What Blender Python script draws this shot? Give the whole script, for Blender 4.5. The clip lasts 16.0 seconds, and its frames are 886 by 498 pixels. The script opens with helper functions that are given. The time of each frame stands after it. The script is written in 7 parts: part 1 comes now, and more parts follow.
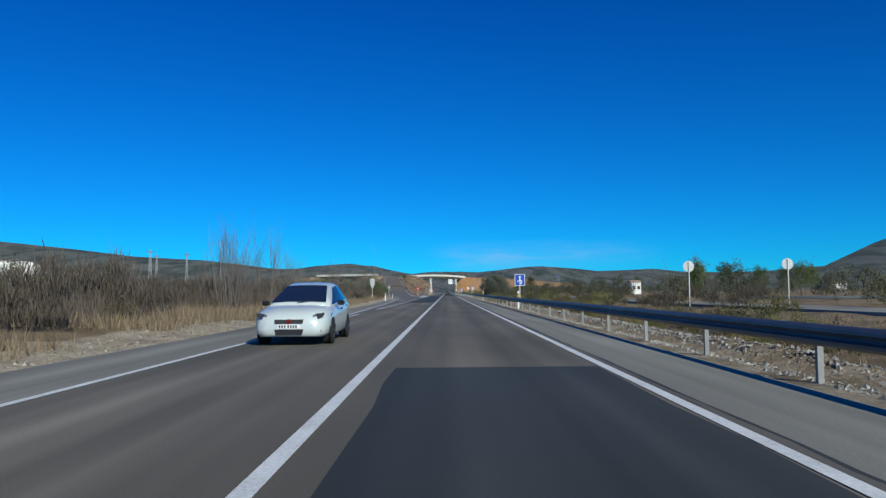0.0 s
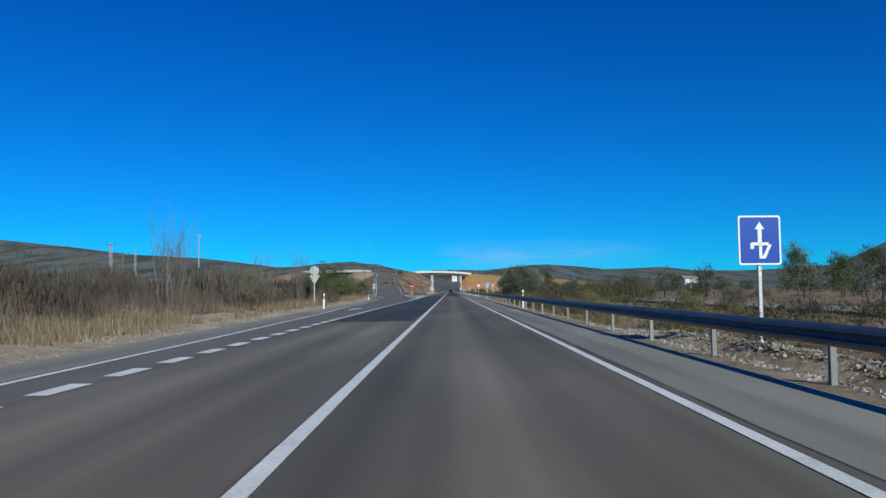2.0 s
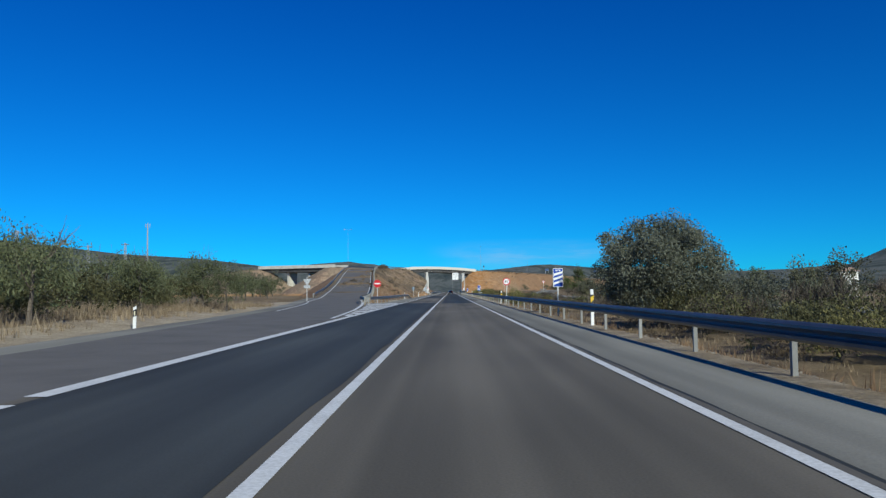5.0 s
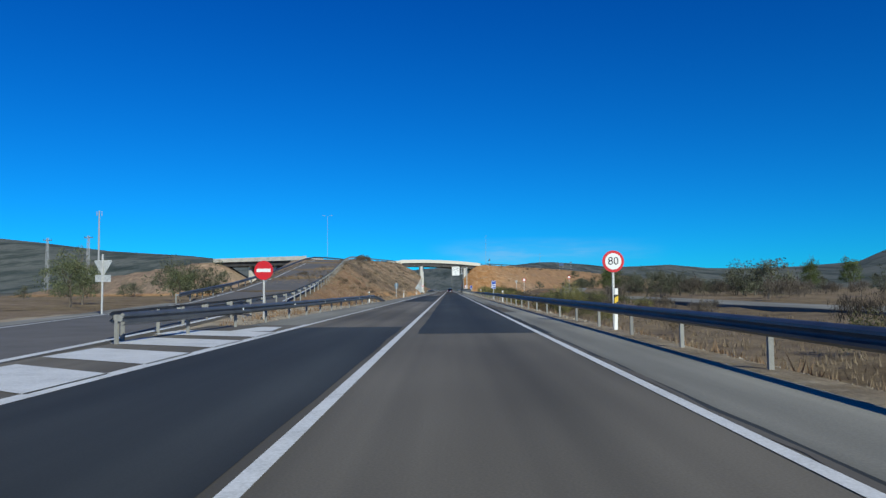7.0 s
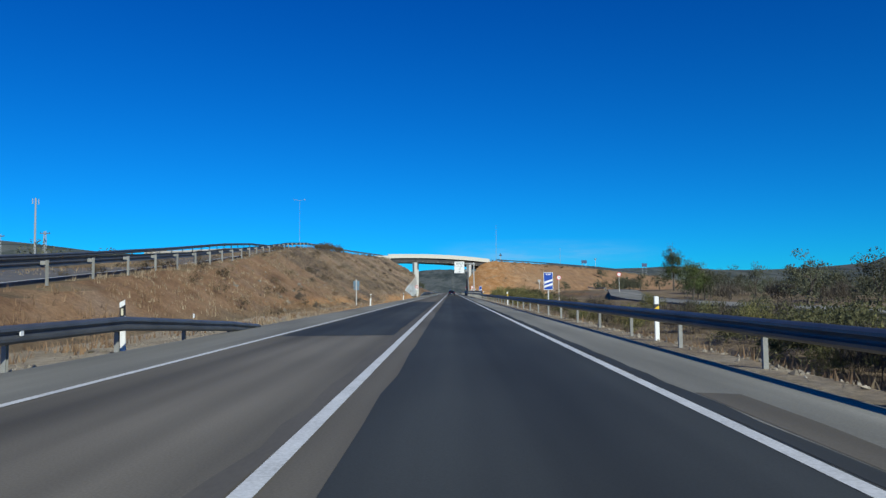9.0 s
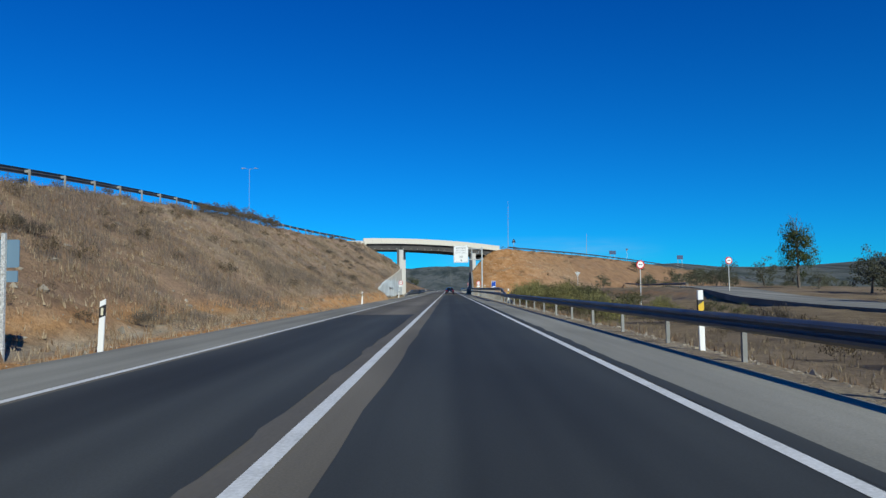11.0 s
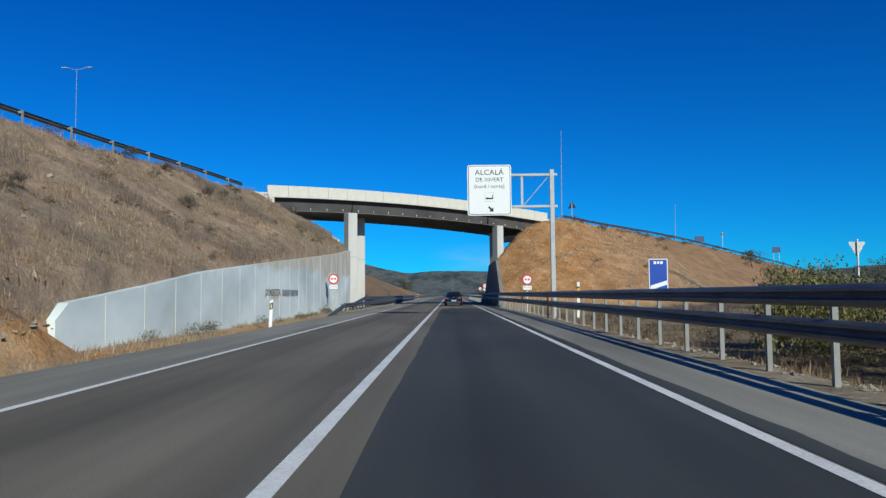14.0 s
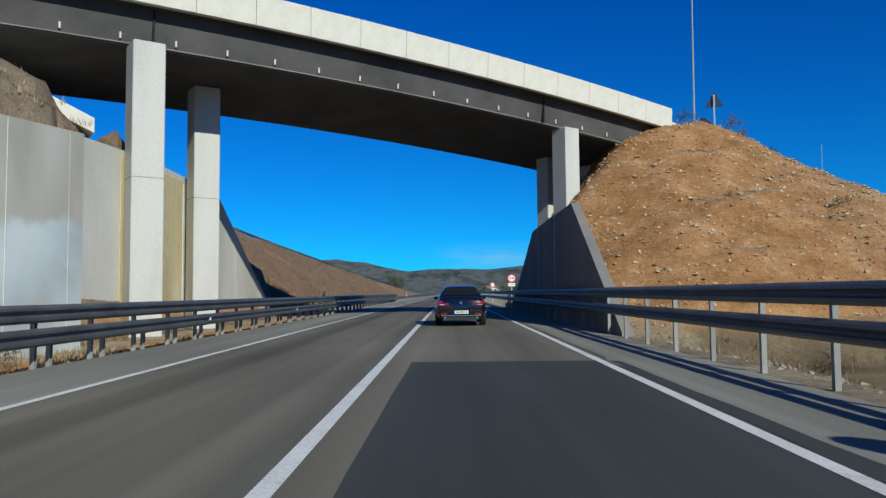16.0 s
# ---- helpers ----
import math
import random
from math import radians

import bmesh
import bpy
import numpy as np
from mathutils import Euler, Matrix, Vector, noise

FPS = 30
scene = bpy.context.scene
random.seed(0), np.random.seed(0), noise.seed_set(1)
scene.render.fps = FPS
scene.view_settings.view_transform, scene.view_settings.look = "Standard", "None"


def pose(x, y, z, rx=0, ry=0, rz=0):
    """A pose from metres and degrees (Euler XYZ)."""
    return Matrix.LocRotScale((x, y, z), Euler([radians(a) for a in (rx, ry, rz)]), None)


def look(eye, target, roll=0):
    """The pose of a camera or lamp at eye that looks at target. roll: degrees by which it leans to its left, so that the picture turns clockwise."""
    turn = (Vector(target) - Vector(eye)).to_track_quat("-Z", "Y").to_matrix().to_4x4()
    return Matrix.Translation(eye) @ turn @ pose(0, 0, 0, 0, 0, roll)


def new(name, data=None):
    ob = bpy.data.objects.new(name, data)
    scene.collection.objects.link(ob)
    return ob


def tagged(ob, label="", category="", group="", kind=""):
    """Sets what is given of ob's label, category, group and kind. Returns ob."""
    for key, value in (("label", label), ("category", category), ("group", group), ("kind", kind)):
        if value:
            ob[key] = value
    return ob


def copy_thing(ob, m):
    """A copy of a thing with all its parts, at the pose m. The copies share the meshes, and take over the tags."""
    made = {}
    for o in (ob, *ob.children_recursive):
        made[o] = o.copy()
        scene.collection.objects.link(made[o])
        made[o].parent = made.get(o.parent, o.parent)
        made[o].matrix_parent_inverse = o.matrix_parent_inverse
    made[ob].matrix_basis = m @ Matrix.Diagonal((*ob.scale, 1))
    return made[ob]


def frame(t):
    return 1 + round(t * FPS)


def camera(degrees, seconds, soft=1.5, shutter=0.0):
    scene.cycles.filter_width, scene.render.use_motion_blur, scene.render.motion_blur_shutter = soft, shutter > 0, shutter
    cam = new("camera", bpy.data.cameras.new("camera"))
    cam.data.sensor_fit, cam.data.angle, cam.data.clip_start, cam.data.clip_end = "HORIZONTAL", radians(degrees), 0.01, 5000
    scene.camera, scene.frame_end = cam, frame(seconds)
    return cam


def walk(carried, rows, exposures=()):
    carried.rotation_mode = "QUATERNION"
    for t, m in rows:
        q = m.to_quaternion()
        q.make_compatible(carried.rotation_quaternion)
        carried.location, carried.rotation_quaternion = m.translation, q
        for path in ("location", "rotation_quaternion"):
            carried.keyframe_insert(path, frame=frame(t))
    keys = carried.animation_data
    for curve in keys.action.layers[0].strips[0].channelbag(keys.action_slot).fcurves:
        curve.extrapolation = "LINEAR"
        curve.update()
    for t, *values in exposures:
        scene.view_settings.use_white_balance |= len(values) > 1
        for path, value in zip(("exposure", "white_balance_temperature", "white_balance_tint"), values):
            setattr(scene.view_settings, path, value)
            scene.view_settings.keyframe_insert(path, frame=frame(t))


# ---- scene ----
cam = camera(62.2, 16.0, soft=1.4, shutter=0.0)
PATH = [
    (0.00, pose(1.263, 0.000, 1.230, 93.328, 0.536, 0.291)),
    (0.50, pose(1.297, 13.604, 1.230, 93.253, 0.536, 0.440)),
    (1.00, pose(1.334, 27.226, 1.230, 93.245, 0.536, 0.526)),
    (1.50, pose(1.323, 40.813, 1.230, 93.158, 0.536, 0.595)),
    (2.00, pose(1.303, 54.310, 1.230, 93.223, 0.536, 0.570)),
    (2.50, pose(1.295, 67.677, 1.230, 93.215, 0.536, 0.586)),
    (3.00, pose(1.296, 80.951, 1.230, 93.137, 0.536, 0.576)),
    (3.50, pose(1.298, 94.197, 1.230, 93.178, 0.536, 0.590)),
    (4.00, pose(1.311, 107.475, 1.230, 93.304, 0.536, 0.608)),
    (4.50, pose(1.273, 120.799, 1.230, 93.348, 0.536, 0.556)),
    (5.00, pose(1.273, 134.137, 1.230, 93.286, 0.536, 0.539)),
    (5.20, pose(1.273, 139.475, 1.230, 93.253, 0.536, 0.551)),
    (6.25, pose(1.306, 167.526, 1.230, 93.196, 0.536, 0.518)),
    (7.30, pose(1.339, 195.631, 1.230, 93.133, 0.536, 0.486)),
    (7.50, pose(1.319, 200.985, 1.230, 93.211, 0.536, 0.487)),
    (8.00, pose(1.311, 214.362, 1.230, 93.258, 0.536, 0.553)),
    (8.50, pose(1.279, 227.728, 1.230, 93.311, 0.536, 0.540)),
    (9.00, pose(1.280, 241.088, 1.230, 93.299, 0.536, 0.595)),
    (9.20, pose(1.258, 246.431, 1.230, 93.379, 0.536, 0.585)),
    (10.25, pose(1.289, 274.470, 1.230, 93.208, 0.536, 0.493)),
    (11.30, pose(1.320, 302.539, 1.230, 93.060, 0.536, 0.401)),
    (11.50, pose(1.330, 307.867, 1.230, 93.043, 0.536, 0.388)),
    (12.00, pose(1.346, 321.123, 1.230, 93.199, 0.536, 0.509)),
    (12.50, pose(1.319, 334.329, 1.230, 93.337, 0.536, 0.695)),
    (13.00, pose(1.250, 347.496, 1.230, 93.396, 0.536, 0.722)),
    (13.50, pose(1.184, 360.544, 1.230, 93.393, 0.536, 0.667)),
    (14.00, pose(1.171, 373.391, 1.230, 93.505, 0.536, 0.515)),
    (14.50, pose(1.194, 385.960, 1.230, 93.395, 0.536, 0.570)),
    (15.00, pose(1.191, 398.313, 1.230, 93.430, 0.536, 0.602)),
    (15.50, pose(1.203, 410.579, 1.230, 93.489, 0.536, 0.775)),
    (16.00, pose(1.172, 422.889, 1.230, 93.384, 0.536, 0.519)),
]
walk(cam, PATH)

# ---- world, sun, exposure ----
SUN_WAY = Vector((0.85, -1.56, 1.0)).normalized()
SUN_EL = math.asin(SUN_WAY.z)
world = bpy.data.worlds.new("sky_world")
scene.world = world
world.use_nodes = True
wn, wl = world.node_tree.nodes, world.node_tree.links
sky = wn.new("ShaderNodeTexSky")
sky.sky_type, sky.sun_disc = "NISHITA", False
sky.sun_elevation, sky.sun_rotation = SUN_EL, math.atan2(SUN_WAY.x, SUN_WAY.y)
sky.altitude, sky.air_density, sky.dust_density, sky.ozone_density = 2500, 1.0, 0.0, 6.0
sat = wn.new("ShaderNodeMix")
sat.data_type, sat.blend_type = "RGBA", "MULTIPLY"
sat.inputs["Factor"].default_value = 1.0
geo_w = wn.new("ShaderNodeTexCoord")
sep_w = wn.new("ShaderNodeSeparateXYZ")
tint = wn.new("ShaderNodeValToRGB")
tint.color_ramp.elements[0].position, tint.color_ramp.elements[0].color = 0.0, (0.03, 0.68, 1.0, 1.0)
tint.color_ramp.elements[1].position, tint.color_ramp.elements[1].color = 0.42, (0.0, 0.44, 1.05, 1.0)
wl.new(geo_w.outputs["Generated"], sep_w.inputs[0])
wl.new(sep_w.outputs[2], tint.inputs[0])
wl.new(tint.outputs[0], sat.inputs["B"])
wl.new(sky.outputs[0], sat.inputs["A"])
# a faint wisp of cloud low over the hills ahead
stretch_w = wn.new("ShaderNodeMapping")
stretch_w.inputs["Scale"].default_value = (5.0, 1.0, 34.0)
wisp = wn.new("ShaderNodeTexNoise")
wisp.inputs["Scale"].default_value, wisp.inputs["Detail"].default_value, wisp.inputs["Roughness"].default_value = 1.6, 5, 0.6


def sky_span(src, lo, hi, a=0.0, b=1.0):
    t = wn.new("ShaderNodeMapRange")
    t.interpolation_type = "SMOOTHSTEP"
    for q, val in enumerate((lo, hi, a, b)):
        t.inputs[1 + q].default_value = val
    wl.new(src, t.inputs[0])
    return t.outputs[0]


def sky_times(a, c):
    t = wn.new("ShaderNodeMath")
    t.operation = "MULTIPLY"
    wl.new(a, t.inputs[0])
    wl.new(c, t.inputs[1])
    return t.outputs[0]


wl.new(geo_w.outputs["Generated"], stretch_w.inputs[0])
wl.new(stretch_w.outputs[0], wisp.inputs["Vector"])
veil = sky_times(sky_span(sep_w.outputs[2], 0.02, 0.045), sky_span(sep_w.outputs[2], 0.072, 0.045))
veil = sky_times(veil, sky_times(sky_span(sep_w.outputs[0], -0.04, 0.08), sky_span(sep_w.outputs[0], 0.3, 0.15)))
veil = sky_times(sky_times(veil, sky_span(sep_w.outputs[1], 0.0, 0.5)), sky_span(wisp.outputs[0], 0.35, 0.7, 0.1, 0.55))
cloud = wn.new("ShaderNodeMix")
cloud.data_type = "RGBA"
cloud.inputs["B"].default_value = (3.2, 5.2, 7.6, 1.0)
wl.new(veil, cloud.inputs["Factor"])
wl.new(sat.outputs["Result"], cloud.inputs["A"])
wl.new(cloud.outputs["Result"], wn["Background"].inputs["Color"])
wn["Background"].inputs["Strength"].default_value = 0.104
sun = new("sun", bpy.data.lights.new("sun", "SUN"))
sun.data.energy, sun.data.angle, sun.data.color = 5.0, radians(0.53), (0.91, 0.945, 0.83)
sun.matrix_world = look((60, -60, 90), Vector((60, -60, 90)) - SUN_WAY)
scene.view_settings.exposure = 0.0


# ---- materials ----
def mat(name, colors, scale=3.0, fine=60.0, rough=0.85, bump=0.3, metal=0.0, dist=0.02, rand=0.0, stretch=(1, 1, 1), spec=0.3, detail=6, grain=0.55, even=False, bands=0.0):
    """Procedural surface: large mottling between the colours, a fine grain, and relief."""
    m = bpy.data.materials.new(name)
    m.use_nodes = True
    n, l = m.node_tree.nodes, m.node_tree.links
    b = n["Principled BSDF"]
    tc = n.new("ShaderNodeTexCoord")
    mp = n.new("ShaderNodeMapping")
    mp.inputs["Scale"].default_value = stretch
    l.new(tc.outputs["Object"], mp.inputs["Vector"])
    big = n.new("ShaderNodeTexNoise")
    big.inputs["Scale"].default_value, big.inputs["Detail"].default_value, big.inputs["Roughness"].default_value = scale, detail, 0.6
    small = n.new("ShaderNodeTexNoise")
    small.inputs["Scale"].default_value, small.inputs["Detail"].default_value = fine, 4
    l.new(mp.outputs[0], big.inputs["Vector"])
    l.new(tc.outputs["Object"] if even else mp.outputs[0], small.inputs["Vector"])
    ramp = n.new("ShaderNodeValToRGB")
    els = ramp.color_ramp.elements
    while len(els) < len(colors):
        els.new(0.5)
    for i, c in enumerate(colors):
        els[i].position = 0.3 + 0.4 * i / max(1, len(colors) - 1)
        els[i].color = (*c, 1)
    l.new(big.outputs[0], ramp.inputs[0])
    mix = n.new("ShaderNodeMix")
    mix.data_type, mix.blend_type = "RGBA", "OVERLAY"
    mix.inputs["Factor"].default_value = grain
    grey = n.new("ShaderNodeMapRange")
    grey.inputs[1].default_value, grey.inputs[2].default_value = 0.25, 0.75
    l.new(small.outputs[0], grey.inputs[0])
    l.new(ramp.outputs[0], mix.inputs["A"])
    l.new(grey.outputs[0], mix.inputs["B"])
    out = mix.outputs["Result"]
    if bands:
        # long bands worn by the wheels, and soft broad blotches
        for st, sc, amount in (((1, 0.0025, 1), 0.95, bands), ((1, 0.25, 1), 0.35, bands * 0.7)):
            mb = n.new("ShaderNodeMapping")
            mb.inputs["Scale"].default_value = st
            l.new(tc.outputs["Object"], mb.inputs["Vector"])
            band = n.new("ShaderNodeTexNoise")
            band.inputs["Scale"].default_value, band.inputs["Detail"].default_value = sc, 2
            l.new(mb.outputs[0], band.inputs["Vector"])
            lift = n.new("ShaderNodeMapRange")
            lift.inputs[1].default_value, lift.inputs[2].default_value = 0.3, 0.7
            l.new(band.outputs[0], lift.inputs[0])
            over = n.new("ShaderNodeMix")
            over.data_type, over.blend_type = "RGBA", "OVERLAY"
            over.inputs["Factor"].default_value = amount
            l.new(out, over.inputs["A"])
            l.new(lift.outputs[0], over.inputs["B"])
            out = over.outputs["Result"]
    if rand:
        info = n.new("ShaderNodeObjectInfo")
        hsv = n.new("ShaderNodeHueSaturation")
        mr = n.new("ShaderNodeMapRange")
        mr.inputs[3].default_value, mr.inputs[4].default_value = 1 - rand, 1 + rand
        l.new(info.outputs["Random"], mr.inputs[0])
        l.new(mr.outputs[0], hsv.inputs["Value"])
        l.new(out, hsv.inputs["Color"])
        out = hsv.outputs[0]
    l.new(out, b.inputs["Base Color"])
    b.inputs["Roughness"].default_value, b.inputs["Metallic"].default_value = rough, metal
    b.inputs["Specular IOR Level"].default_value = spec
    if bump:
        bp = n.new("ShaderNodeBump")
        bp.inputs["Strength"].default_value, bp.inputs["Distance"].default_value = bump, dist
        add = n.new("ShaderNodeMath")
        l.new(big.outputs[0], add.inputs[0])
        l.new(small.outputs[0], add.inputs[1])
        l.new(add.outputs[0], bp.inputs["Height"])
        l.new(bp.outputs[0], b.inputs["Normal"])
    return m


def leaf_mat(name, a, c, trans=0.25, rough=0.7):
    """Leaf colour that varies from leaf to leaf and from plant to plant, a little light shining through."""
    m = bpy.data.materials.new(name)
    m.use_nodes = True
    n, l = m.node_tree.nodes, m.node_tree.links
    b = n["Principled BSDF"]
    geo = n.new("ShaderNodeNewGeometry")
    info = n.new("ShaderNodeObjectInfo")
    mix = n.new("ShaderNodeMix")
    mix.data_type = "RGBA"
    mix.inputs["A"].default_value, mix.inputs["B"].default_value = (*a, 1), (*c, 1)
    l.new(geo.outputs["Random Per Island"], mix.inputs["Factor"])
    hsv = n.new("ShaderNodeHueSaturation")
    mr = n.new("ShaderNodeMapRange")
    mr.inputs[3].default_value, mr.inputs[4].default_value = 0.75, 1.25
    l.new(info.outputs["Random"], mr.inputs[0])
    l.new(mr.outputs[0], hsv.inputs["Value"])
    l.new(mix.outputs["Result"], hsv.inputs["Color"])
    l.new(hsv.outputs[0], b.inputs["Base Color"])
    b.inputs["Roughness"].default_value, b.inputs["Specular IOR Level"].default_value = rough, 0.2
    tr = n.new("ShaderNodeBsdfTranslucent")
    l.new(hsv.outputs[0], tr.inputs["Color"])
    ms = n.new("ShaderNodeMixShader")
    ms.inputs[0].default_value = trans
    l.new(b.outputs[0], ms.inputs[1])
    l.new(tr.outputs[0], ms.inputs[2])
    l.new(ms.outputs[0], n["Material Output"].inputs["Surface"])
    return m


def plain(name, c, rough=0.5, metal=0.0, coat=0.0, spec=0.5):
    m = bpy.data.materials.new(name)
    m.use_nodes = True
    b = m.node_tree.nodes["Principled BSDF"]
    b.inputs["Base Color"].default_value = (*c, 1)
    b.inputs["Roughness"].default_value, b.inputs["Metallic"].default_value = rough, metal
    b.inputs["Coat Weight"].default_value, b.inputs["Specular IOR Level"].default_value = coat, spec
    return m


M = {}
M["asphalt"] = mat("asphalt", [(0.100, 0.088, 0.068), (0.121, 0.107, 0.084), (0.145, 0.129, 0.102)], 0.5, 45, 0.85, 0.2, stretch=(1, 0.03, 1), dist=0.004, grain=0.16, even=True, bands=0.38)
M["asphalt_dark"] = mat("asphalt_dark", [(0.03, 0.033, 0.032), (0.038, 0.041, 0.039), (0.047, 0.05, 0.047)], 0.6, 50, 0.8, 0.2, stretch=(1, 0.04, 1), dist=0.004, grain=0.16, even=True, bands=0.35)
M["shoulder"] = mat("shoulder_asphalt", [(0.161, 0.155, 0.132), (0.195, 0.188, 0.161), (0.226, 0.217, 0.188)], 0.7, 40, 0.9, 0.25, stretch=(1, 0.08, 1), dist=0.006, grain=0.16, even=True, bands=0.3)
M["ramp_asphalt"] = mat("ramp_asphalt", [(0.1, 0.095, 0.088), (0.125, 0.117, 0.107), (0.145, 0.136, 0.126)], 0.5, 45, 0.88, 0.2, dist=0.005, grain=0.14)
M["paint"] = mat("road_paint", [(0.52, 0.52, 0.5), (0.62, 0.62, 0.6), (0.68, 0.68, 0.66)], 1.2, 30, 0.6, 0.1, dist=0.003, grain=0.3)
M["concrete"] = mat("pale_concrete", [(0.42, 0.4, 0.35), (0.55, 0.52, 0.45), (0.6, 0.58, 0.52)], 0.6, 25, 0.85, 0.12, dist=0.01, grain=0.08)
M["concrete_pier"] = mat("pier_concrete", [(0.39, 0.38, 0.36), (0.48, 0.47, 0.44), (0.52, 0.5, 0.47)], 0.5, 25, 0.85, 0.1, stretch=(1, 1, 0.3), dist=0.008, grain=0.08)
# girders and deck undersides: the shade below the deck is put into this dark base
M["concrete_dark"] = mat("shade_dark_girder_concrete", [(0.045, 0.043, 0.043), (0.066, 0.063, 0.062), (0.085, 0.08, 0.078)], 0.5, 25, 0.9, 0.2, dist=0.01, grain=0.18)
M["wall"] = mat("retaining_wall_concrete", [(0.42, 0.395, 0.34), (0.53, 0.505, 0.445), (0.6, 0.575, 0.52)], 0.35, 18, 0.88, 0.1, stretch=(1, 1, 0.4), dist=0.01, grain=0.08)
# darker copy of the wall concrete: wing wall's shade in its colour, also thin lines
M["wall_shade_and_lines"] = mat("shaded_wall_and_line_concrete", [(0.13, 0.125, 0.115), (0.18, 0.17, 0.155), (0.22, 0.21, 0.19)], 0.35, 18, 0.9, 0.1, stretch=(1, 1, 0.4), dist=0.01, grain=0.1)
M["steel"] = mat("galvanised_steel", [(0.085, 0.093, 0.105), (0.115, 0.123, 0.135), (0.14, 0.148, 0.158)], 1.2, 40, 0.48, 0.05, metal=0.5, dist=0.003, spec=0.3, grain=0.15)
M["post"] = mat("galvanised_post", [(0.2, 0.2, 0.19), (0.27, 0.27, 0.255)], 1.5, 30, 0.65, 0.05, metal=0.2, rand=0.15, dist=0.002, grain=0.12)


# ---- mesh helpers ----
def mesh_ob(name, verts, faces, material, parent=None, label="", smooth=False):
    me = bpy.data.meshes.new(name)
    me.from_pydata([tuple(v) for v in verts], [], [tuple(f) for f in faces])
    me.update()
    if material:
        me.materials.append(material)
    if smooth:
        me.polygons.foreach_set("use_smooth", [True] * len(me.polygons))
    ob = new(name, me)
    if parent:
        ob.parent = parent
    if label:
        ob["label"] = label
    return ob


def part(name, bm, material, parent=None, label="", smooth=False):
    bmesh.ops.recalc_face_normals(bm, faces=bm.faces)
    me = bpy.data.meshes.new(name)
    bm.to_mesh(me)
    bm.free()
    if material:
        me.materials.append(material)
    if smooth:
        me.polygons.foreach_set("use_smooth", [True] * len(me.polygons))
    ob = new(name, me)
    if parent:
        ob.parent = parent
    if label:
        ob["label"] = label
    return ob


def box(bm, x0, x1, y0, y1, z0, z1, bevel=0.0, m=None):
    vs = [bm.verts.new((x, y, z)) for x in (x0, x1) for y in (y0, y1) for z in (z0, z1)]
    fs = [bm.faces.new([vs[i] for i in f]) for f in ((0, 1, 3, 2), (4, 6, 7, 5), (0, 4, 5, 1), (2, 3, 7, 6), (0, 2, 6, 4), (1, 5, 7, 3))]
    if bevel:
        es = list({e for f in fs for e in f.edges})
        r = bmesh.ops.bevel(bm, geom=es, offset=bevel, segments=1, affect="EDGES")
        vs = list({v for f in r["faces"] for v in f.verts})
    if m is not None:
        bmesh.ops.transform(bm, matrix=m, verts=[v for v in vs if v.is_valid])
    return bm


def cyl(bm, p0, p1, r0, r1=None, seg=8):
    p0, p1 = Vector(p0), Vector(p1)
    r1 = r0 if r1 is None else r1
    q = (p1 - p0).to_track_quat("Z", "Y")
    rings = []
    for p, r in ((p0, r0), (p1, r1)):
        rings.append([bm.verts.new(p + q @ Vector((r * math.cos(a), r * math.sin(a), 0))) for a in [2 * math.pi * i / seg for i in range(seg)]])
    for i in range(seg):
        j = (i + 1) % seg
        bm.faces.new((rings[0][i], rings[0][j], rings[1][j], rings[1][i]))
    bm.faces.new(rings[0][::-1])
    bm.faces.new(rings[1])
    return bm


def thing(name, m, label, category, group="", kind=""):
    e = new(name)
    e.matrix_world = m
    return tagged(e, label, category, group, kind)


def lerp_table(table, y, col):
    return np.interp(y, [r[0] for r in table], [r[col] for r in table])


# ---- plan ----
# lane that leaves the main road and climbs to the overpass: y, right edge x, left edge x, z
RAMP = [(25, -3.86, -3.95, 0), (55, -3.86, -4.75, 0), (75, -3.86, -5.3, 0), (97, -3.86, -6.1, 0), (110, -3.86, -6.9, 0),
        (130, -3.86, -7.4, -0.02), (150, -3.86, -8.3, -0.05), (170, -4.3, -9.9, -0.06), (185, -5.2, -11.3, -0.05), (200, -6.5, -13.0, 0),
        (212, -7.8, -14.6, 0.03), (226, -9.6, -16.9, 0.12), (241, -10.6, -18.1, 0.4), (261, -12.4, -20.0, 1.4), (286, -14.8, -22.5, 3.05),
        (310, -17.4, -25.2, 4.85), (335, -19.8, -27.6, 6.9), (352, -21.0, -28.7, 8.05), (370, -21.6, -29.4, 8.8), (385, -21.7, -29.5, 9.25),
        (400, -21.2, -28.9, 9.6), (415, -19.8, -27.4, 9.9), (428, -18.0, -25.2, 10.15), (436, -16.9, -23.6, 10.2)]
BR_A, BR_B = Vector((-15.6, 440.7, 11.45)), Vector((13.03, 461.3, 10.8))
BR_U = Vector((BR_B.x - BR_A.x, BR_B.y - BR_A.y, 0)).normalized()
BR_V = Vector((-BR_U.y, BR_U.x, 0))
BR_LEN = (Vector((BR_B.x - BR_A.x, BR_B.y - BR_A.y, 0))).length
DECK_W = 9.4


# near edge of the embankment road that leads away from the overpass
RIM = [(15.6, 462.6, 10.0), (21.0, 470.8, 9.95), (27.5, 479.5, 9.9), (33.5, 487.0, 9.8), (43.5, 501.0, 9.6), (57.0, 521.0, 9.2), (88.0, 563.0, 7.6), (150.0, 650.0, 3.5), (205.0, 730.0, -0.5)]


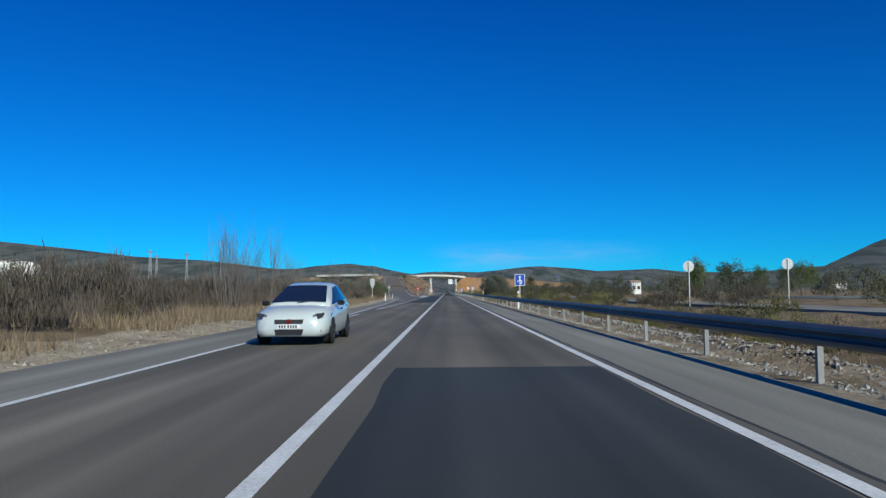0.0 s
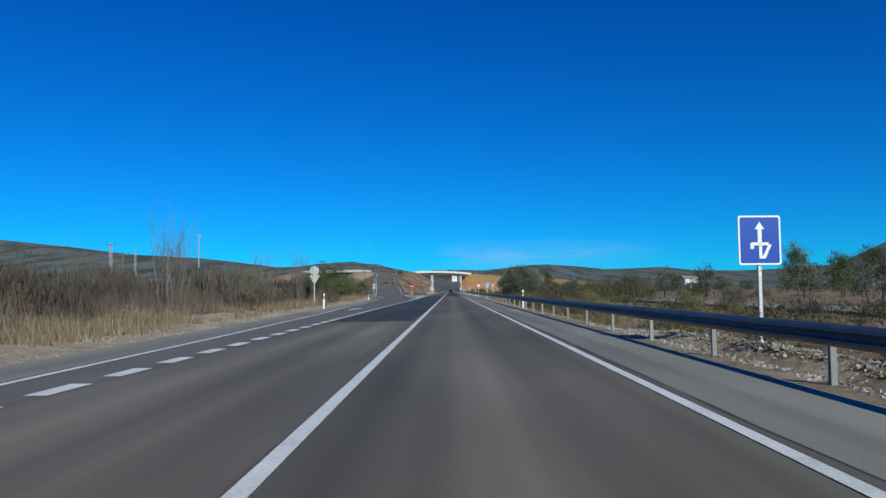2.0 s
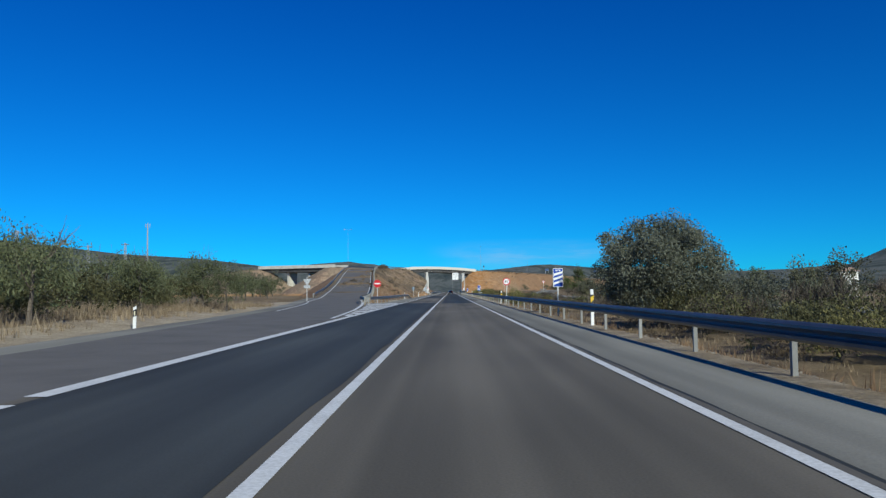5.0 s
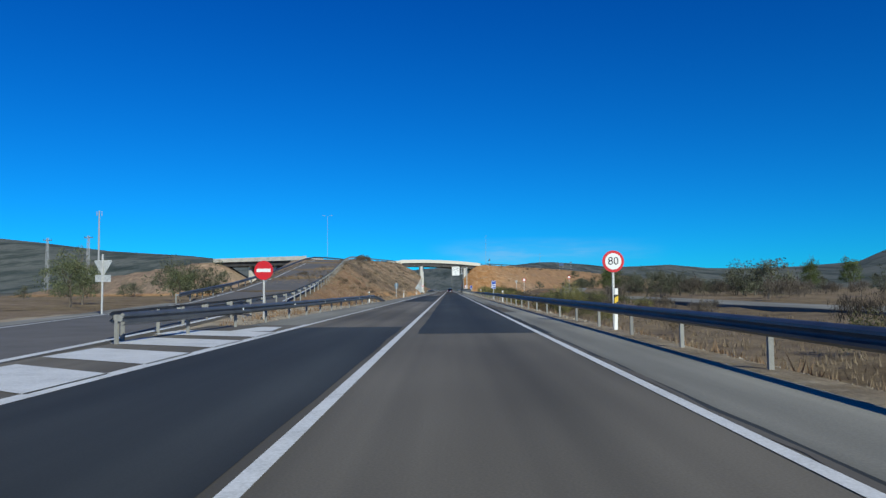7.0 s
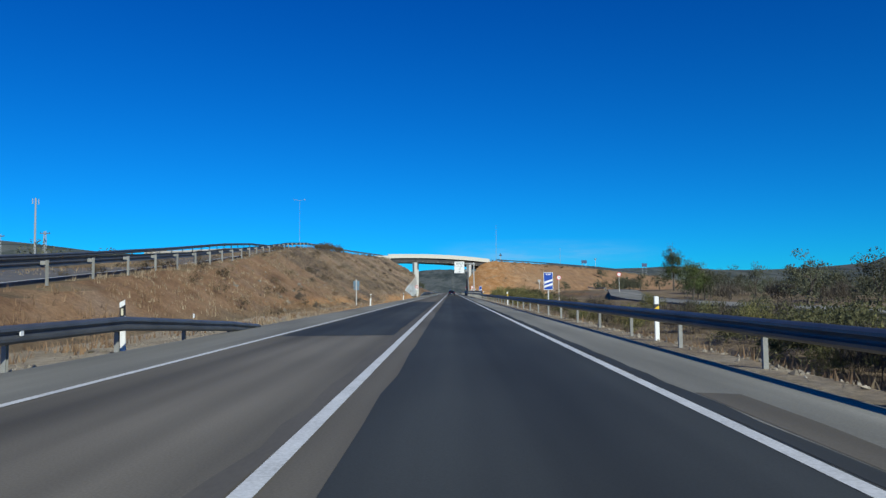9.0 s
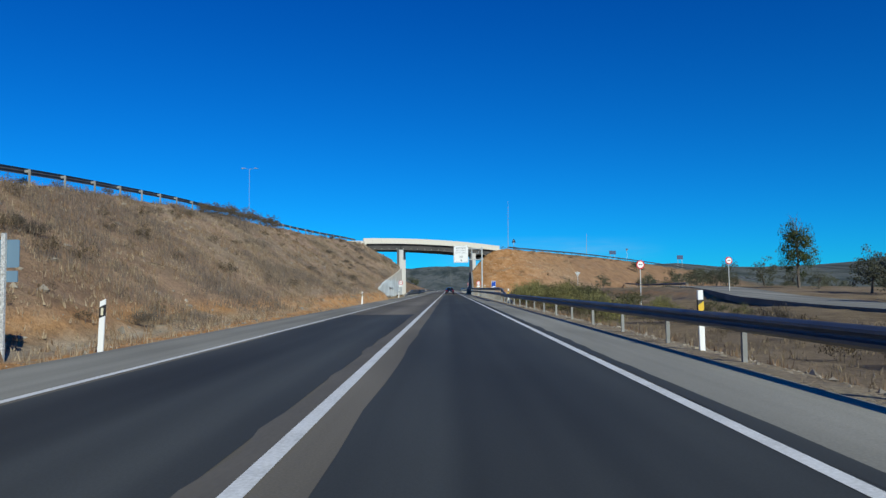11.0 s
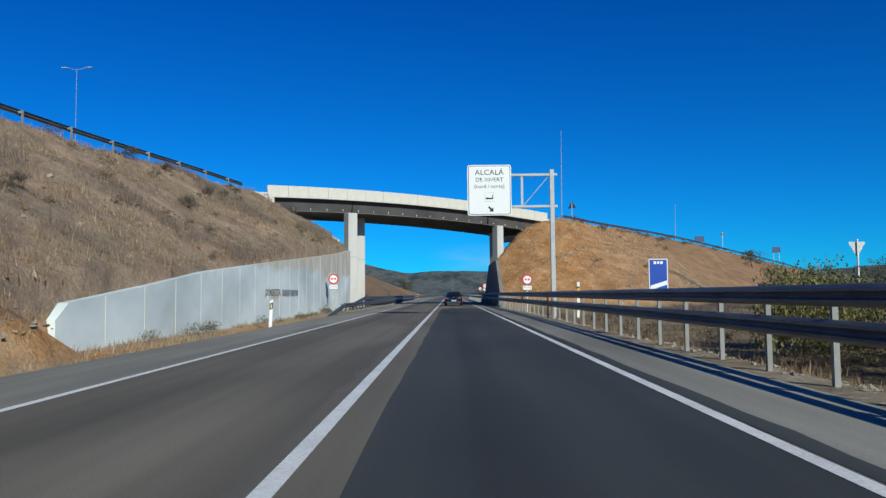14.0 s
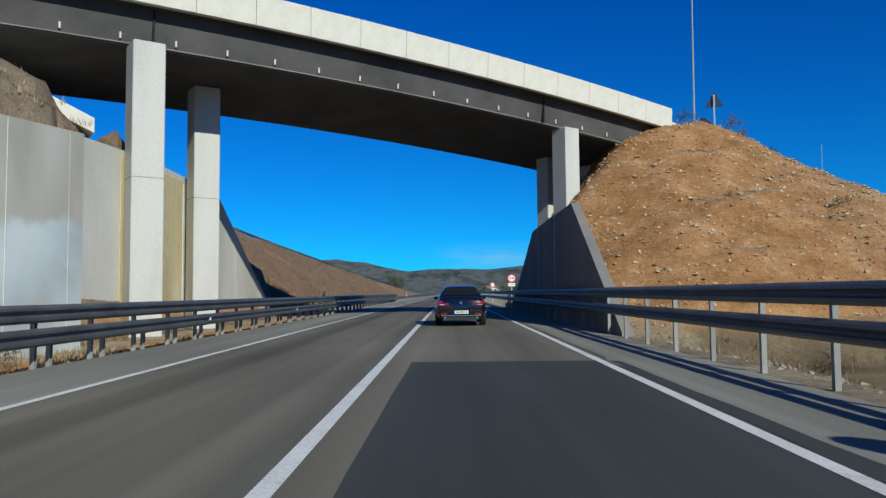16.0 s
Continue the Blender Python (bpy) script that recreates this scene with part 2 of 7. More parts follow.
def crest_lines():
    """Centre lines of the raised roads: rows of x, y, z, half width."""
    left = []
    for y, r, l, z in RAMP[7:]:
        left.append(((r + l) / 2, y, z - 0.1, abs(r - l) / 2 + 0.9))
    p = BR_A + BR_V * 4.7 - BR_U * 2.0
    left.append((p.x, p.y, 10.2, 4.9))
    left2 = [(p.x - 2, p.y + 2, 10.1, 4.9), (-25, 470, 8.4, 4.0), (-22, 505, 6.3, 4.0), (-19, 550, 4.3, 4.0), (-16.5, 610, 2.7, 4.0), (-14.5, 700, 1.2, 3.5), (-13, 800, -0.3, 3.5)]
    right = [(x - 3.6 * (i > 0) - 2.6 * (i == 0), y + 3.3 * (i > 0) + 4.1 * (i == 0), z, 4.9) for i, (x, y, z) in enumerate(RIM)]
    far = [(-28, 415, 9.9, 4.8), (-40, 404, 10.2, 4.8)]
    far2 = [(-75, 420, 10.2, 4.8), (-110, 440, 7.0, 4.8), (-150, 470, 2.0, 4.8)]
    return left, left2, right, far, far2


def raised(X, Y, lines, slope=0.6):
    """Height of the embankments at grid points, and a mask of the crests."""
    Z = np.full(X.shape, -1e3)
    top = np.zeros(X.shape, bool)
    for line in lines:
        for (x0, y0, z0, w0), (x1, y1, z1, w1) in zip(line, line[1:]):
            dx, dy = x1 - x0, y1 - y0
            u = np.clip(((X - x0) * dx + (Y - y0) * dy) / (dx * dx + dy * dy), 0, 1)
            d = np.hypot(X - x0 - u * dx, Y - y0 - u * dy)
            zc, w = z0 + u * (z1 - z0), w0 + u * (w1 - w0)
            z = zc - slope * np.maximum(0, d - w)
            Z = np.maximum(Z, z)
            top |= d < w
    return Z, top


def fbm(X, Y, s, oct=4, seed=0):
    """Smooth value noise on arrays."""
    out, amp, tot = np.zeros(X.shape), 1.0, 0.0
    for o in range(oct):
        u, v = X / s * 2 ** o + 37.7 * o + seed * 11.3, Y / s * 2 ** o - 19.1 * o + seed * 7.7
        i, j = np.floor(u), np.floor(v)
        fu, fv = u - i, v - j
        fu, fv = fu * fu * (3 - 2 * fu), fv * fv * (3 - 2 * fv)

        def h(a, b):
            t = np.sin(a * 127.1 + b * 311.7 + seed) * 43758.5453
            return t - np.floor(t)
        val = (h(i, j) * (1 - fu) + h(i + 1, j) * fu) * (1 - fv) + (h(i, j + 1) * (1 - fu) + h(i + 1, j + 1) * fu) * fv
        out += amp * (val - 0.5)
        tot += amp
        amp *= 0.5
    return out / tot


def smooth(a, b, t):
    u = np.clip((t - a) / (b - a), 0, 1)
    return u * u * (3 - 2 * u)


LINES = crest_lines()
# far hills: bearing in radians, rise over distance
RIDGE = [(-1.6, 0.05), (-0.7, 0.082), (-0.54, 0.074), (-0.46, 0.058), (-0.32, 0.048), (-0.26, 0.037), (-0.14, 0.042), (-0.05, 0.031), (0.05, 0.029), (0.12, 0.037), (0.3, 0.031), (0.42, 0.025), (0.5, 0.025), (0.525, 0.042), (0.547, 0.059), (0.572, 0.07), (0.64, 0.085), (0.75, 0.09), (1.6, 0.05)]
WALL_RY, WALL_RZ = [444.5, 453, 467, 482.5], [0.0, 4.85, 4.85, 0.0]


def ground_z(X, Y):
    X, Y = np.asarray(X, float), np.asarray(Y, float)
    edge = np.where(Y < 241, np.minimum(-6.0, lerp_table(RAMP, Y, 2) - 1.3), -6.0)
    edge = np.where(Y < 25, -6.0, edge)
    n = fbm(X, Y, 9, 4, 1) * 0.5 + fbm(X, Y, 1.6, 3, 2) * 0.2
    lrise = np.where(Y < 200, 0.35, 0.0) * smooth(0, 5, edge - X)
    zl = -0.1 + lrise + n * smooth(0, 1.5, edge - X)
    zr = -0.1 - 0.75 * smooth(6.7, 8.4, X) + 0.55 * smooth(10, 24, X) + n * smooth(6.3, 8.2, X)
    z = np.where(X < edge, zl, np.where(X > 6.05, zr, -0.1))
    z = z + 0.62 * smooth(6.8, 7.6, X) * (1 - smooth(9.2, 10.8, X)) * smooth(5, 14, Y) * (1 - smooth(70, 86, Y))
    z = z + 1.35 * smooth(340, 400, Y) * smooth(27.0, 32.0, X) * (1 - smooth(56, 62, X)) * (1 - smooth(480, 520, Y))
    dist = np.hypot(X, Y - 220)
    z = z + fbm(X, Y, 220, 3, 5) * 6 * smooth(120, 700, dist) * smooth(40, 160, np.abs(X))
    # far hills
    ang = np.arctan2(X, Y - 200)
    rise = np.interp(ang, [a for a, r in RIDGE], [r for a, r in RIDGE])
    rise = rise * (1 + 0.3 * fbm(X, Y, 420, 5, 8)) + 0.012 * fbm(ang * 900, 0 * ang, 60, 4, 9)
    z = z + smooth(1300, 2800, dist) * 2550 * rise
    e, top = raised(X, Y, LINES)
    e = e + np.where(top, 0, fbm(X, Y, 5, 4, 3) * 1.0 + fbm(X, Y, 1.1, 2, 4) * 0.25) * (e > 0.2)
    z = np.where(top, e, np.maximum(z, e))
    z = np.where((X > -8.1) & (X < 0) & (Y > 388) & (Y < 441.3) | (X > -9.45) & (X < 0) & (Y >= 441) & (Y < 466.7), -0.1, z)
    z = np.where((X >= 0) & (X < 6.42) & (Y > 388) & (Y < 560), -0.1, z)
    su, sv = (X - BR_A.x) * BR_U.x + (Y - BR_A.y) * BR_U.y, (X - BR_A.x) * BR_V.x + (Y - BR_A.y) * BR_V.y
    z = np.where((su > 0.2) & (su < 8.2) & (sv > -6) & (sv < DECK_W), np.minimum(z, np.interp(su, [0.6, 7.3], [9.1, 6.1]) + 0.7 * np.maximum(0, -0.9 - sv)), z)
    z = np.where((X < -6.2) & (X > -18) & (Y >= 466.7) & (Y < 640), np.minimum(z, -0.1 + 0.78 * np.maximum(0, np.interp(Y, [467, 500, 560], [-9.6, -8.4, -6.6]) - X)), z)
    z = np.where((X >= 6.42) & (X < 10) & (Y > 440) & (Y < 486), np.minimum(z, np.interp(Y, WALL_RY, WALL_RZ) + 0.12 + 1.1 * np.maximum(0, X - 6.5)), z)
    cut_face = smooth(8.0, 10.0, X) * (1 - smooth(28, 33, X)) * smooth(436, 444, Y) * (1 - smooth(482, 490, Y)) * (z > 0.6) * ~top
    z = z + cut_face * (fbm(X, Y, 2.6, 3, 41) * 0.75 + np.abs(fbm(X, Y, 1.1, 2, 42)) * 0.55)
    z = np.where((X >= 6.42) & (X < 16) & (Y >= 470) & (Y < 640), np.minimum(z, np.interp(Y, WALL_RY, WALL_RZ) + 0.12 + 0.8 * np.maximum(0, X - 6.5)), z)
    road = (X > -6.6) & (X < 6.05)
    z = np.where(road & (Y > 212) & (Y < 920) | (X > -3.5) & (X < 6.05) & (Y < 920), -0.12, z)
    z = np.where((X > 3.95) & (X < 6.0) & (Y < 920), -0.3, z)
    return z


def axis(fine, lo, hi, step, far):
    a = list(np.arange(lo, hi + 1e-6, step))
    d = step
    while a[-1] < far:
        d *= 1.18
        a.append(a[-1] + d)
    d = step
    while a[0] > -far:
        d *= 1.18
        a.insert(0, a[0] - d)
    return np.array(sorted(set(np.round(a + list(fine), 3))))


def build_ground():
    xs = axis([3.9, 5.97, -8.35, -8.06, 6.36, 6.46, 7.5, -6.3, 6.04, 6.25], -46, 46, 0.8, 3600)
    xs = np.array(sorted(set(xs) | set(np.round(np.arange(10.2, 30, 0.8), 3))))
    ys = axis(list(np.arange(440.4, 486, 0.62)), -30, 560, 1.25, 3900)
    ys = ys[ys > -900]
    X, Y = np.meshgrid(xs, ys)
    Z = ground_z(X, Y)
    v = np.stack([X, Y, Z], -1).reshape(-1, 3)
    nx, ny = len(xs), len(ys)
    i = np.arange((ny - 1) * nx).reshape(ny - 1, nx)[:, :-1].ravel()
    f = np.stack([i, i + 1, i + nx + 1, i + nx], -1)
    me = bpy.data.meshes.new("ground")
    me.vertices.add(len(v))
    me.vertices.foreach_set("co", v.ravel())
    me.loops.add(len(f) * 4)
    me.loops.foreach_set("vertex_index", f.ravel().astype(np.int32))
    me.polygons.add(len(f))
    me.polygons.foreach_set("loop_start", np.arange(len(f), dtype=np.int32) * 4)
    me.polygons.foreach_set("use_smooth", np.ones(len(f), bool))
    me.update(calc_edges=True)
    me.validate()
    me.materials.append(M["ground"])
    edge = np.where(Y < 241, np.minimum(-6.0, lerp_table(RAMP, Y, 2) - 1.3), -6.0)
    edge = np.where(Y < 25, -6.0, edge)
    bare = np.maximum(1 - smooth(0.9, 2.4, edge - X), 1 - smooth(0.8, 2.2, X - 6.05)) * (Y < 900)
    bare = np.where((X < 0) & (Y > 280), bare * 0.55, bare)
    bare = np.where(X > 0, bare * 0.42, bare)
    bare = np.where((X < edge - 3) | (X > 9), 0, bare)
    at = me.attributes.new("bare_soil", "FLOAT", "POINT")
    at.data.foreach_set("value", bare.ravel().astype(np.float32))
    return tagged(new("ground", me), "dry grassy earth with sandy verges and scrub", "ground", kind="structure")


def ground_material():
    """Dry grass, bare earth, orange cut rock and scrub, mixed by noise and by the lie of the land."""
    m = bpy.data.materials.new("ground_earth")
    m.use_nodes = True
    n, l = m.node_tree.nodes, m.node_tree.links
    b = n["Principled BSDF"]
    b.inputs["Roughness"].default_value, b.inputs["Specular IOR Level"].default_value = 0.95, 0.1
    geo = n.new("ShaderNodeNewGeometry")

    def noise_node(s, d=6, r=0.65):
        t = n.new("ShaderNodeTexNoise")
        t.inputs["Scale"].default_value, t.inputs["Detail"].default_value, t.inputs["Roughness"].default_value = s, d, r
        l.new(geo.outputs["Position"], t.inputs["Vector"])
        return t.outputs[0]

    def ramp(src, stops):
        r = n.new("ShaderNodeValToRGB")
        els = r.color_ramp.elements
        while len(els) < len(stops):
            els.new(0.5)
        for k, (p, c) in enumerate(stops):
            els[k].position = p
            els[k].color = (*c, 1) if isinstance(c, tuple) else (c, c, c, 1)
        l.new(src, r.inputs[0])
        return r.outputs[0]

    def mix(f, a, c, mode="MIX"):
        t = n.new("ShaderNodeMix")
        t.data_type, t.blend_type = "RGBA", mode
        if isinstance(f, float):
            t.inputs["Factor"].default_value = f
        else:
            l.new(f, t.inputs["Factor"])
        l.new(a, t.inputs["A"])
        l.new(c, t.inputs["B"])
        return t.outputs["Result"]

    def maths(op, a, c):
        t = n.new("ShaderNodeMath")
        t.operation, t.use_clamp = op, True
        for k, s in enumerate((a, c)):
            if isinstance(s, (int, float)):
                t.inputs[k].default_value = s
            else:
                l.new(s, t.inputs[k])
        return t.outputs[0]

    def span(src, lo, hi):
        t = n.new("ShaderNodeMapRange")
        t.inputs[1].default_value, t.inputs[2].default_value = lo, hi
        l.new(src, t.inputs[0])
        return t.outputs[0]

    sep = n.new("ShaderNodeSeparateXYZ")
    l.new(geo.outputs["Position"], sep.inputs[0])
    nrm = n.new("ShaderNodeSeparateXYZ")
    l.new(geo.outputs["True Normal"], nrm.inputs[0])
    grass = ramp(noise_node(0.35), [(0.3, (0.09, 0.065, 0.04)), (0.48, (0.17, 0.125, 0.075)), (0.62, (0.24, 0.18, 0.105)), (0.75, (0.12, 0.1, 0.06))])
    soil = ramp(noise_node(0.8), [(0.3, (0.27, 0.215, 0.15)), (0.55, (0.39, 0.325, 0.235)), (0.75, (0.49, 0.42, 0.32))])
    rock = ramp(noise_node(0.6, 10, 0.8), [(0.28, (0.12, 0.058, 0.026)), (0.42, (0.265, 0.13, 0.052)), (0.54, (0.355, 0.187, 0.083)), (0.66, (0.46, 0.305, 0.178)), (0.78, (0.25, 0.155, 0.088))])
    slope_dry = ramp(noise_node(0.45, 9, 0.78), [(0.3, (0.125, 0.093, 0.074)), (0.43, (0.21, 0.148, 0.108)), (0.53, (0.3, 0.208, 0.142)), (0.63, (0.39, 0.286, 0.186)), (0.75, (0.24, 0.185, 0.122))])
    olive_dry = ramp(noise_node(0.9, 8, 0.75), [(0.32, (0.145, 0.11, 0.08)), (0.5, (0.25, 0.188, 0.132)), (0.68, (0.33, 0.25, 0.17))])
    slope_dry = mix(span(noise_node(0.13, 5, 0.6), 0.47, 0.56), slope_dry, olive_dry)
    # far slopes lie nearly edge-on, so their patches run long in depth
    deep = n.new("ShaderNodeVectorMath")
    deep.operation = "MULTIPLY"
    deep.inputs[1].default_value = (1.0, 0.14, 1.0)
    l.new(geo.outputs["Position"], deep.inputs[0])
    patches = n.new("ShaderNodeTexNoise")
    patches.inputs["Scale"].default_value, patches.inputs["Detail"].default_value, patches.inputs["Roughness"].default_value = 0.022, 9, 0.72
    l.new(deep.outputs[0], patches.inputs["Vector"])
    # far scrub cooled towards blue-green: some distance haze is put into these tones
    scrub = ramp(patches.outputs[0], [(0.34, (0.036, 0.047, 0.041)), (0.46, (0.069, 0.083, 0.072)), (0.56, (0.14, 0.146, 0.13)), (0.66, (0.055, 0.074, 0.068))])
    # verges of pale sand next to the carriageway, ragged by noise
    wob = noise_node(0.5)
    att = n.new("ShaderNodeAttribute")
    att.attribute_name = "bare_soil"
    t2 = n.new("ShaderNodeMath")
    l.new(att.outputs["Fac"], t2.inputs[0])
    l.new(wob, t2.inputs[1])
    verge = span(t2.outputs[0], 0.75, 1.1)
    grass = mix(maths("MULTIPLY", span(noise_node(0.03, 4, 0.6), 0.46, 0.6), 0.6), grass, olive_dry)
    col = mix(verge, grass, soil)
    steep = span(nrm.outputs[2], 0.965, 0.9)
    right = span(sep.outputs[0], -2.0, 4.0)
    raised_face = maths("MULTIPLY", steep, span(sep.outputs[2], -0.2, 0.6))
    # the right bank is freshly cut near the bridge and greyer further off
    cut = maths("MULTIPLY", right, span(sep.outputs[0], 34.0, 15.0))
    red_dry = ramp(noise_node(0.5, 8, 0.75), [(0.3, (0.135, 0.078, 0.046)), (0.5, (0.25, 0.148, 0.083)), (0.7, (0.33, 0.212, 0.125))])
    slope_dry = mix(maths("MULTIPLY", span(sep.outputs[1], 345.0, 300.0), span(noise_node(0.2), 0.3, 0.5)), slope_dry, red_dry)
    slope_dry = mix(maths("MULTIPLY", span(sep.outputs[1], 458.0, 470.0), span(noise_node(0.25), 0.28, 0.42)), slope_dry, red_dry)
    bank = mix(cut, slope_dry, rock)
    # orange foot of the left bank
    ochre = ramp(noise_node(1.1, 8, 0.7), [(0.3, (0.32, 0.15, 0.055)), (0.5, (0.46, 0.24, 0.095)), (0.7, (0.54, 0.34, 0.18))])
    foot = maths("MULTIPLY", span(sep.outputs[2], 0.95, 0.35), span(noise_node(0.4), 0.3, 0.5))
    foot = maths("MULTIPLY", foot, span(sep.outputs[1], 285.0, 300.0))
    bank = mix(maths("MULTIPLY", foot, span(sep.outputs[1], 480.0, 470.0)), bank, ochre)
    col = mix(raised_face, col, bank)
    wall_foot = maths("MULTIPLY", maths("MULTIPLY", span(sep.outputs[0], -6.1, -6.6), span(sep.outputs[0], -8.0, -7.2)), span(sep.outputs[1], 285.0, 300.0))
    wall_foot = maths("MULTIPLY", maths("MULTIPLY", wall_foot, span(sep.outputs[2], 1.2, 0.6)), span(sep.outputs[1], 482.0, 476.0))
    col = mix(maths("MULTIPLY", wall_foot, span(noise_node(0.7), 0.3, 0.5)), col, ochre)
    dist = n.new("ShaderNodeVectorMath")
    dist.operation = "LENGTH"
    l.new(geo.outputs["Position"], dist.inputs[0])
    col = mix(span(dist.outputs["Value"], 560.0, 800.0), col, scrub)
    fine = noise_node(9.0, 5, 0.7)
    fr = ramp(fine, [(0.25, 0.2), (0.5, 0.5), (0.75, 0.82)])
    col = mix(0.6, col, fr, "OVERLAY")
    l.new(col, b.inputs["Base Color"])
    bp = n.new("ShaderNodeBump")
    bp.inputs["Strength"].default_value, bp.inputs["Distance"].default_value = 0.9, 0.12
    l.new(noise_node(3.0, 8, 0.75), bp.inputs["Height"])
    l.new(bp.outputs[0], b.inputs["Normal"])
    return m


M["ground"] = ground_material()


# ---- large structure ----
def strip(name, rows, material, label, category, z=0.0, kind="structure", thick=0.0):
    """A paved strip from rows of (xa, xb, y, z)."""
    v, f = [], []
    for xa, xb, y, zz in rows:
        v += [(xa, y, zz + z), (xb, y, zz + z)]
    for i in range(len(rows) - 1):
        f.append((2 * i, 2 * i + 1, 2 * i + 3, 2 * i + 2))
    if thick:
        n = len(v)
        v += [(x, y, zz - thick) for x, y, zz in v]
        for i in range(len(rows) - 1):
            a = 2 * i
            f += [(a + n, a + n + 2, a + n + 3, a + n + 1), (a, a + 2, a + n + 2, a + n), (a + 1, a + n + 1, a + n + 3, a + 3)]
        f += [(0, n, n + 1, 1), (len(v) // 2 - 2, len(v) // 2 - 1, len(v) - 1, len(v) - 2)]
    ob = mesh_ob(name, v, f, material)
    return tagged(ob, label, category, kind=kind)


def dense(rows, step=2.0):
    """Rows resampled along y."""
    ys = [r[2] for r in rows]
    n = max(2, int((ys[-1] - ys[0]) / step))
    yy = np.linspace(ys[0], ys[-1], n)
    return [(float(np.interp(y, ys, [r[0] for r in rows])), float(np.interp(y, ys, [r[1] for r in rows])), float(y), float(np.interp(y, ys, [r[3] for r in rows]))) for y in yy]


build_ground()
END = 900
strip("road", [(-3.86, 3.92, -80, 0), (-3.86, 3.92, END, 0)], M["asphalt"], "worn grey-brown asphalt carriageway of a two-lane road", "road", thick=0.2)
tagged(mesh_ob("road_shoulder", [(3.92, -80, 0), (6.02, -80, -0.085), (6.02, END, -0.085), (3.92, END, 0), (3.92, -80, -0.22), (6.02, -80, -0.26), (6.02, END, -0.26), (3.92, END, -0.22)], [(0, 1, 2, 3), (4, 7, 6, 5), (0, 4, 5, 1), (1, 5, 6, 2), (2, 6, 7, 3), (3, 7, 4, 0)], M["shoulder"]), "pale grey asphalt hard shoulder beside the guardrail", "road", kind="structure")
strip("road_shoulder", [(-5.9, -3.86, -80, 0), (-5.9, -3.86, 25, 0)], M["shoulder"], "pale grey asphalt hard shoulder with sandy edge", "road", thick=0.2)
strip("road_shoulder", [(-5.85, -3.86, 214, 0), (-5.9, -3.86, END, 0)], M["shoulder"], "pale grey asphalt hard shoulder with sandy edge", "road", thick=0.2)
ramp_rows = dense([(l, r, y, z) for y, r, l, z in RAMP], 3)
strip("slip_road", ramp_rows, M["ramp_asphalt"], "grey asphalt slip road that climbs to the overpass", "road", thick=0.25)
strip("slip_road_shoulder", dense([(l - 1.3 if y > 40 else -5.95, l, y, z) for y, r, l, z in RAMP[:13]], 3), M["shoulder"], "pale asphalt edge of the slip road", "road", thick=0.2)
strip("gore", dense([(-3.86, -3.855, 150, -0.0), (-4.3, -3.86, 170, -0.01), (-5.2, -3.86, 185, 0), (-6.5, -3.86, 200, 0), (-7.3, -3.86, 214, 0)], 3), M["asphalt"], "paved wedge between road and slip road", "road", thick=0.2)


def patch(x0, x1, y0, y1, seed):
    rng = np.random.RandomState(seed)
    rows = []
    for y in np.arange(y0, y1 + 0.1, 2.0):
        rows.append((x0 + 0.02 * rng.randn(), x1 + 0.02 * rng.randn(), float(y), 0))
    strip("asphalt_patch", rows, M["asphalt_dark"], "darker newer asphalt overlay on the lane", "road", z=0.004)


patch(0.42, 3.68, -60, 12.3, 1)
patch(0.46, 3.9, 208, 436.5, 2)
for y0, y1 in ((-60, 208), (208, 436.5), (436.5, 560)):
    rng = np.random.RandomState(int(y1))
    w = 0.24 if y0 == 208 else 0.13
    v, f = [], []
    for i, y in enumerate(np.arange(y0, y1 + 0.1, 1.0)):
        e = 3.93 + w * (1 + 0.1 * rng.randn())
        v += [(3.925, float(y), 0.004), (e, float(y), 0.004 - (e - 3.92) * 0.0405)]
        if i:
            f.append((2 * i - 2, 2 * i - 1, 2 * i + 1, 2 * i))
    tagged(mesh_ob("asphalt_joint", v, f, M["asphalt_dark"]), "ragged dark asphalt strip beside the edge line", "road", kind="structure")
M["asphalt_joint"] = mat("worn_joint_asphalt", [(0.092, 0.083, 0.07), (0.108, 0.097, 0.082), (0.124, 0.111, 0.094)], 1.4, 30, 0.88, 0.1, stretch=(1, 0.25, 1), dist=0.004, grain=0.08)
for a, b, y0, y1, k in ((-0.36, -0.1, 15, 84, 6), (-0.32, -0.08, 212, 330, 7), (-0.26, -0.08, 330, 440, 8), (3.86, 3.99, -60, 208, 9), (3.86, 3.99, 435, 560, 10)):
    rng = np.random.RandomState(k)
    rows = [(a + 0.05 * rng.randn(), b + 0.02 * rng.randn(), float(y), 0) for y in np.arange(y0, y1 + 0.1, 1.0)]
    strip("asphalt_joint", rows, M["asphalt_joint"], "ragged dark joint in the asphalt beside the line", "road", z=0.005)
patch(-3.62, -0.2, 84, 212, 3)
patch(-3.55, -0.36, 262, 330, 4)
rng = np.random.RandomState(14)
v, f = [], []
for i, y in enumerate(np.arange(227, 250.1, 1.0)):
    e = (4.95 if y < 240 else 4.7) + 0.03 * rng.randn()
    v += [(4.2, float(y), 0.004 - 0.28 * 0.0405), (e, float(y), 0.004 - (e - 3.92) * 0.0405)]
    if i:
        f.append((2 * i - 2, 2 * i - 1, 2 * i + 1, 2 * i))
tagged(mesh_ob("asphalt_patch", v, f, M["asphalt"]), "brownish resurfaced strip on the hard shoulder", "road", kind="structure")


def marking(rows, label="white painted road line", z=0.008):
    return strip("road_marking", rows, M["paint"], label, "road marking", z=z)


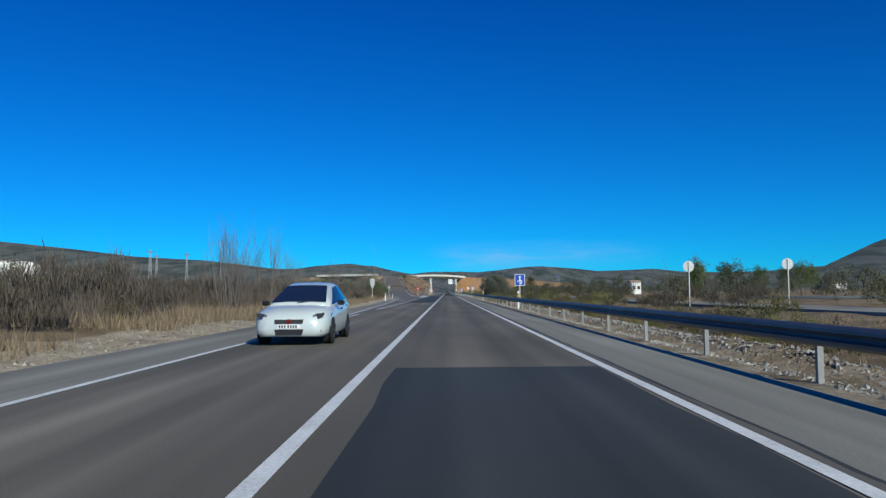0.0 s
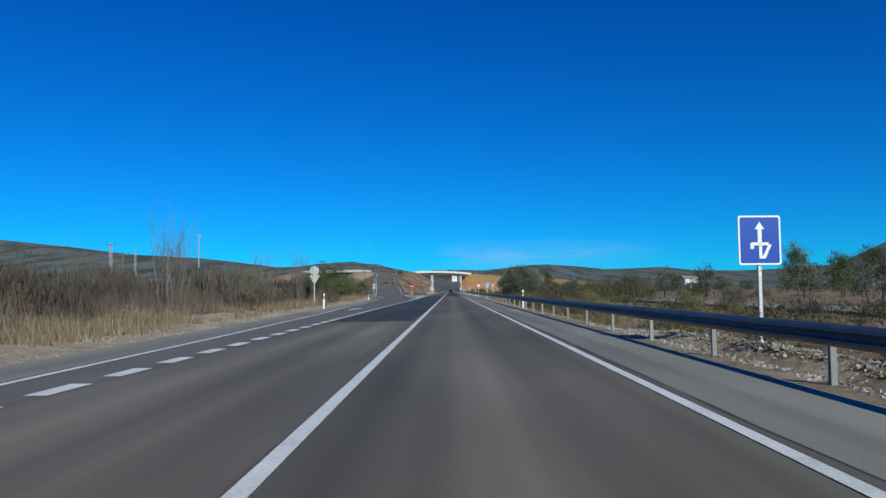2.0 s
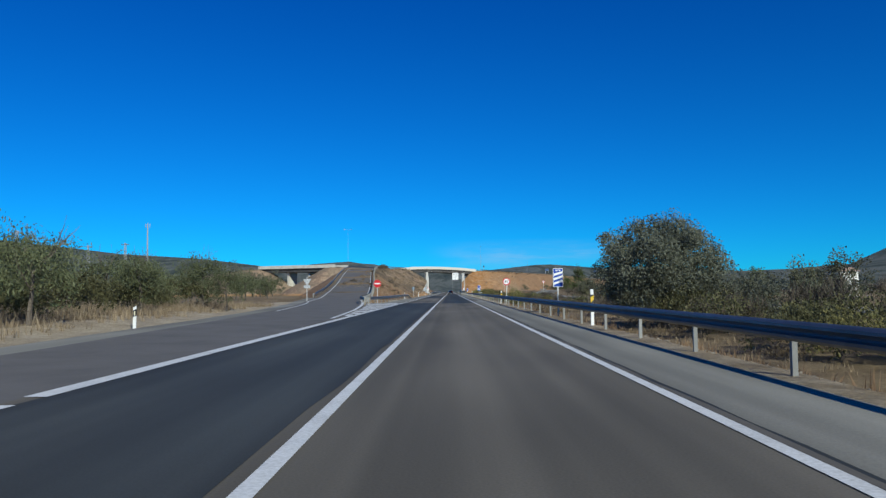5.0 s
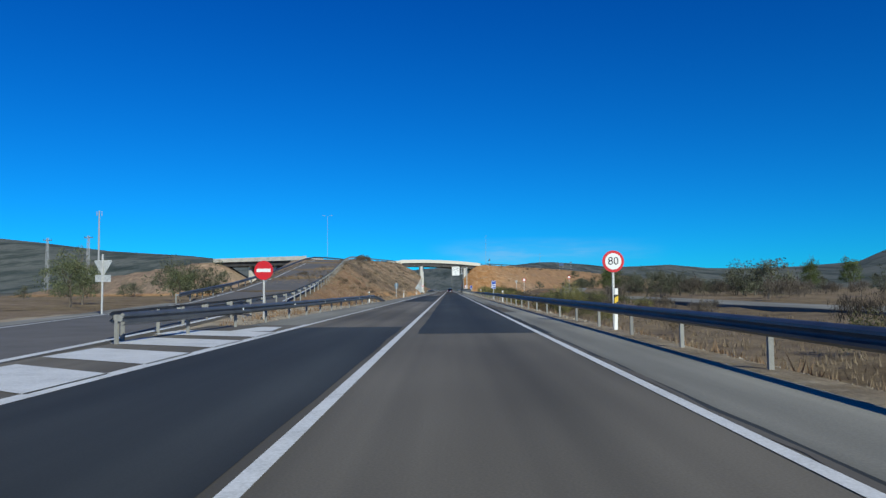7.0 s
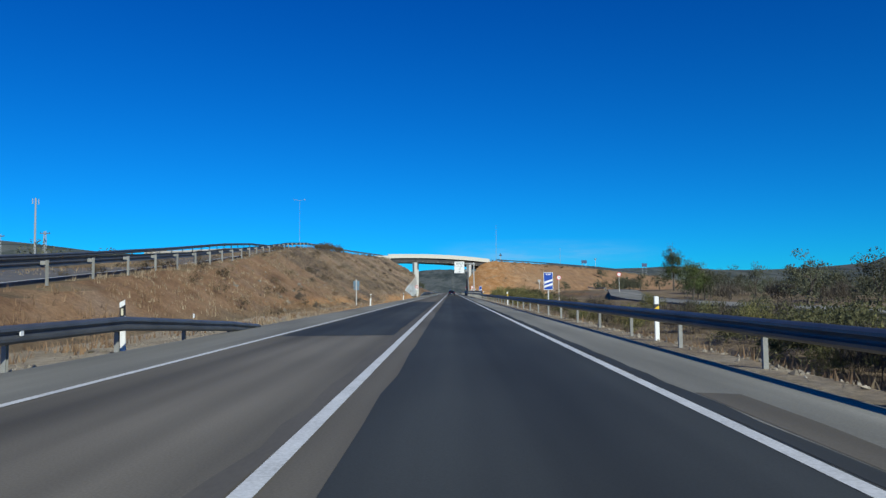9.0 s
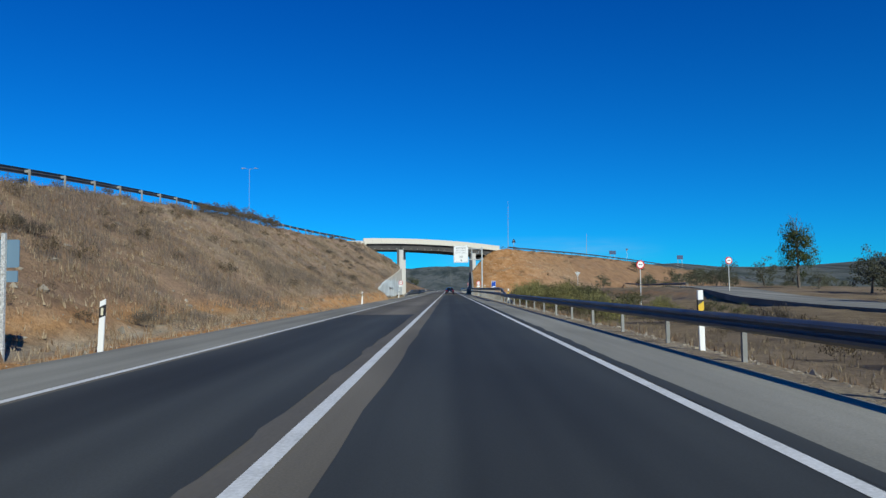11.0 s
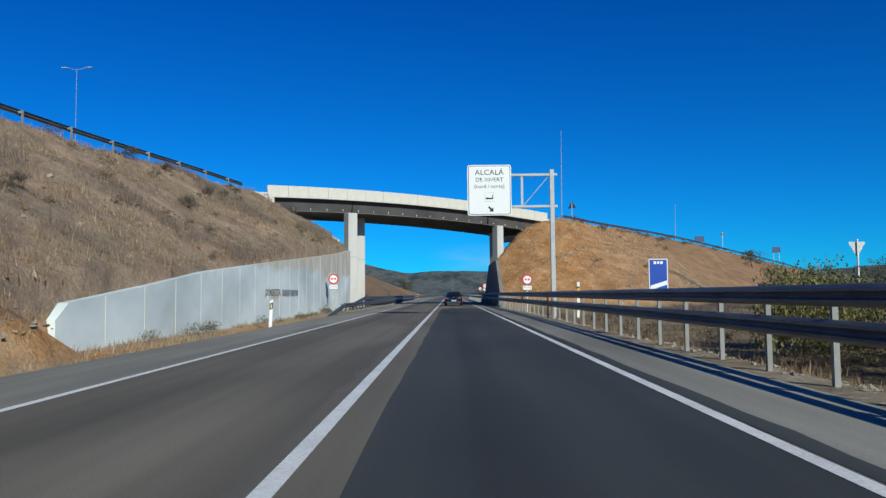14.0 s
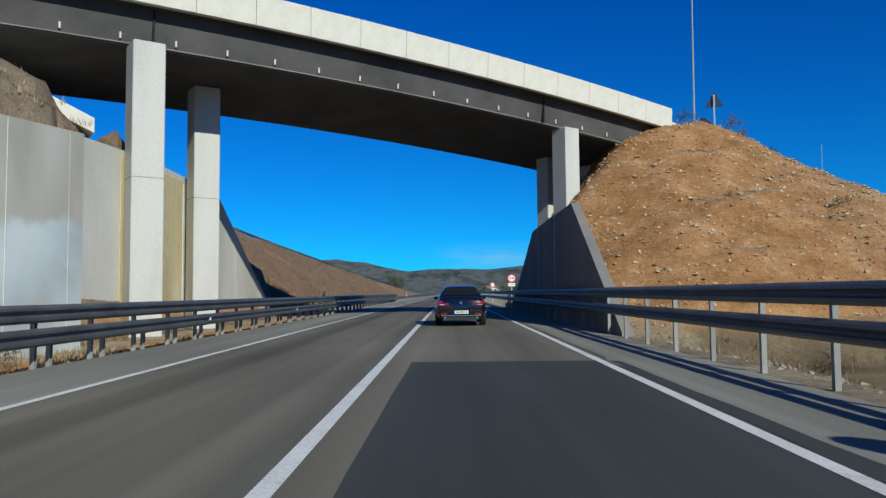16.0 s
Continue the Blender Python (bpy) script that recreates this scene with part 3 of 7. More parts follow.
marking(dense([(-0.08, 0.08, -80, 0), (-0.08, 0.08, END, 0)], 20), "solid white centre line, slightly worn")
marking(dense([(3.73, 3.88, -80, 0), (3.73, 3.88, END, 0)], 20), "solid white edge line beside the hard shoulder")
marking(dense([(-3.8, -3.66, -80, 0), (-3.8, -3.66, 42, 0)], 20), "solid white edge line")
marking(dense([(-3.8, -3.66, 214, 0), (-3.8, -3.66, END, 0)], 20), "solid white edge line")
marking(dense([(l + 0.12, l + 0.26, y, z) for y, r, l, z in RAMP[:6]], 3), "thin white outer edge line, faded", 0.009)
marking(dense([(-3.87, -3.57, 143, 0), (-3.87, -3.57, 176, 0), (-3.87, -3.62, 214, 0)], 3), "broad solid white line where the lanes part", 0.01)
marking(dense([(r - 0.3, r - 0.05, y, z) for y, r, l, z in RAMP[7:12]] , 3), "white edge line of the slip road", 0.012)
marking(dense([(r - 0.4, r - 0.25, y, z) for y, r, l, z in RAMP[11:]], 3), "white edge line of the slip road", 0.012)
marking(dense([(l + 0.5, l + 0.65, y, z) for y, r, l, z in RAMP[8:]], 3), "white edge line of the slip road", 0.012)
for k in range(45):
    y = 53.2 + 2.0 * k
    marking([(-3.87, -3.57, y, 0), (-3.87, -3.57, y + 1.15, 0)], "white dash of the broken lane line")
for k in range(11):
    y = 172 + 3.6 * k
    xr = float(np.interp(y, [r[0] for r in RAMP], [r[1] for r in RAMP]))
    if -3.7 - xr > 0.5:
        v = [(xr + 0.1, y + 0.8, 0.01), (-3.8, y - 0.8, 0.01), (-3.8, y + 1.4, 0.01), (xr + 0.1, y + 3.0, 0.01)]
        tagged(mesh_ob("road_marking", v, [(0, 1, 2, 3)], M["paint"]), "white hatching bar in the wedge between lanes", "road marking", kind="structure")
tagged(mesh_ob("road_marking", [(-5.5, 209.6, .012), (-4.1, 210.0, .012), (-4.3, 212.3, .012), (-5.1, 212.6, .012)], [(0, 1, 2, 3)], M["paint"]), "worn white painted nose of the wedge", "road marking", kind="structure")
# direction arrow on the slip lane
v = [(-5.35, 102, .011), (-5.15, 102, .011), (-5.15, 105, .011), (-4.75, 105, .011), (-5.25, 107.4, .011), (-5.75, 105, .011), (-5.35, 105, .011)]
tagged(mesh_ob("road_marking", v, [(0, 1, 2, 6), (3, 4, 5), (2, 3, 5, 6)], M["paint"]), "worn white arrow painted on the slip lane", "road marking", kind="structure")


def crack(x, y0, y1, seed, w=0.035):
    """A sealed crack that wanders along the lane."""
    rng = np.random.RandomState(seed)
    rows, dx = [], 0.0
    for y in np.arange(y0, y1, 0.35):
        dx += 0.045 * rng.randn()
        ww = w * (0.4 + 1.1 * rng.rand())
        rows.append((x + dx - ww / 2, x + dx + ww / 2, float(y), 0))
    strip("road_crack", rows, M["asphalt_joint"], "thin dark crack in the asphalt", "road", z=0.006)


for k, (x, y0, y1) in enumerate(((0.85, 71, 81), (-2.2, 224, 233), (-2.6, 352, 366))):
    crack(x, y0, y1, k, 0.011)


# ---- overpass ----
def bridge_matrix():
    """Local frame: x along the bridge, y away from the road's start, z up, origin at the front left corner of the parapet's top."""
    tilt = (BR_B.z - BR_A.z) / BR_LEN
    m = Matrix.Identity(4)
    ux = Vector((BR_U.x, BR_U.y, tilt)).normalized()
    vz = ux.cross(BR_V).normalized()
    for r in range(3):
        m[r][0], m[r][1], m[r][2], m[r][3] = ux[r], BR_V[r], vz[r], BR_A[r]
    return m


SEAM = plain("black_joint", (0.008, 0.008, 0.008), 0.9)


def build_bridge():
    th = thing("overpass", bridge_matrix(), "concrete road overpass with pale parapet and dark girders", "bridge", kind="structure")
    n = 17
    w = BR_LEN / n

    def camber(x):
        return 0.55 * 4 * (x / BR_LEN) * (1 - x / BR_LEN)
    for back in (0, 1):
        shared = None
        for k in range(n):
            if shared is None:
                bm = bmesh.new()
                y0 = -0.02 if not back else -0.2
                box(bm, 0.008, w - 0.008, y0, y0 + 0.22, -1.12, 0, 0.015)
                shared = part("parapet_panel", bm, M["concrete"], th)
                ob = shared
            else:
                ob = new("parapet_panel", shared.data)
                ob.parent = th
            ob.location = (k * w, DECK_W if back else 0, camber(k * w))
            ob.rotation_euler = (0, -math.atan2(camber((k + 1) * w) - camber(k * w), w), 0)
    def bent(name, x0, x1, prof, material, label=""):
        """A beam of the given section (y, z) that follows the camber."""
        bm = bmesh.new()
        rings = []
        for i in range(13):
            x = x0 + (x1 - x0) * i / 12
            rings.append([bm.verts.new((x, y, z + camber(x))) for y, z in prof])
        m = len(prof)
        for a, c in zip(rings, rings[1:]):
            for i in range(m):
                j = (i + 1) % m
                bm.faces.new((a[i], a[j], c[j], c[i]))
        bm.faces.new(rings[0][::-1])
        bm.faces.new(rings[-1])
        return part(name, bm, material, th, label)

    def rect(y0, y1, z0, z1):
        return [(y0, z0), (y1, z0), (y1, z1), (y0, z1)]
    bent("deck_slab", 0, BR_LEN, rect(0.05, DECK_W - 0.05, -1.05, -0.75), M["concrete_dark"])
    bent("deck_surface", -0.3, BR_LEN + 0.3, rect(0.2, DECK_W - 0.2, -0.75, -0.68), M["asphalt"])
    # a closed box under the slab: side faces darkened for their shade, flat underside with faint pour joints
    bent("girder", 0.5, BR_LEN - 0.5, [(0.55, -1.05), (0.75, -2.3), (0.8, -2.35), (DECK_W - 0.8, -2.35), (DECK_W - 0.75, -2.3), (DECK_W - 0.55, -1.05)], M["concrete_dark"], "concrete box girder with its shade put into a dark colour, flat underside")
    bent("drip_edge", 0.5, BR_LEN - 0.5, rect(0.72, 0.76, -2.3, -2.26), M["wall_shade_and_lines"], "thin drip edge")
    for x in (9.2, 26.6):
        bm = bmesh.new()
        box(bm, x - 0.03, x + 0.03, 0.54, 0.76, -2.3 + camber(x), -1.1 + camber(x))
        part("deck_joint", bm, SEAM, th, "dark vertical joint in the girder")
    # drip pipes under the parapet
    shared = None
    for k in range(20):
        if shared is None:
            bm = bmesh.new()
            cyl(bm, (0, 0, 0), (0, 0, -0.2), 0.035, seg=6)
            shared = part("drain_pipe", bm, M["concrete"], th, "short pale drain pipe")
            ob = shared
        else:
            ob = new("drain_pipe", shared.data)
            ob.parent = th
        ob.location = (1.2 + k * 1.75, 0.66, -1.98 + camber(1.2 + k * 1.75))
    # abutment end blocks
    for x0, x1 in ((-1.3, 0.75), (BR_LEN - 0.75, BR_LEN + 1.2)):
        bm = bmesh.new()
        box(bm, x0, x1, 0.02, DECK_W - 0.02, -2.9, -0.7, 0.02)
        part("abutment", bm, M["concrete"], th, "pale concrete abutment block")
    # the four piers
    return th


build_bridge()


def pier(x, y, w, top, label):
    """A square pier turned with the overpass; x, y is its nearest corner."""
    th = thing("bridge_pier", Matrix.Translation((x, y, -0.1)) @ Matrix.Rotation(math.atan2(BR_U.y, BR_U.x), 4, "Z"), label, "bridge pier", "piers of the overpass", kind="structure")
    bm = bmesh.new()
    box(bm, 0, w, 0, w, 0, top + 0.1, 0.03)
    part("shaft", bm, M["concrete_pier"], th)
    bm = bmesh.new()
    box(bm, -0.003, w + 0.003, -0.003, w + 0.003, 5.05, 5.07)
    part("joint", bm, M["wall_shade_and_lines"], th, "thin pour line round the pier")


pier(-8.75, 445.6, 1.0, 9.35, "pale grey concrete bridge pier with a pour line")
pier(-8.6, 450.8, 1.0, 9.35, "pale grey concrete bridge pier half in shade")
pier(6.7, 457.2, 0.92, 9.0, "pale grey concrete bridge pier beside the wing wall")
pier(6.7, 463.6, 0.92, 8.75, "shaded concrete bridge pier beside the wing wall")


def wall_thing(x, dx, pts, label, panels, mat_wall):
    """A retaining wall in the plane x, from its side outline (y, z), cut into vertical panels."""
    th = thing("retaining_wall", Matrix.Identity(4), label, "wall", kind="structure")
    y_all = [p[0] for p in pts]
    z_all = [p[1] for p in pts]
    y, y1 = y_all[0], y_all[-1]
    while y < y1 - 0.01:
        ye = min(y + panels, y1)
        cuts = [y + 0.012] + [c for c in y_all if y + 0.02 < c < ye - 0.02] + [ye - 0.012]
        bm = bmesh.new()
        ring = [(c, -0.5) for c in cuts] + [(c, float(np.interp(c, y_all, z_all))) for c in cuts[::-1]]
        a = [bm.verts.new((x, c, z)) for c, z in ring]
        b = [bm.verts.new((x + dx, c, z)) for c, z in ring]
        for i in range(len(ring)):
            j = (i + 1) % len(ring)
            bm.faces.new((a[i], a[j], b[j], b[i]))
        bm.faces.new(a)
        bm.faces.new(b[::-1])
        part("wall_panel", bm, mat_wall, th)
        y = ye
    return th


def painted_wall_material():
    """Bare concrete above, pale blue paint rolled over the lower part with a soft uneven edge, thin in places."""
    m = bpy.data.materials.new("painted_retaining_wall")
    m.use_nodes = True
    n, l = m.node_tree.nodes, m.node_tree.links
    b = n["Principled BSDF"]
    b.inputs["Roughness"].default_value, b.inputs["Specular IOR Level"].default_value = 0.85, 0.25
    geo = n.new("ShaderNodeNewGeometry")
    sep = n.new("ShaderNodeSeparateXYZ")
    l.new(geo.outputs["Position"], sep.inputs[0])

    def cloud(scale, detail, stretch):
        mp = n.new("ShaderNodeMapping")
        mp.inputs["Scale"].default_value = stretch
        l.new(geo.outputs["Position"], mp.inputs["Vector"])
        t = n.new("ShaderNodeTexNoise")
        t.inputs["Scale"].default_value, t.inputs["Detail"].default_value = scale, detail
        l.new(mp.outputs[0], t.inputs["Vector"])
        return t.outputs[0]

    def tones(src, stops):
        r = n.new("ShaderNodeValToRGB")
        els = r.color_ramp.elements
        while len(els) < len(stops):
            els.new(0.5)
        for k, (p, c) in enumerate(stops):
            els[k].position, els[k].color = p, (*c, 1)
        l.new(src, r.inputs[0])
        return r.outputs[0]

    def span(src, lo, hi):
        t = n.new("ShaderNodeMapRange")
        t.interpolation_type = "SMOOTHSTEP"
        t.inputs[1].default_value, t.inputs[2].default_value = lo, hi
        l.new(src, t.inputs[0])
        return t.outputs[0]

    def maths(op, a, c):
        t = n.new("ShaderNodeMath")
        t.operation = op
        for k, v in enumerate((a, c)):
            if isinstance(v, float):
                t.inputs[k].default_value = v
            else:
                l.new(v, t.inputs[k])
        return t.outputs[0]
    bare = tones(cloud(0.5, 6, (1, 1, 0.5)), [(0.3, (0.4, 0.37, 0.31)), (0.5, (0.5, 0.47, 0.405)), (0.7, (0.57, 0.54, 0.48))])
    paint = tones(cloud(0.22, 5, (1, 1, 1.6)), [(0.3, (0.42, 0.47, 0.47)), (0.5, (0.56, 0.62, 0.625)), (0.68, (0.7, 0.75, 0.74))])
    wob = maths("MULTIPLY", maths("SUBTRACT", cloud(0.45, 5, (1, 1, 1)), 0.5), 2.2)
    edge = span(maths("ADD", sep.outputs[2], wob), 3.0, 2.6)
    gaps = span(cloud(0.3, 4, (1, 1, 2.0)), 0.26, 0.38)
    mix = n.new("ShaderNodeMix")
    mix.data_type = "RGBA"
    l.new(maths("MULTIPLY", edge, gaps), mix.inputs["Factor"])
    l.new(bare, mix.inputs["A"])
    l.new(paint, mix.inputs["B"])
    l.new(mix.outputs["Result"], b.inputs["Base Color"])
    bp = n.new("ShaderNodeBump")
    bp.inputs["Strength"].default_value, bp.inputs["Distance"].default_value = 0.15, 0.01
    l.new(cloud(14, 4, (1, 1, 1)), bp.inputs["Height"])
    l.new(bp.outputs[0], b.inputs["Normal"])
    return m


WALL_L = [(390.4, 0.7), (391.0, 1.1), (396, 1.6), (401, 2.15), (412, 3.0), (425, 3.95), (436, 4.8), (441.1, 5.3)]
left_wall = wall_thing(-7.98, -0.4, WALL_L, "pale grey concrete retaining wall with painted-over lower part", 2.5, painted_wall_material())
wall_thing(-9.35, -0.4, [(440.9, 5.7), (448.4, 6.0), (456.0, 5.8), (466.6, 0.1)], "pale concrete retaining wall set back behind the bridge piers", 6.0, M["wall"])
bm = bmesh.new()
box(bm, -9.4, -8.38, 440.9, 441.1, -0.4, 5.3)
part("wall_return", bm, M["wall"], left_wall, "short end face of the retaining wall")
# this wall faces away from the sun; its shade is coloured in
wall_thing(6.2, 0.35, list(zip(WALL_RY, WALL_RZ)), "concrete wing wall under the overpass, its shade put into a dark tone", 20, M["wall_shade_and_lines"])


for k in range(1, 20):
    y = 390.4 + 2.5 * k
    h = float(np.interp(y, [p[0] for p in WALL_L], [p[1] for p in WALL_L])) - 0.06
    bm = bmesh.new()
    box(bm, -7.985, -7.968, y - 0.006, y + 0.006, 0.0, h)
    part("joint_filler", bm, M["concrete"], left_wall, "thin pale joint filler")


# paved slope below the left end of the deck
o1, o2 = BR_A + BR_U * 0.6, BR_A + BR_U * 7.3
v = []
for p, z in ((o1, 9.6), (o2, 6.6)):
    for d in (-0.25, DECK_W):
        q = p + BR_V * d
        v += [(q.x, q.y, z), (q.x, q.y, z - 0.45)]
tagged(mesh_ob("slope_paving", v, [(0, 4, 6, 2), (1, 3, 7, 5), (0, 1, 5, 4), (2, 6, 7, 3), (0, 2, 3, 1), (4, 5, 7, 6)], M["concrete"]), "pale concrete paving on the slope under the overpass", "paving", kind="structure")
stain = mat("ochre_stained_concrete", [(0.42, 0.35, 0.2), (0.52, 0.44, 0.27), (0.58, 0.52, 0.38)], 0.5, 14, 0.88, 0.15, stretch=(1, 1, 0.25), dist=0.01, grain=0.15)
bm = bmesh.new()
box(bm, -9.36, -9.335, 446.2, 451.6, 0.0, 5.7)
part("stained_panel", bm, stain, left_wall, "ochre-stained concrete between the piers")
bm = bmesh.new()
box(bm, -9.37, -9.325, 451.7, 452.0, 0.0, 5.6)
part("downpipe_strip", bm, M["concrete"], left_wall, "pale vertical strip beside the pier")


# ---- guardrails ----
W_PROF = [(0.0, 0.155), (0.028, 0.14), (0.075, 0.105), (0.08, 0.06), (0.03, 0.03), (0.012, 0.0), (0.03, -0.03), (0.08, -0.06), (0.075, -0.105), (0.028, -0.14), (0.0, -0.155)]


def polyline_points(pts, step):
    """Points and headings every step metres along a polyline."""
    out, rest = [], 0.0
    for a, b in zip(pts, pts[1:]):
        a, b = Vector(a), Vector(b)
        ln = (b - a).length
        s = rest
        while s < ln:
            out.append((a.lerp(b, s / ln), (b - a).normalized()))
            s += step
        rest = s - ln
    out.append((Vector(pts[-1]), (Vector(pts[-1]) - Vector(pts[-2])).normalized()))
    return out


def guardrail(pts, heights, side, spacing, label, dip_start=False, dip_end=False, beam=4.0, reflect=None, dip=0.22, reach=0.2):
    """Steel guardrail along pts (ground points). side: +1 when the beam faces right of the way, -1 left."""
    th = thing("guardrail", Matrix.Identity(4), label, "guardrail", "guardrails along the road")
    ps = polyline_points(pts, spacing)
    top = max(heights) + 0.1
    bm = bmesh.new()
    prof = [(-0.042, -0.04), (0.042, -0.04), (0.042, -0.03), (-0.032, -0.03), (-0.032, 0.03), (0.042, 0.03), (0.042, 0.04), (-0.042, 0.04)]
    a = [bm.verts.new((x, y, -0.35)) for x, y in prof]
    c = [bm.verts.new((x, y, top)) for x, y in prof]
    for i in range(8):
        j = (i + 1) % 8
        bm.faces.new((a[i], a[j], c[j], c[i]))
    bm.faces.new(c)
    bm.faces.new(a[::-1])
    proto = part("post", bm, M["post"], th)
    bm = bmesh.new()
    box(bm, -0.09, 0.09, -0.05, 0.05, -0.07, 0.07, 0.015)
    spacer = part("spacer", bm, M["post"], th)
    used = [False, False]
    total = len(ps)

    def drop(i):
        d = 0.0
        if dip_start and i < 3:
            d = (3 - i) * dip
        if dip_end and i > total - 4:
            d = max(d, (i - total + 4) * dip)
        return d
    for i, (p, h) in enumerate(ps[:-1]):
        rot = math.atan2(h.y, h.x) - math.pi / 2
        m = Matrix.Translation(p - Vector((0, 0, drop(i)))) @ Matrix.Rotation(rot, 4, "Z")
        off = Vector((h.y, -h.x, 0)) * side
        if i == 0:
            ob = proto
        else:
            ob = new("post", proto.data)
            ob.parent = th
        ob.matrix_world = m
        for z in heights:
            if not used[0]:
                ob, used[0] = spacer, True
            else:
                ob = new("spacer", spacer.data)
                ob.parent = th
            ob.matrix_world = Matrix.Translation(p + off * (reach - 0.07) + Vector((0, 0, z - drop(i)))) @ Matrix.Rotation(rot, 4, "Z")
    # beams, one sheet each, lapped end on end
    bp = polyline_points(pts, beam)
    for z in heights:
        for k in range(len(bp) - 1):
            (p, h), (q, g) = bp[k], bp[k + 1]
            if (q - p).length < 0.2:
                continue
            bm = bmesh.new()
            ends = []
            n = len(bp) - 1
            dk = [0.0, 0.0]
            for e, kk in enumerate((k, k + 1)):
                if dip_start:
                    dk[e] = max(dk[e], max(0, 3 - kk) * dip)
                if dip_end:
                    dk[e] = max(dk[e], max(0, kk - n + 3) * dip)
            for pt, hd, dd in ((p - h * 0.15, h, dk[0]), (q, g if k + 2 < len(bp) else h, dk[1])):
                off = Vector((hd.y, -hd.x, 0)) * side
                for skin in (0.0, 0.006):
                    ends.append([bm.verts.new(pt + off * (reach + px + skin + (0.004 if k % 2 else 0)) + Vector((0, 0, z + pz - dd))) for px, pz in W_PROF])
            a0, a1, b0, b1 = ends
            for i in range(len(W_PROF) - 1):
                bm.faces.new((a0[i], a0[i + 1], b0[i + 1], b0[i]))
                bm.faces.new((a1[i], b1[i], b1[i + 1], a1[i + 1]))
            for i in (0, len(W_PROF) - 1):
                bm.faces.new((a0[i], b0[i], b1[i], a1[i]))
            bm.faces.new(a0 + a1[::-1])
            bm.faces.new(b0 + b1[::-1])
            part("beam", bm, M["steel"], th)
    if reflect:
        shared = None
        for k in range(2, len(bp) - 2, reflect):
            p, h = bp[k]
            off = Vector((h.y, -h.x, 0)) * side
            if shared is None:
                bm = bmesh.new()
                box(bm, -0.01, 0.01, -0.05, 0.05, -0.05, 0.07, 0.004)
                shared = part("reflector", bm, plain("white_reflector", (0.75, 0.75, 0.73), 0.4), th, "small white reflector plate")
                ob = shared
            else:
                ob = new("reflector", shared.data)
                ob.parent = th
            ob.matrix_world = Matrix.Translation(p + off * (reach + 0.07) + Vector((0, 0, heights[-1] + 0.02))) @ Matrix.Rotation(math.atan2(h.y, h.x) - math.pi / 2, 4, "Z")
    return th


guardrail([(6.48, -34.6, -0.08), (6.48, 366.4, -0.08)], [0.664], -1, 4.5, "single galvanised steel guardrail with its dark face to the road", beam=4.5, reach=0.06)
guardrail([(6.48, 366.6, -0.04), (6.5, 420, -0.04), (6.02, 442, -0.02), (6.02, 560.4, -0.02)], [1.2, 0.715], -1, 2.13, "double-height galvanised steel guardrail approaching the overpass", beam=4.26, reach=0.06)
guardrail([(6.86, 357.6, -1.3), (6.66, 362.2, -0.66), (6.52, 366.6, -0.04)], [1.2], -1, 2.2, "slanting end of the upper guardrail that sinks into the verge", beam=2.2, reach=0.02)
guardrail([(-6.6, 205, 0), (-6.1, 212, 0), (-5.95, 222, 0), (-5.95, 268, 0)], [0.6], 1, 4.0, "galvanised steel guardrail whose end sinks into the verge", dip_end=True, reflect=2)
guardrail([(-6.9, 206, 0), (-8.6, 216, 0.0)] + [(r + 0.55, y, z) for y, r, l, z in RAMP[11:]] , [0.6], -1, 4.0, "galvanised guardrail climbing beside the slip road")
guardrail([(l - 0.5, y, z) for y, r, l, z in RAMP[12:]], [0.6], 1, 4.0, "galvanised guardrail on the far side of the slip road")
guardrail([(-6.15, 416, 0), (-5.98, 422, 0), (-5.95, 520, 0)], [0.53], 1, 2.0, "galvanised guardrail rising from the verge before the bridge piers", dip_start=True, beam=2.0, reflect=6)
guardrail([(-5.98, 427.5, 0), (-5.98, 520, 0)], [0.93], 1, 2.0, "upper galvanised guardrail beam in front of the bridge piers", dip_start=True, beam=2.0, dip=0.12)
guardrail([(-5.95, 520, 0), (-5.95, 700, 0)], [0.6], 1, 4.0, "galvanised guardrail beyond the overpass", reflect=2)
guardrail([(x - 0.55, y + 0.45, z) for x, y, z in RIM[:8]], [0.6], 1, 4.0, "galvanised guardrail on the crest of the bare rocky embankment")
guardrail([(-21.7, 470, 8.3), (-18.7, 505, 6.2), (-15.7, 550, 4.2), (-13.2, 610, 2.6)], [0.6], 1, 4.0, "galvanised guardrail on the bank beyond the overpass")
guardrail([(x, y, float(ground_z(x, y))) for x, y in ((31, 73), (36, 71), (46, 69), (60, 66))], [0.6], 1, 4.0, "dark galvanised guardrail beside the service road")
guardrail([(x, y, float(ground_z(x, y))) for x, y in ((33.0, 392), (35.2, 402), (38.0, 415), (42.0, 446), (46.0, 480))], [0.6], -1, 4.0, "dark galvanised guardrail beside the raised service road")


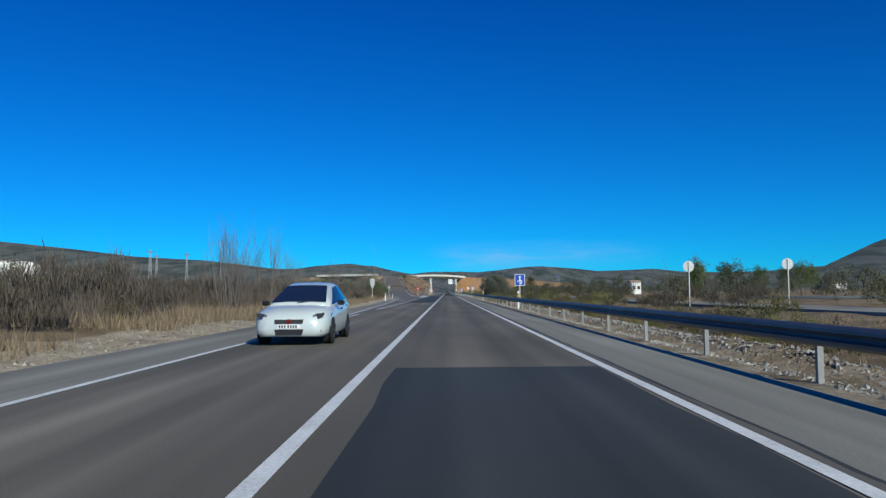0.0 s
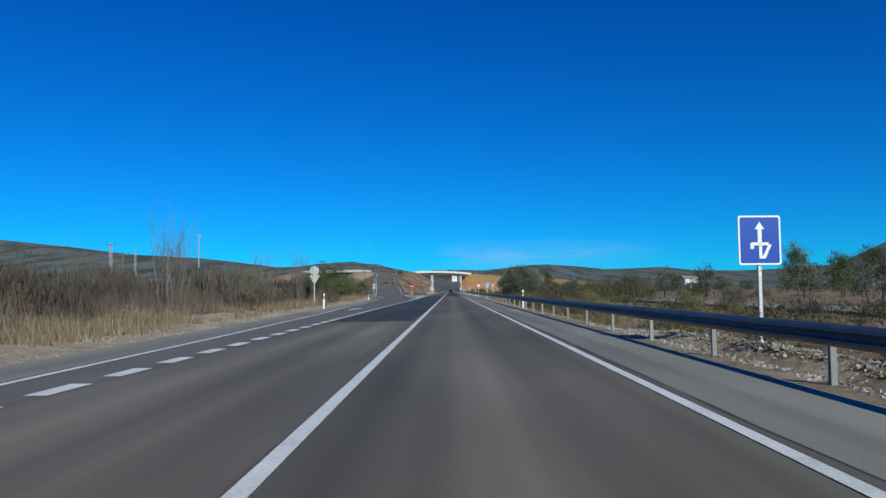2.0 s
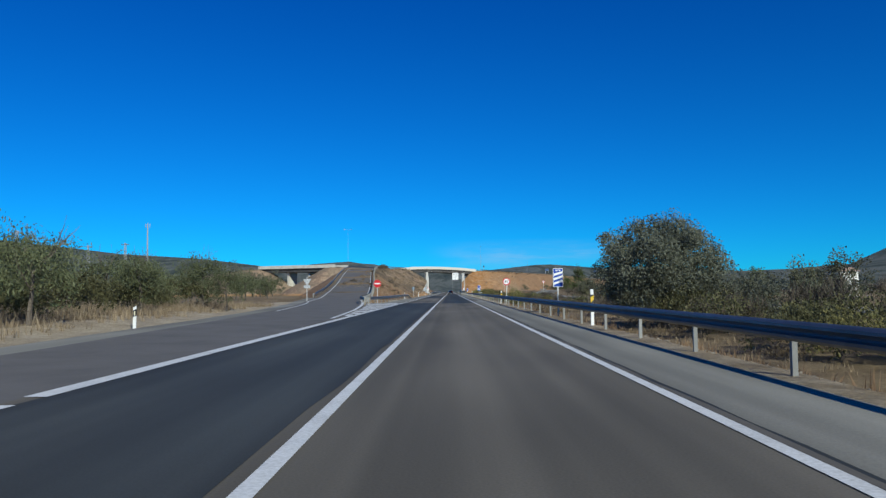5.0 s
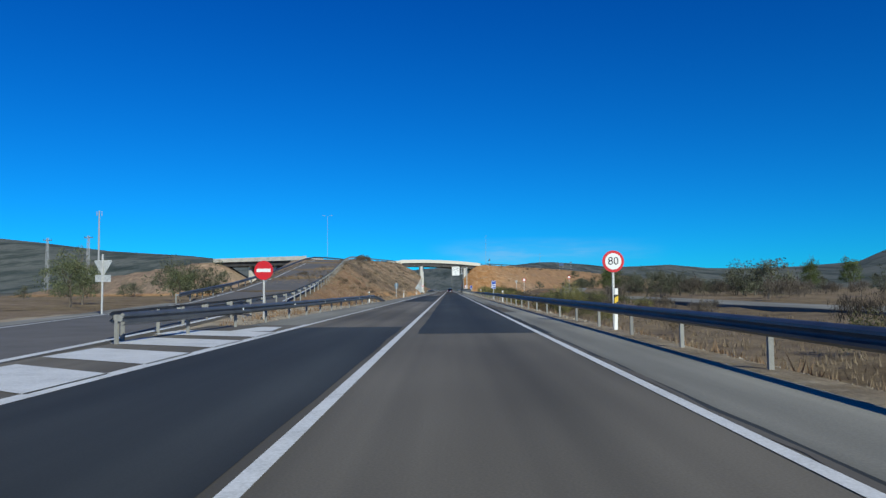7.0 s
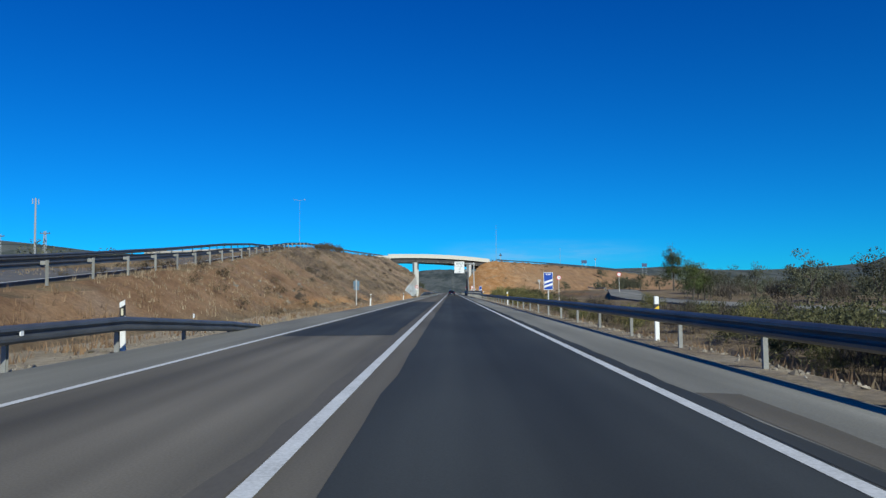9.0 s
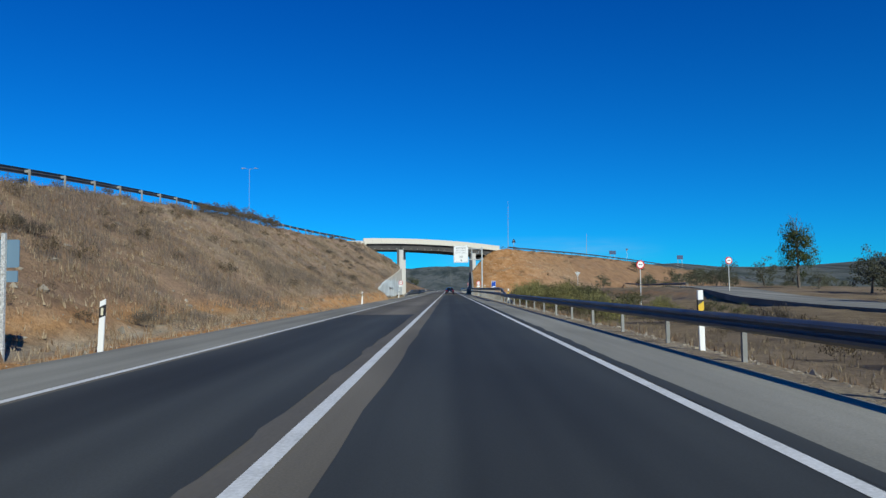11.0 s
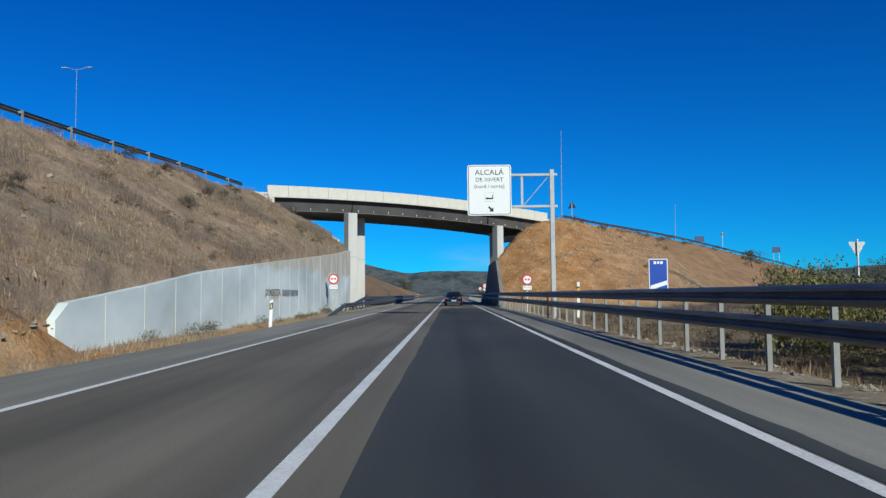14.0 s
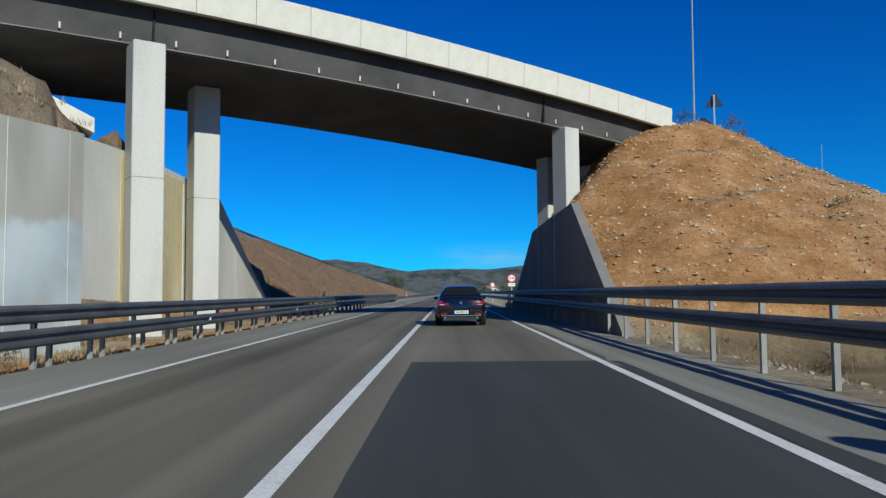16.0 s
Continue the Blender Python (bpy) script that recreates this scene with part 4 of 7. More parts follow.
# ---- delineator posts ----
def delineator(label):
    th = thing("delineator_post", pose(0, 0, 0), label, "delineator post", "roadside delineator posts")
    white = plain("delineator_white", (0.72, 0.72, 0.7), 0.55)
    black = plain("delineator_black", (0.015, 0.015, 0.017), 0.5)

    def prof(z0, z1, tilt0, tilt1, grow, material, name, lab=""):
        bm = bmesh.new()
        pts = [(-0.06 - grow, -0.03 - grow), (0.06 + grow, -0.03 - grow), (0.06 + grow, 0.01), (0.03, 0.05 + grow), (-0.03, 0.05 + grow), (-0.06 - grow, 0.01)]
        a = [bm.verts.new((x, y, z0 + tilt0 * x)) for x, y in pts]
        c = [bm.verts.new((x, y, z1 + tilt1 * x)) for x, y in pts]
        for i in range(6):
            j = (i + 1) % 6
            bm.faces.new((a[i], a[j], c[j], c[i]))
        bm.faces.new(c)
        bm.faces.new(a[::-1])
        return part(name, bm, material, th, lab)
    prof(-0.3, 1.05, 0, 0.5, 0.0, white, "post")
    prof(0.68, 0.93, 0.5, 0.5, 0.003, black, "band", "slanted black band")
    bm = bmesh.new()
    box(bm, -0.028, 0.028, -0.042, -0.032, 0.72, 0.88, 0.003)
    part("reflector", bm, plain("delineator_reflector", (0.6, 0.55, 0.4), 0.25), th, "small pale reflector")
    return th


hito = delineator("white plastic delineator post with a black band")
hito.matrix_basis = pose(-7.3, 58.5, 0)
for x, y, z in ((-7.6, 106, 0.02), (-10.7, 162, -0.3), (-6.35, 258.2, 0.02), (-6.3, 310.5, 0), (-6.3, 359.1, -0.05), (-6.05, 403, 0), (-6.9, 470, 0.3), (-6.9, 560, 0.2)):
    copy_thing(hito, pose(x, y, z, random.uniform(-2, 2), random.uniform(-3, 3), random.uniform(-6, 6)))


def km_post():
    th = thing("kilometre_post", pose(6.6, 54.9, 0.08), "white delineator with a yellow and black band behind the guardrail", "delineator post", "kilometre posts")
    white = plain("km_white", (0.72, 0.72, 0.7), 0.55)
    bm = bmesh.new()
    box(bm, -0.06, 0.06, -0.03, 0.03, -0.4, 1.15, 0.01)
    part("post", bm, white, th)
    bm = bmesh.new()
    box(bm, -0.064, 0.064, -0.034, 0.034, 0.6, 0.95)
    part("band", bm, plain("km_black", (0.02, 0.02, 0.02), 0.5), th, "black band")
    bm = bmesh.new()
    vs = [bm.verts.new(c) for c in ((-0.06, -0.036, 0.66), (0.06, -0.036, 0.74), (0.06, -0.036, 0.92), (-0.06, -0.036, 0.84))]
    bm.faces.new(vs)
    part("reflector", bm, plain("km_yellow", (0.65, 0.42, 0.03), 0.35), th, "yellow slanted reflector")
    return th


km = km_post()
for x, y, z in ((6.6, 108, 0.06), (6.6, 161.8, 0.1), (6.6, 210.9, 0.06), (6.6, 260.2, -0.1), (6.6, 309.9, 0), (6.6, 359.6, 0.02), (6.8, 405.7, 0.55), (6.3, 452, 0.6)):
    copy_thing(km, pose(x, y, z, 0, random.uniform(-2, 2), random.uniform(-8, 8)))


# ---- signs ----
SIGN = {
    "white": plain("sign_white", (0.74, 0.74, 0.72), 0.35), "red": plain("sign_red", (0.55, 0.02, 0.025), 0.35),
    "blue": plain("sign_blue", (0.0, 0.05, 0.34), 0.4), "black": plain("sign_black", (0.015, 0.015, 0.018), 0.4),
    "back": mat("sign_back_aluminium", [(0.38, 0.4, 0.4), (0.46, 0.47, 0.47)], 2, 30, 0.55, 0.05, metal=0.3),
    "pole": mat("sign_pole_steel", [(0.45, 0.45, 0.44), (0.55, 0.55, 0.53)], 2, 30, 0.55, 0.05, metal=0.25),
}


def sheet(outline, y0, y1, material, name, parent, label=""):
    """A flat plate from an outline (x, z), from depth y0 to y1, its edges square."""
    bm = bmesh.new()
    a = [bm.verts.new((x, y0, z)) for x, z in outline]
    b = [bm.verts.new((x, y1, z)) for x, z in outline]
    n = len(outline)
    for i in range(n):
        j = (i + 1) % n
        bm.faces.new((a[i], a[j], b[j], b[i]))
    bm.faces.new(a)
    bm.faces.new(b[::-1])
    return part(name, bm, material, parent, label)


def round_rect(w, h, r, cx=0.0, cz=0.0):
    out = []
    for sx, sz, a0 in ((1, 1, 0), (-1, 1, 90), (-1, -1, 180), (1, -1, 270)):
        for k in range(5):
            a = radians(a0 + 22.5 * k)
            out.append((cx + sx * (w / 2 - r) + r * math.cos(a), cz + sz * (h / 2 - r) + r * math.sin(a)))
    return out


def disc(r, cx=0.0, cz=0.0, n=36):
    return [(cx + r * math.cos(2 * math.pi * i / n), cz + r * math.sin(2 * math.pi * i / n)) for i in range(n)]


def triangle(side, down=True, cx=0.0, cz=0.0):
    h = side * 0.866
    s = -1 if down else 1
    pts = [(0, s * h * 2 / 3), (-side / 2, -s * h / 3), (side / 2, -s * h / 3)]
    out = []
    for i in range(3):
        p = Vector(pts[i])
        for q in (pts[i - 1], pts[(i + 1) % 3]):
            d = (Vector(q) - p).normalized() * side * 0.07
            out.append((cx + p.x + d.x, cz + p.y + d.y))
    return out


def lettering(text, size, x, y, z, material, parent, name="lettering", label="", font_scale=1.0):
    """Words as a thin mesh that faces -y, centred on x."""
    cu = bpy.data.curves.new("words", "FONT")
    cu.body, cu.size, cu.align_x, cu.align_y, cu.extrude, cu.resolution_u = text, size, "CENTER", "CENTER", 0.0015, 3
    tmp = bpy.data.objects.new("words", cu)
    scene.collection.objects.link(tmp)
    bpy.context.view_layer.update()
    me = bpy.data.meshes.new_from_object(tmp.evaluated_get(bpy.context.evaluated_depsgraph_get()))
    bpy.data.objects.remove(tmp)
    bpy.data.curves.remove(cu)
    me.name = name
    me.materials.clear()
    me.materials.append(material)
    ob = new(name, me)
    ob.parent = parent
    ob.matrix_basis = pose(x, y, z, 90, 0, 0) @ Matrix.Diagonal((font_scale, 1, 1, 1))
    if label:
        ob["label"] = label
    return ob


def bar_marks(parent, rows, material, y):
    for x, z, w, h in rows:
        sheet([(x - w / 2, z - h / 2), (x + w / 2, z - h / 2), (x + w / 2, z + h / 2), (x - w / 2, z + h / 2)], y, y + 0.002, material, "bar", parent)


def pole(parent, z0, z1, w=0.06, x=0.0, y=0.05):
    bm = bmesh.new()
    box(bm, x - w / 2, x + w / 2, y - w / 4, y + w * 0.75, z0, z1, 0.006)
    return part("pole", bm, SIGN["pole"], parent, "galvanised steel pole")


def sign_at(name, x, y, label, turn=0.0, z=None):
    gz = float(ground_z(x, y)) if z is None else z
    return thing(name, pose(x, y, gz, 0, 0, turn), label, "road sign", "roadside signs"), gz


# blue lane information sign
th, gz = sign_at("lane_sign", 8.33, 71.0, "square blue road sign with white turn-lane arrows", 3)
pole(th, -0.3, 2.85 - gz, 0.08)
c = 2.3 - gz
sheet(round_rect(0.98, 1.12, 0.05, 0, c), 0.0, 0.03, SIGN["white"], "panel", th, "white border panel")
sheet(round_rect(0.9, 1.04, 0.04, 0, c), -0.004, 0.001, SIGN["blue"], "face", th, "blue face")
for o in ([(-0.045, c - 0.08), (0.045, c - 0.08), (0.045, c + 0.25), (-0.045, c + 0.25)], [(-0.11, c + 0.25), (0.11, c + 0.25), (0, c + 0.42)],
          [(-0.2, c - 0.12), (0.2, c - 0.12), (0.2, c - 0.05), (-0.2, c - 0.05)], [(-0.22, c - 0.2), (-0.14, c - 0.2), (-0.14, c - 0.06), (-0.22, c - 0.06)],
          [(0.2, c - 0.1), (0.27, c - 0.1), (0.12, c - 0.42), (0.03, c - 0.42)], [(-0.02, c - 0.42), (0.05, c - 0.42), (0.05, c - 0.1), (-0.02, c - 0.1)]):
    sheet(o, -0.008, -0.003, SIGN["white"], "arrow", th, "white arrow stroke")


def back_sign(x, y, zc, shapes, label, turn=180.0, back=None):
    """A sign whose grey back shows: shapes are outlines with their middle height."""
    th, gz = sign_at("road_sign", x, y, label, turn)
    pole(th, -0.3, zc + 0.4 - gz, 0.08)
    for kind, size, z in shapes:
        o = disc(size / 2, 0, z - gz) if kind == "disc" else triangle(size, True, 0, z - gz) if kind == "tri" else round_rect(size, size * 0.45, 0.02, 0, z - gz) if kind == "plate" else round_rect(size, size, 0.04, 0, z - gz)
        sheet(o, 0.0, 0.02, back or SIGN["back"], "panel", th, "plain metal back")
        sheet([(0 + (px) * 0.92, z - gz + (pz - z + gz) * 0.92) for px, pz in o], -0.004, 0.0, SIGN["white"], "face", th)
    return th


back_sign(-10.9, 120.3, 3.1, [("disc", 0.85, 3.1), ("tri", 1.0, 2.4)], "round and triangular road signs seen from their grey backs")
back_sign(-16.4, 225, 2.8, [("tri", 1.0, 2.6), ("plate", 0.8, 1.95)], "give-way sign with a plate seen from the grey back")
back_sign(-7.4, 308.8, 2.0, [("square", 0.55, 2.0), ("plate", 0.5, 1.55)], "square road sign with a plate seen from its blue-grey back", 180.0, plain("blue_grey_back", (0.12, 0.2, 0.27), 0.6))
back_sign(22, 63, 3.2, [("disc", 0.95, 3.2)], "round road sign on a pole seen from its grey back")
back_sign(30, 62, 3.3, [("disc", 0.95, 3.3)], "round road sign on a pole seen from its grey back")
back_sign(21.7, 410.5, 3.4, [("tri", 0.9, 3.4)], "give-way sign seen from its grey back below the bank")
back_sign(57.0, 523.5, 12.9, [("tri", 1.0, 12.9)], "give-way sign seen from its dark back on the embankment crest", 180.0, plain("dull_sign_back", (0.06, 0.07, 0.09), 0.6))

# no entry
th, gz = sign_at("no_entry_sign", -7.4, 222.0, "round red no-entry sign with a white bar between guardrails", -3)
pole(th, -0.3, 2.5 - gz, 0.08)
sheet(disc(0.45, 0, 2.2 - gz), 0.0, 0.03, SIGN["red"], "panel", th)
sheet(round_rect(0.68, 0.16, 0.02, 0, 2.2 - gz), -0.004, 0.001, SIGN["white"], "bar", th, "white bar")

# speed limit
th, gz = sign_at("speed_limit_sign", 7.5, 215.1, "round white speed limit sign with a red rim", 3)
pole(th, -0.3, 2.6 - gz, 0.08)
c = 2.22 - gz
sheet(disc(0.41, 0, c), 0.0, 0.03, SIGN["red"], "panel", th, "red rim")
sheet(disc(0.31, 0, c), -0.004, 0.001, SIGN["white"], "face", th, "white face")
bm = bmesh.new()
cyl(bm, (0, 0.05, -0.4), (0, 0.05, 0.16), 0.42, 0.24, 14)
part("footing", bm, M["concrete"], th, "rough concrete footing")
lettering("80", 0.42, 0, -0.006, c, SIGN["black"], th, "number", "black figures 80")


def countdown(x, y, zc, bars, turn=2.0):
    th, gz = sign_at("countdown_sign", x, y, "tall blue countdown sign with white slanting bars beside the guardrail" if bars > 1 else "tall blue countdown sign with one white slanting bar", turn)
    pole(th, -0.3, zc + 0.4 - gz, 0.08)
    c = zc - gz
    sheet(round_rect(0.58, 1.08, 0.03, 0, c), 0.0, 0.03, SIGN["white"], "panel", th, "white border panel")
    sheet(round_rect(0.53, 1.03, 0.025, 0, c), -0.004, 0.001, SIGN["blue"], "face", th, "blue face")
    for k in range(bars):
        z = c - 0.28 + 0.25 * k
        sheet([(-0.255, z - 0.13), (0.255, z + 0.03), (0.255, z + 0.16), (-0.255, z)], -0.008, -0.003, SIGN["white"], "stripe", th, "white slanting stripe")
    bar_marks(th, [(-0.1, c + 0.42, 0.08, 0.08), (0.0, c + 0.42, 0.06, 0.08), (0.1, c + 0.42, 0.08, 0.08)], SIGN["white"], -0.007)


countdown(7.53, 176.7, 1.95, 3, 4)
countdown(7.3, 286.4, 1.8, 2, 2)
countdown(7.53, 395.8, 1.7, 1, 2)


def no_passing(x, y, zc, r, turn, label):
    th, gz = sign_at("no_overtaking_sign", x, y, label, turn)
    pole(th, -0.3, zc + 0.3 - gz, 0.07)
    c = zc - gz
    sheet(disc(r, 0, c), 0.0, 0.03, SIGN["red"], "panel", th, "red rim")
    sheet(disc(r * 0.76, 0, c), -0.004, 0.001, SIGN["white"], "face", th, "white face")
    for cx, m in ((-r * 0.3, SIGN["red"]), (r * 0.3, SIGN["black"])):
        k = r * 0.21
        sheet([(cx - k, c - 0.3 * k), (cx + k, c - 0.3 * k), (cx + k, c + 0.35 * k), (cx + 0.7 * k, c + 0.9 * k), (cx - 0.7 * k, c + 0.9 * k), (cx - k, c + 0.35 * k)], -0.008, -0.003, m, "car_symbol", th, "small car symbol")
        for dx in (-0.7, 0.7):
            sheet([(cx + (dx - 0.22) * k, c - 0.65 * k), (cx + (dx + 0.22) * k, c - 0.65 * k), (cx + (dx + 0.22) * k, c - 0.3 * k), (cx + (dx - 0.22) * k, c - 0.3 * k)], -0.008, -0.003, m, "wheel_symbol", th)
    w, h = r * 1.75, r * 0.85
    zp = c - r - h / 2 - 0.04
    sheet(round_rect(w, h, 0.02, 0, zp), 0.0, 0.02, SIGN["black"], "plate", th, "black-edged plate")
    sheet(round_rect(w - 0.03, h - 0.03, 0.015, 0, zp), -0.004, 0.001, SIGN["white"], "plate_face", th, "white plate")
    lettering("RECUERDE", r * 0.29, 0, -0.006, zp, SIGN["black"], th, "lettering", "black word on the plate")


no_passing(-7.3, 427.0, 2.4, 0.38, -4, "round no-overtaking sign with a plate before the painted wall")
no_passing(6.65, 425.2, 2.18, 0.37, 3, "round no-overtaking sign with a plate behind the guardrail")
no_passing(6.75, 489, 2.45, 0.38, 2, "round no-overtaking sign beyond the overpass")
for x, y, z in ((19.2, 362.9, 3.3), (31.8, 374.4, 4.0), (8.3, 545, 2.4)):
    th, gz = sign_at("road_sign", x, y, "round white prohibition sign with a red rim on a leaning pole", 8)
    pole(th, -0.3, z + 0.3 - gz, 0.07)
    sheet(disc(0.4, 0, z - gz), 0, 0.03, SIGN["red"], "panel", th, "red rim")
    sheet(disc(0.3, 0, z - gz), -0.004, 0.001, SIGN["white"], "face", th)
    bar_marks(th, [(-0.1, z - gz, 0.14, 0.1), (0.1, z - gz, 0.14, 0.1)], SIGN["black"], -0.006)
# warning triangle and panel on the crest
th, gz = sign_at("warning_sign", 16.6, 465.0, "triangular warning sign seen from its dark back on the crest", 150, 9.5)
pole(th, -0.3, 3.0, 0.08)
sheet(triangle(1.1, False, 0, 2.6), 0, 0.03, plain("dark_sign_back", (0.03, 0.06, 0.12), 0.6), "panel", th)
for x, y, z, w, h in ((53.0, 525.5, 12.1, 2.2, 1.2), (87.0, 566.5, 12.0, 2.4, 1.5)):
    th, gz = sign_at("direction_sign", x, y, "rectangular direction sign seen from its dark back", 10)
    for dx in (-w * 0.35, w * 0.35):
        pole(th, -0.5, z - gz, 0.09, dx)
    sheet(round_rect(w, h, 0.03, 0, z - gz), -0.02, 0.01, plain("dull_panel_back", (0.025, 0.06, 0.14), 0.6), "panel", th, "dull grey back panel")


# ---- sign gantry ----
def gantry():
    th = thing("sign_gantry", pose(6.75, 412.9, -0.2), "white cantilever sign gantry with a direction panel over the lane", "sign gantry")
    steel = mat("gantry_white_steel", [(0.34, 0.35, 0.35), (0.42, 0.43, 0.425), (0.47, 0.475, 0.47)], 1.5, 25, 0.45, 0.02, metal=0.1, grain=0.06)
    bm = bmesh.new()
    box(bm, -0.12, 0.12, -0.12, 0.12, -0.4, 8.1, 0.02)
    part("mast", bm, steel, th)
    bm = bmesh.new()
    box(bm, -0.4, 0.4, -0.4, 0.4, -0.9, 0.02, 0.03)
    part("footing", bm, M["concrete"], th, "concrete footing")
    for k in range(2):
        z = 7.75 - 1.72 * k
        bm = bmesh.new()
        box(bm, -4.4, 0.3, -0.09, 0.09, z, z + 0.14, 0.015)
        part("arm", bm, steel, th, "horizontal cantilever arm")
    bm = bmesh.new()
    box(bm, -1.68, -1.55, -0.06, 0.06, 6.17, 7.75, 0.01)
    part("strut", bm, steel, th, "upright strut between the arms")
    bm = bmesh.new()
    cyl(bm, (-1.5, 0, 6.2), (-0.2, 0, 7.7), 0.025, seg=6)
    part("brace", bm, steel, th)
    x, z = 3.37 - 6.75, 6.79 + 0.2
    w, h = 2.36, 2.74
    p = sheet(round_rect(w, h, 0.12, x, z), -0.2, -0.12, SIGN["white"], "panel", th, "white panel with rounded corners")
    sheet(round_rect(w - 0.1, h - 0.1, 0.1, x, z), -0.204, -0.199, SIGN["black"], "border", th, "thin black border")
    sheet(round_rect(w - 0.16, h - 0.16, 0.085, x, z), -0.208, -0.203, SIGN["white"], "face", th)
    lettering("ALCALÁ", 0.4, x, -0.211, z + 0.95, SIGN["black"], th, "lettering", "black place name", 1.05)
    lettering("DE XIVERT", 0.3, x, -0.211, z + 0.56, SIGN["black"], th, "lettering", "black place name", 1.05)
    lettering("(nord / norte)", 0.29, x, -0.211, z + 0.2, SIGN["black"], th, "lettering", "black lettering")
    sheet(round_rect(0.5, 0.5, 0.04, x, z - 0.38), -0.2095, -0.207, SIGN["back"], "pictogram_rim", th)
    sheet(round_rect(0.47, 0.47, 0.035, x, z - 0.38), -0.2115, -0.209, SIGN["white"], "pictogram_field", th)
    o = [(x - 0.2, z - 0.5), (x + 0.19, z - 0.5), (x + 0.19, z - 0.24), (x + 0.15, z - 0.24), (x + 0.15, z - 0.45), (x + 0.1, z - 0.38), (x + 0.1, z - 0.45), (x + 0.02, z - 0.38), (x + 0.02, z - 0.45), (x - 0.06, z - 0.38), (x - 0.06, z - 0.45), (x - 0.14, z - 0.38), (x - 0.2, z - 0.42)]
    sheet(o, -0.2145, -0.211, SIGN["black"], "factory_symbol", th, "black factory pictogram")
    a = Matrix.Rotation(radians(-135), 2)
    arrow = [(-0.05, -0.16), (0.05, -0.16), (0.05, 0.04), (0.16, 0.04), (0, 0.2), (-0.16, 0.04), (-0.05, 0.04)]
    pts = [a @ Vector(q) for q in arrow]
    sheet([(x + 0.06 + q.x, z - 1.02 + q.y) for q in pts], -0.2145, -0.207, SIGN["black"], "arrow", th, "black slanting arrow")
    return th


gantry()

# ---- writing on the painted wall: the two readable words, then bars for the rest ----
ink = plain("spray_ink", (0.03, 0.035, 0.05), 0.7)
wr = new("graffiti")
tagged(wr, "thin black sprayed writing on the painted wall", "graffiti")
wr.matrix_world = pose(-7.968, 411.4, 1.35, 0, 0, 90)
lettering("¿DÓNDE ESTÁ", 0.5, 0.0, -0.002, 0.02, ink, wr, "lettering", "sprayed black words", 1.05)
xx = 2.15
for w in (0.13, 0.1, 0.12, 0.1, 0.11, 0.12, 0.1, 0.3, 0.12, 0.1, 0.11, 0.12, 0.1, 0.12, 0.1, 0.1):
    for q in (0, 1):
        sheet([(xx + q * w * 0.8, -0.17), (xx + q * w * 0.8 + 0.04, -0.17), (xx + q * w * 0.8 + 0.04, 0.2), (xx + q * w * 0.8, 0.2)], -0.003, -0.001, ink, "bar", wr, "short black stroke")
    xx += w + 0.14


# ---- cars ----
def loft(sections, name, material, parent, label="", cap=True):
    """A closed skin through rings of equal length."""
    bm = bmesh.new()
    rings = [[bm.verts.new(p) for p in s] for s in sections]
    n = len(rings[0])
    for a, b in zip(rings, rings[1:]):
        for i in range(n):
            j = (i + 1) % n
            bm.faces.new((a[i], a[j], b[j], b[i]))
    if cap:
        bm.faces.new(rings[0][::-1])
        bm.faces.new(rings[-1])
    return part(name, bm, material, parent, label, smooth=True)


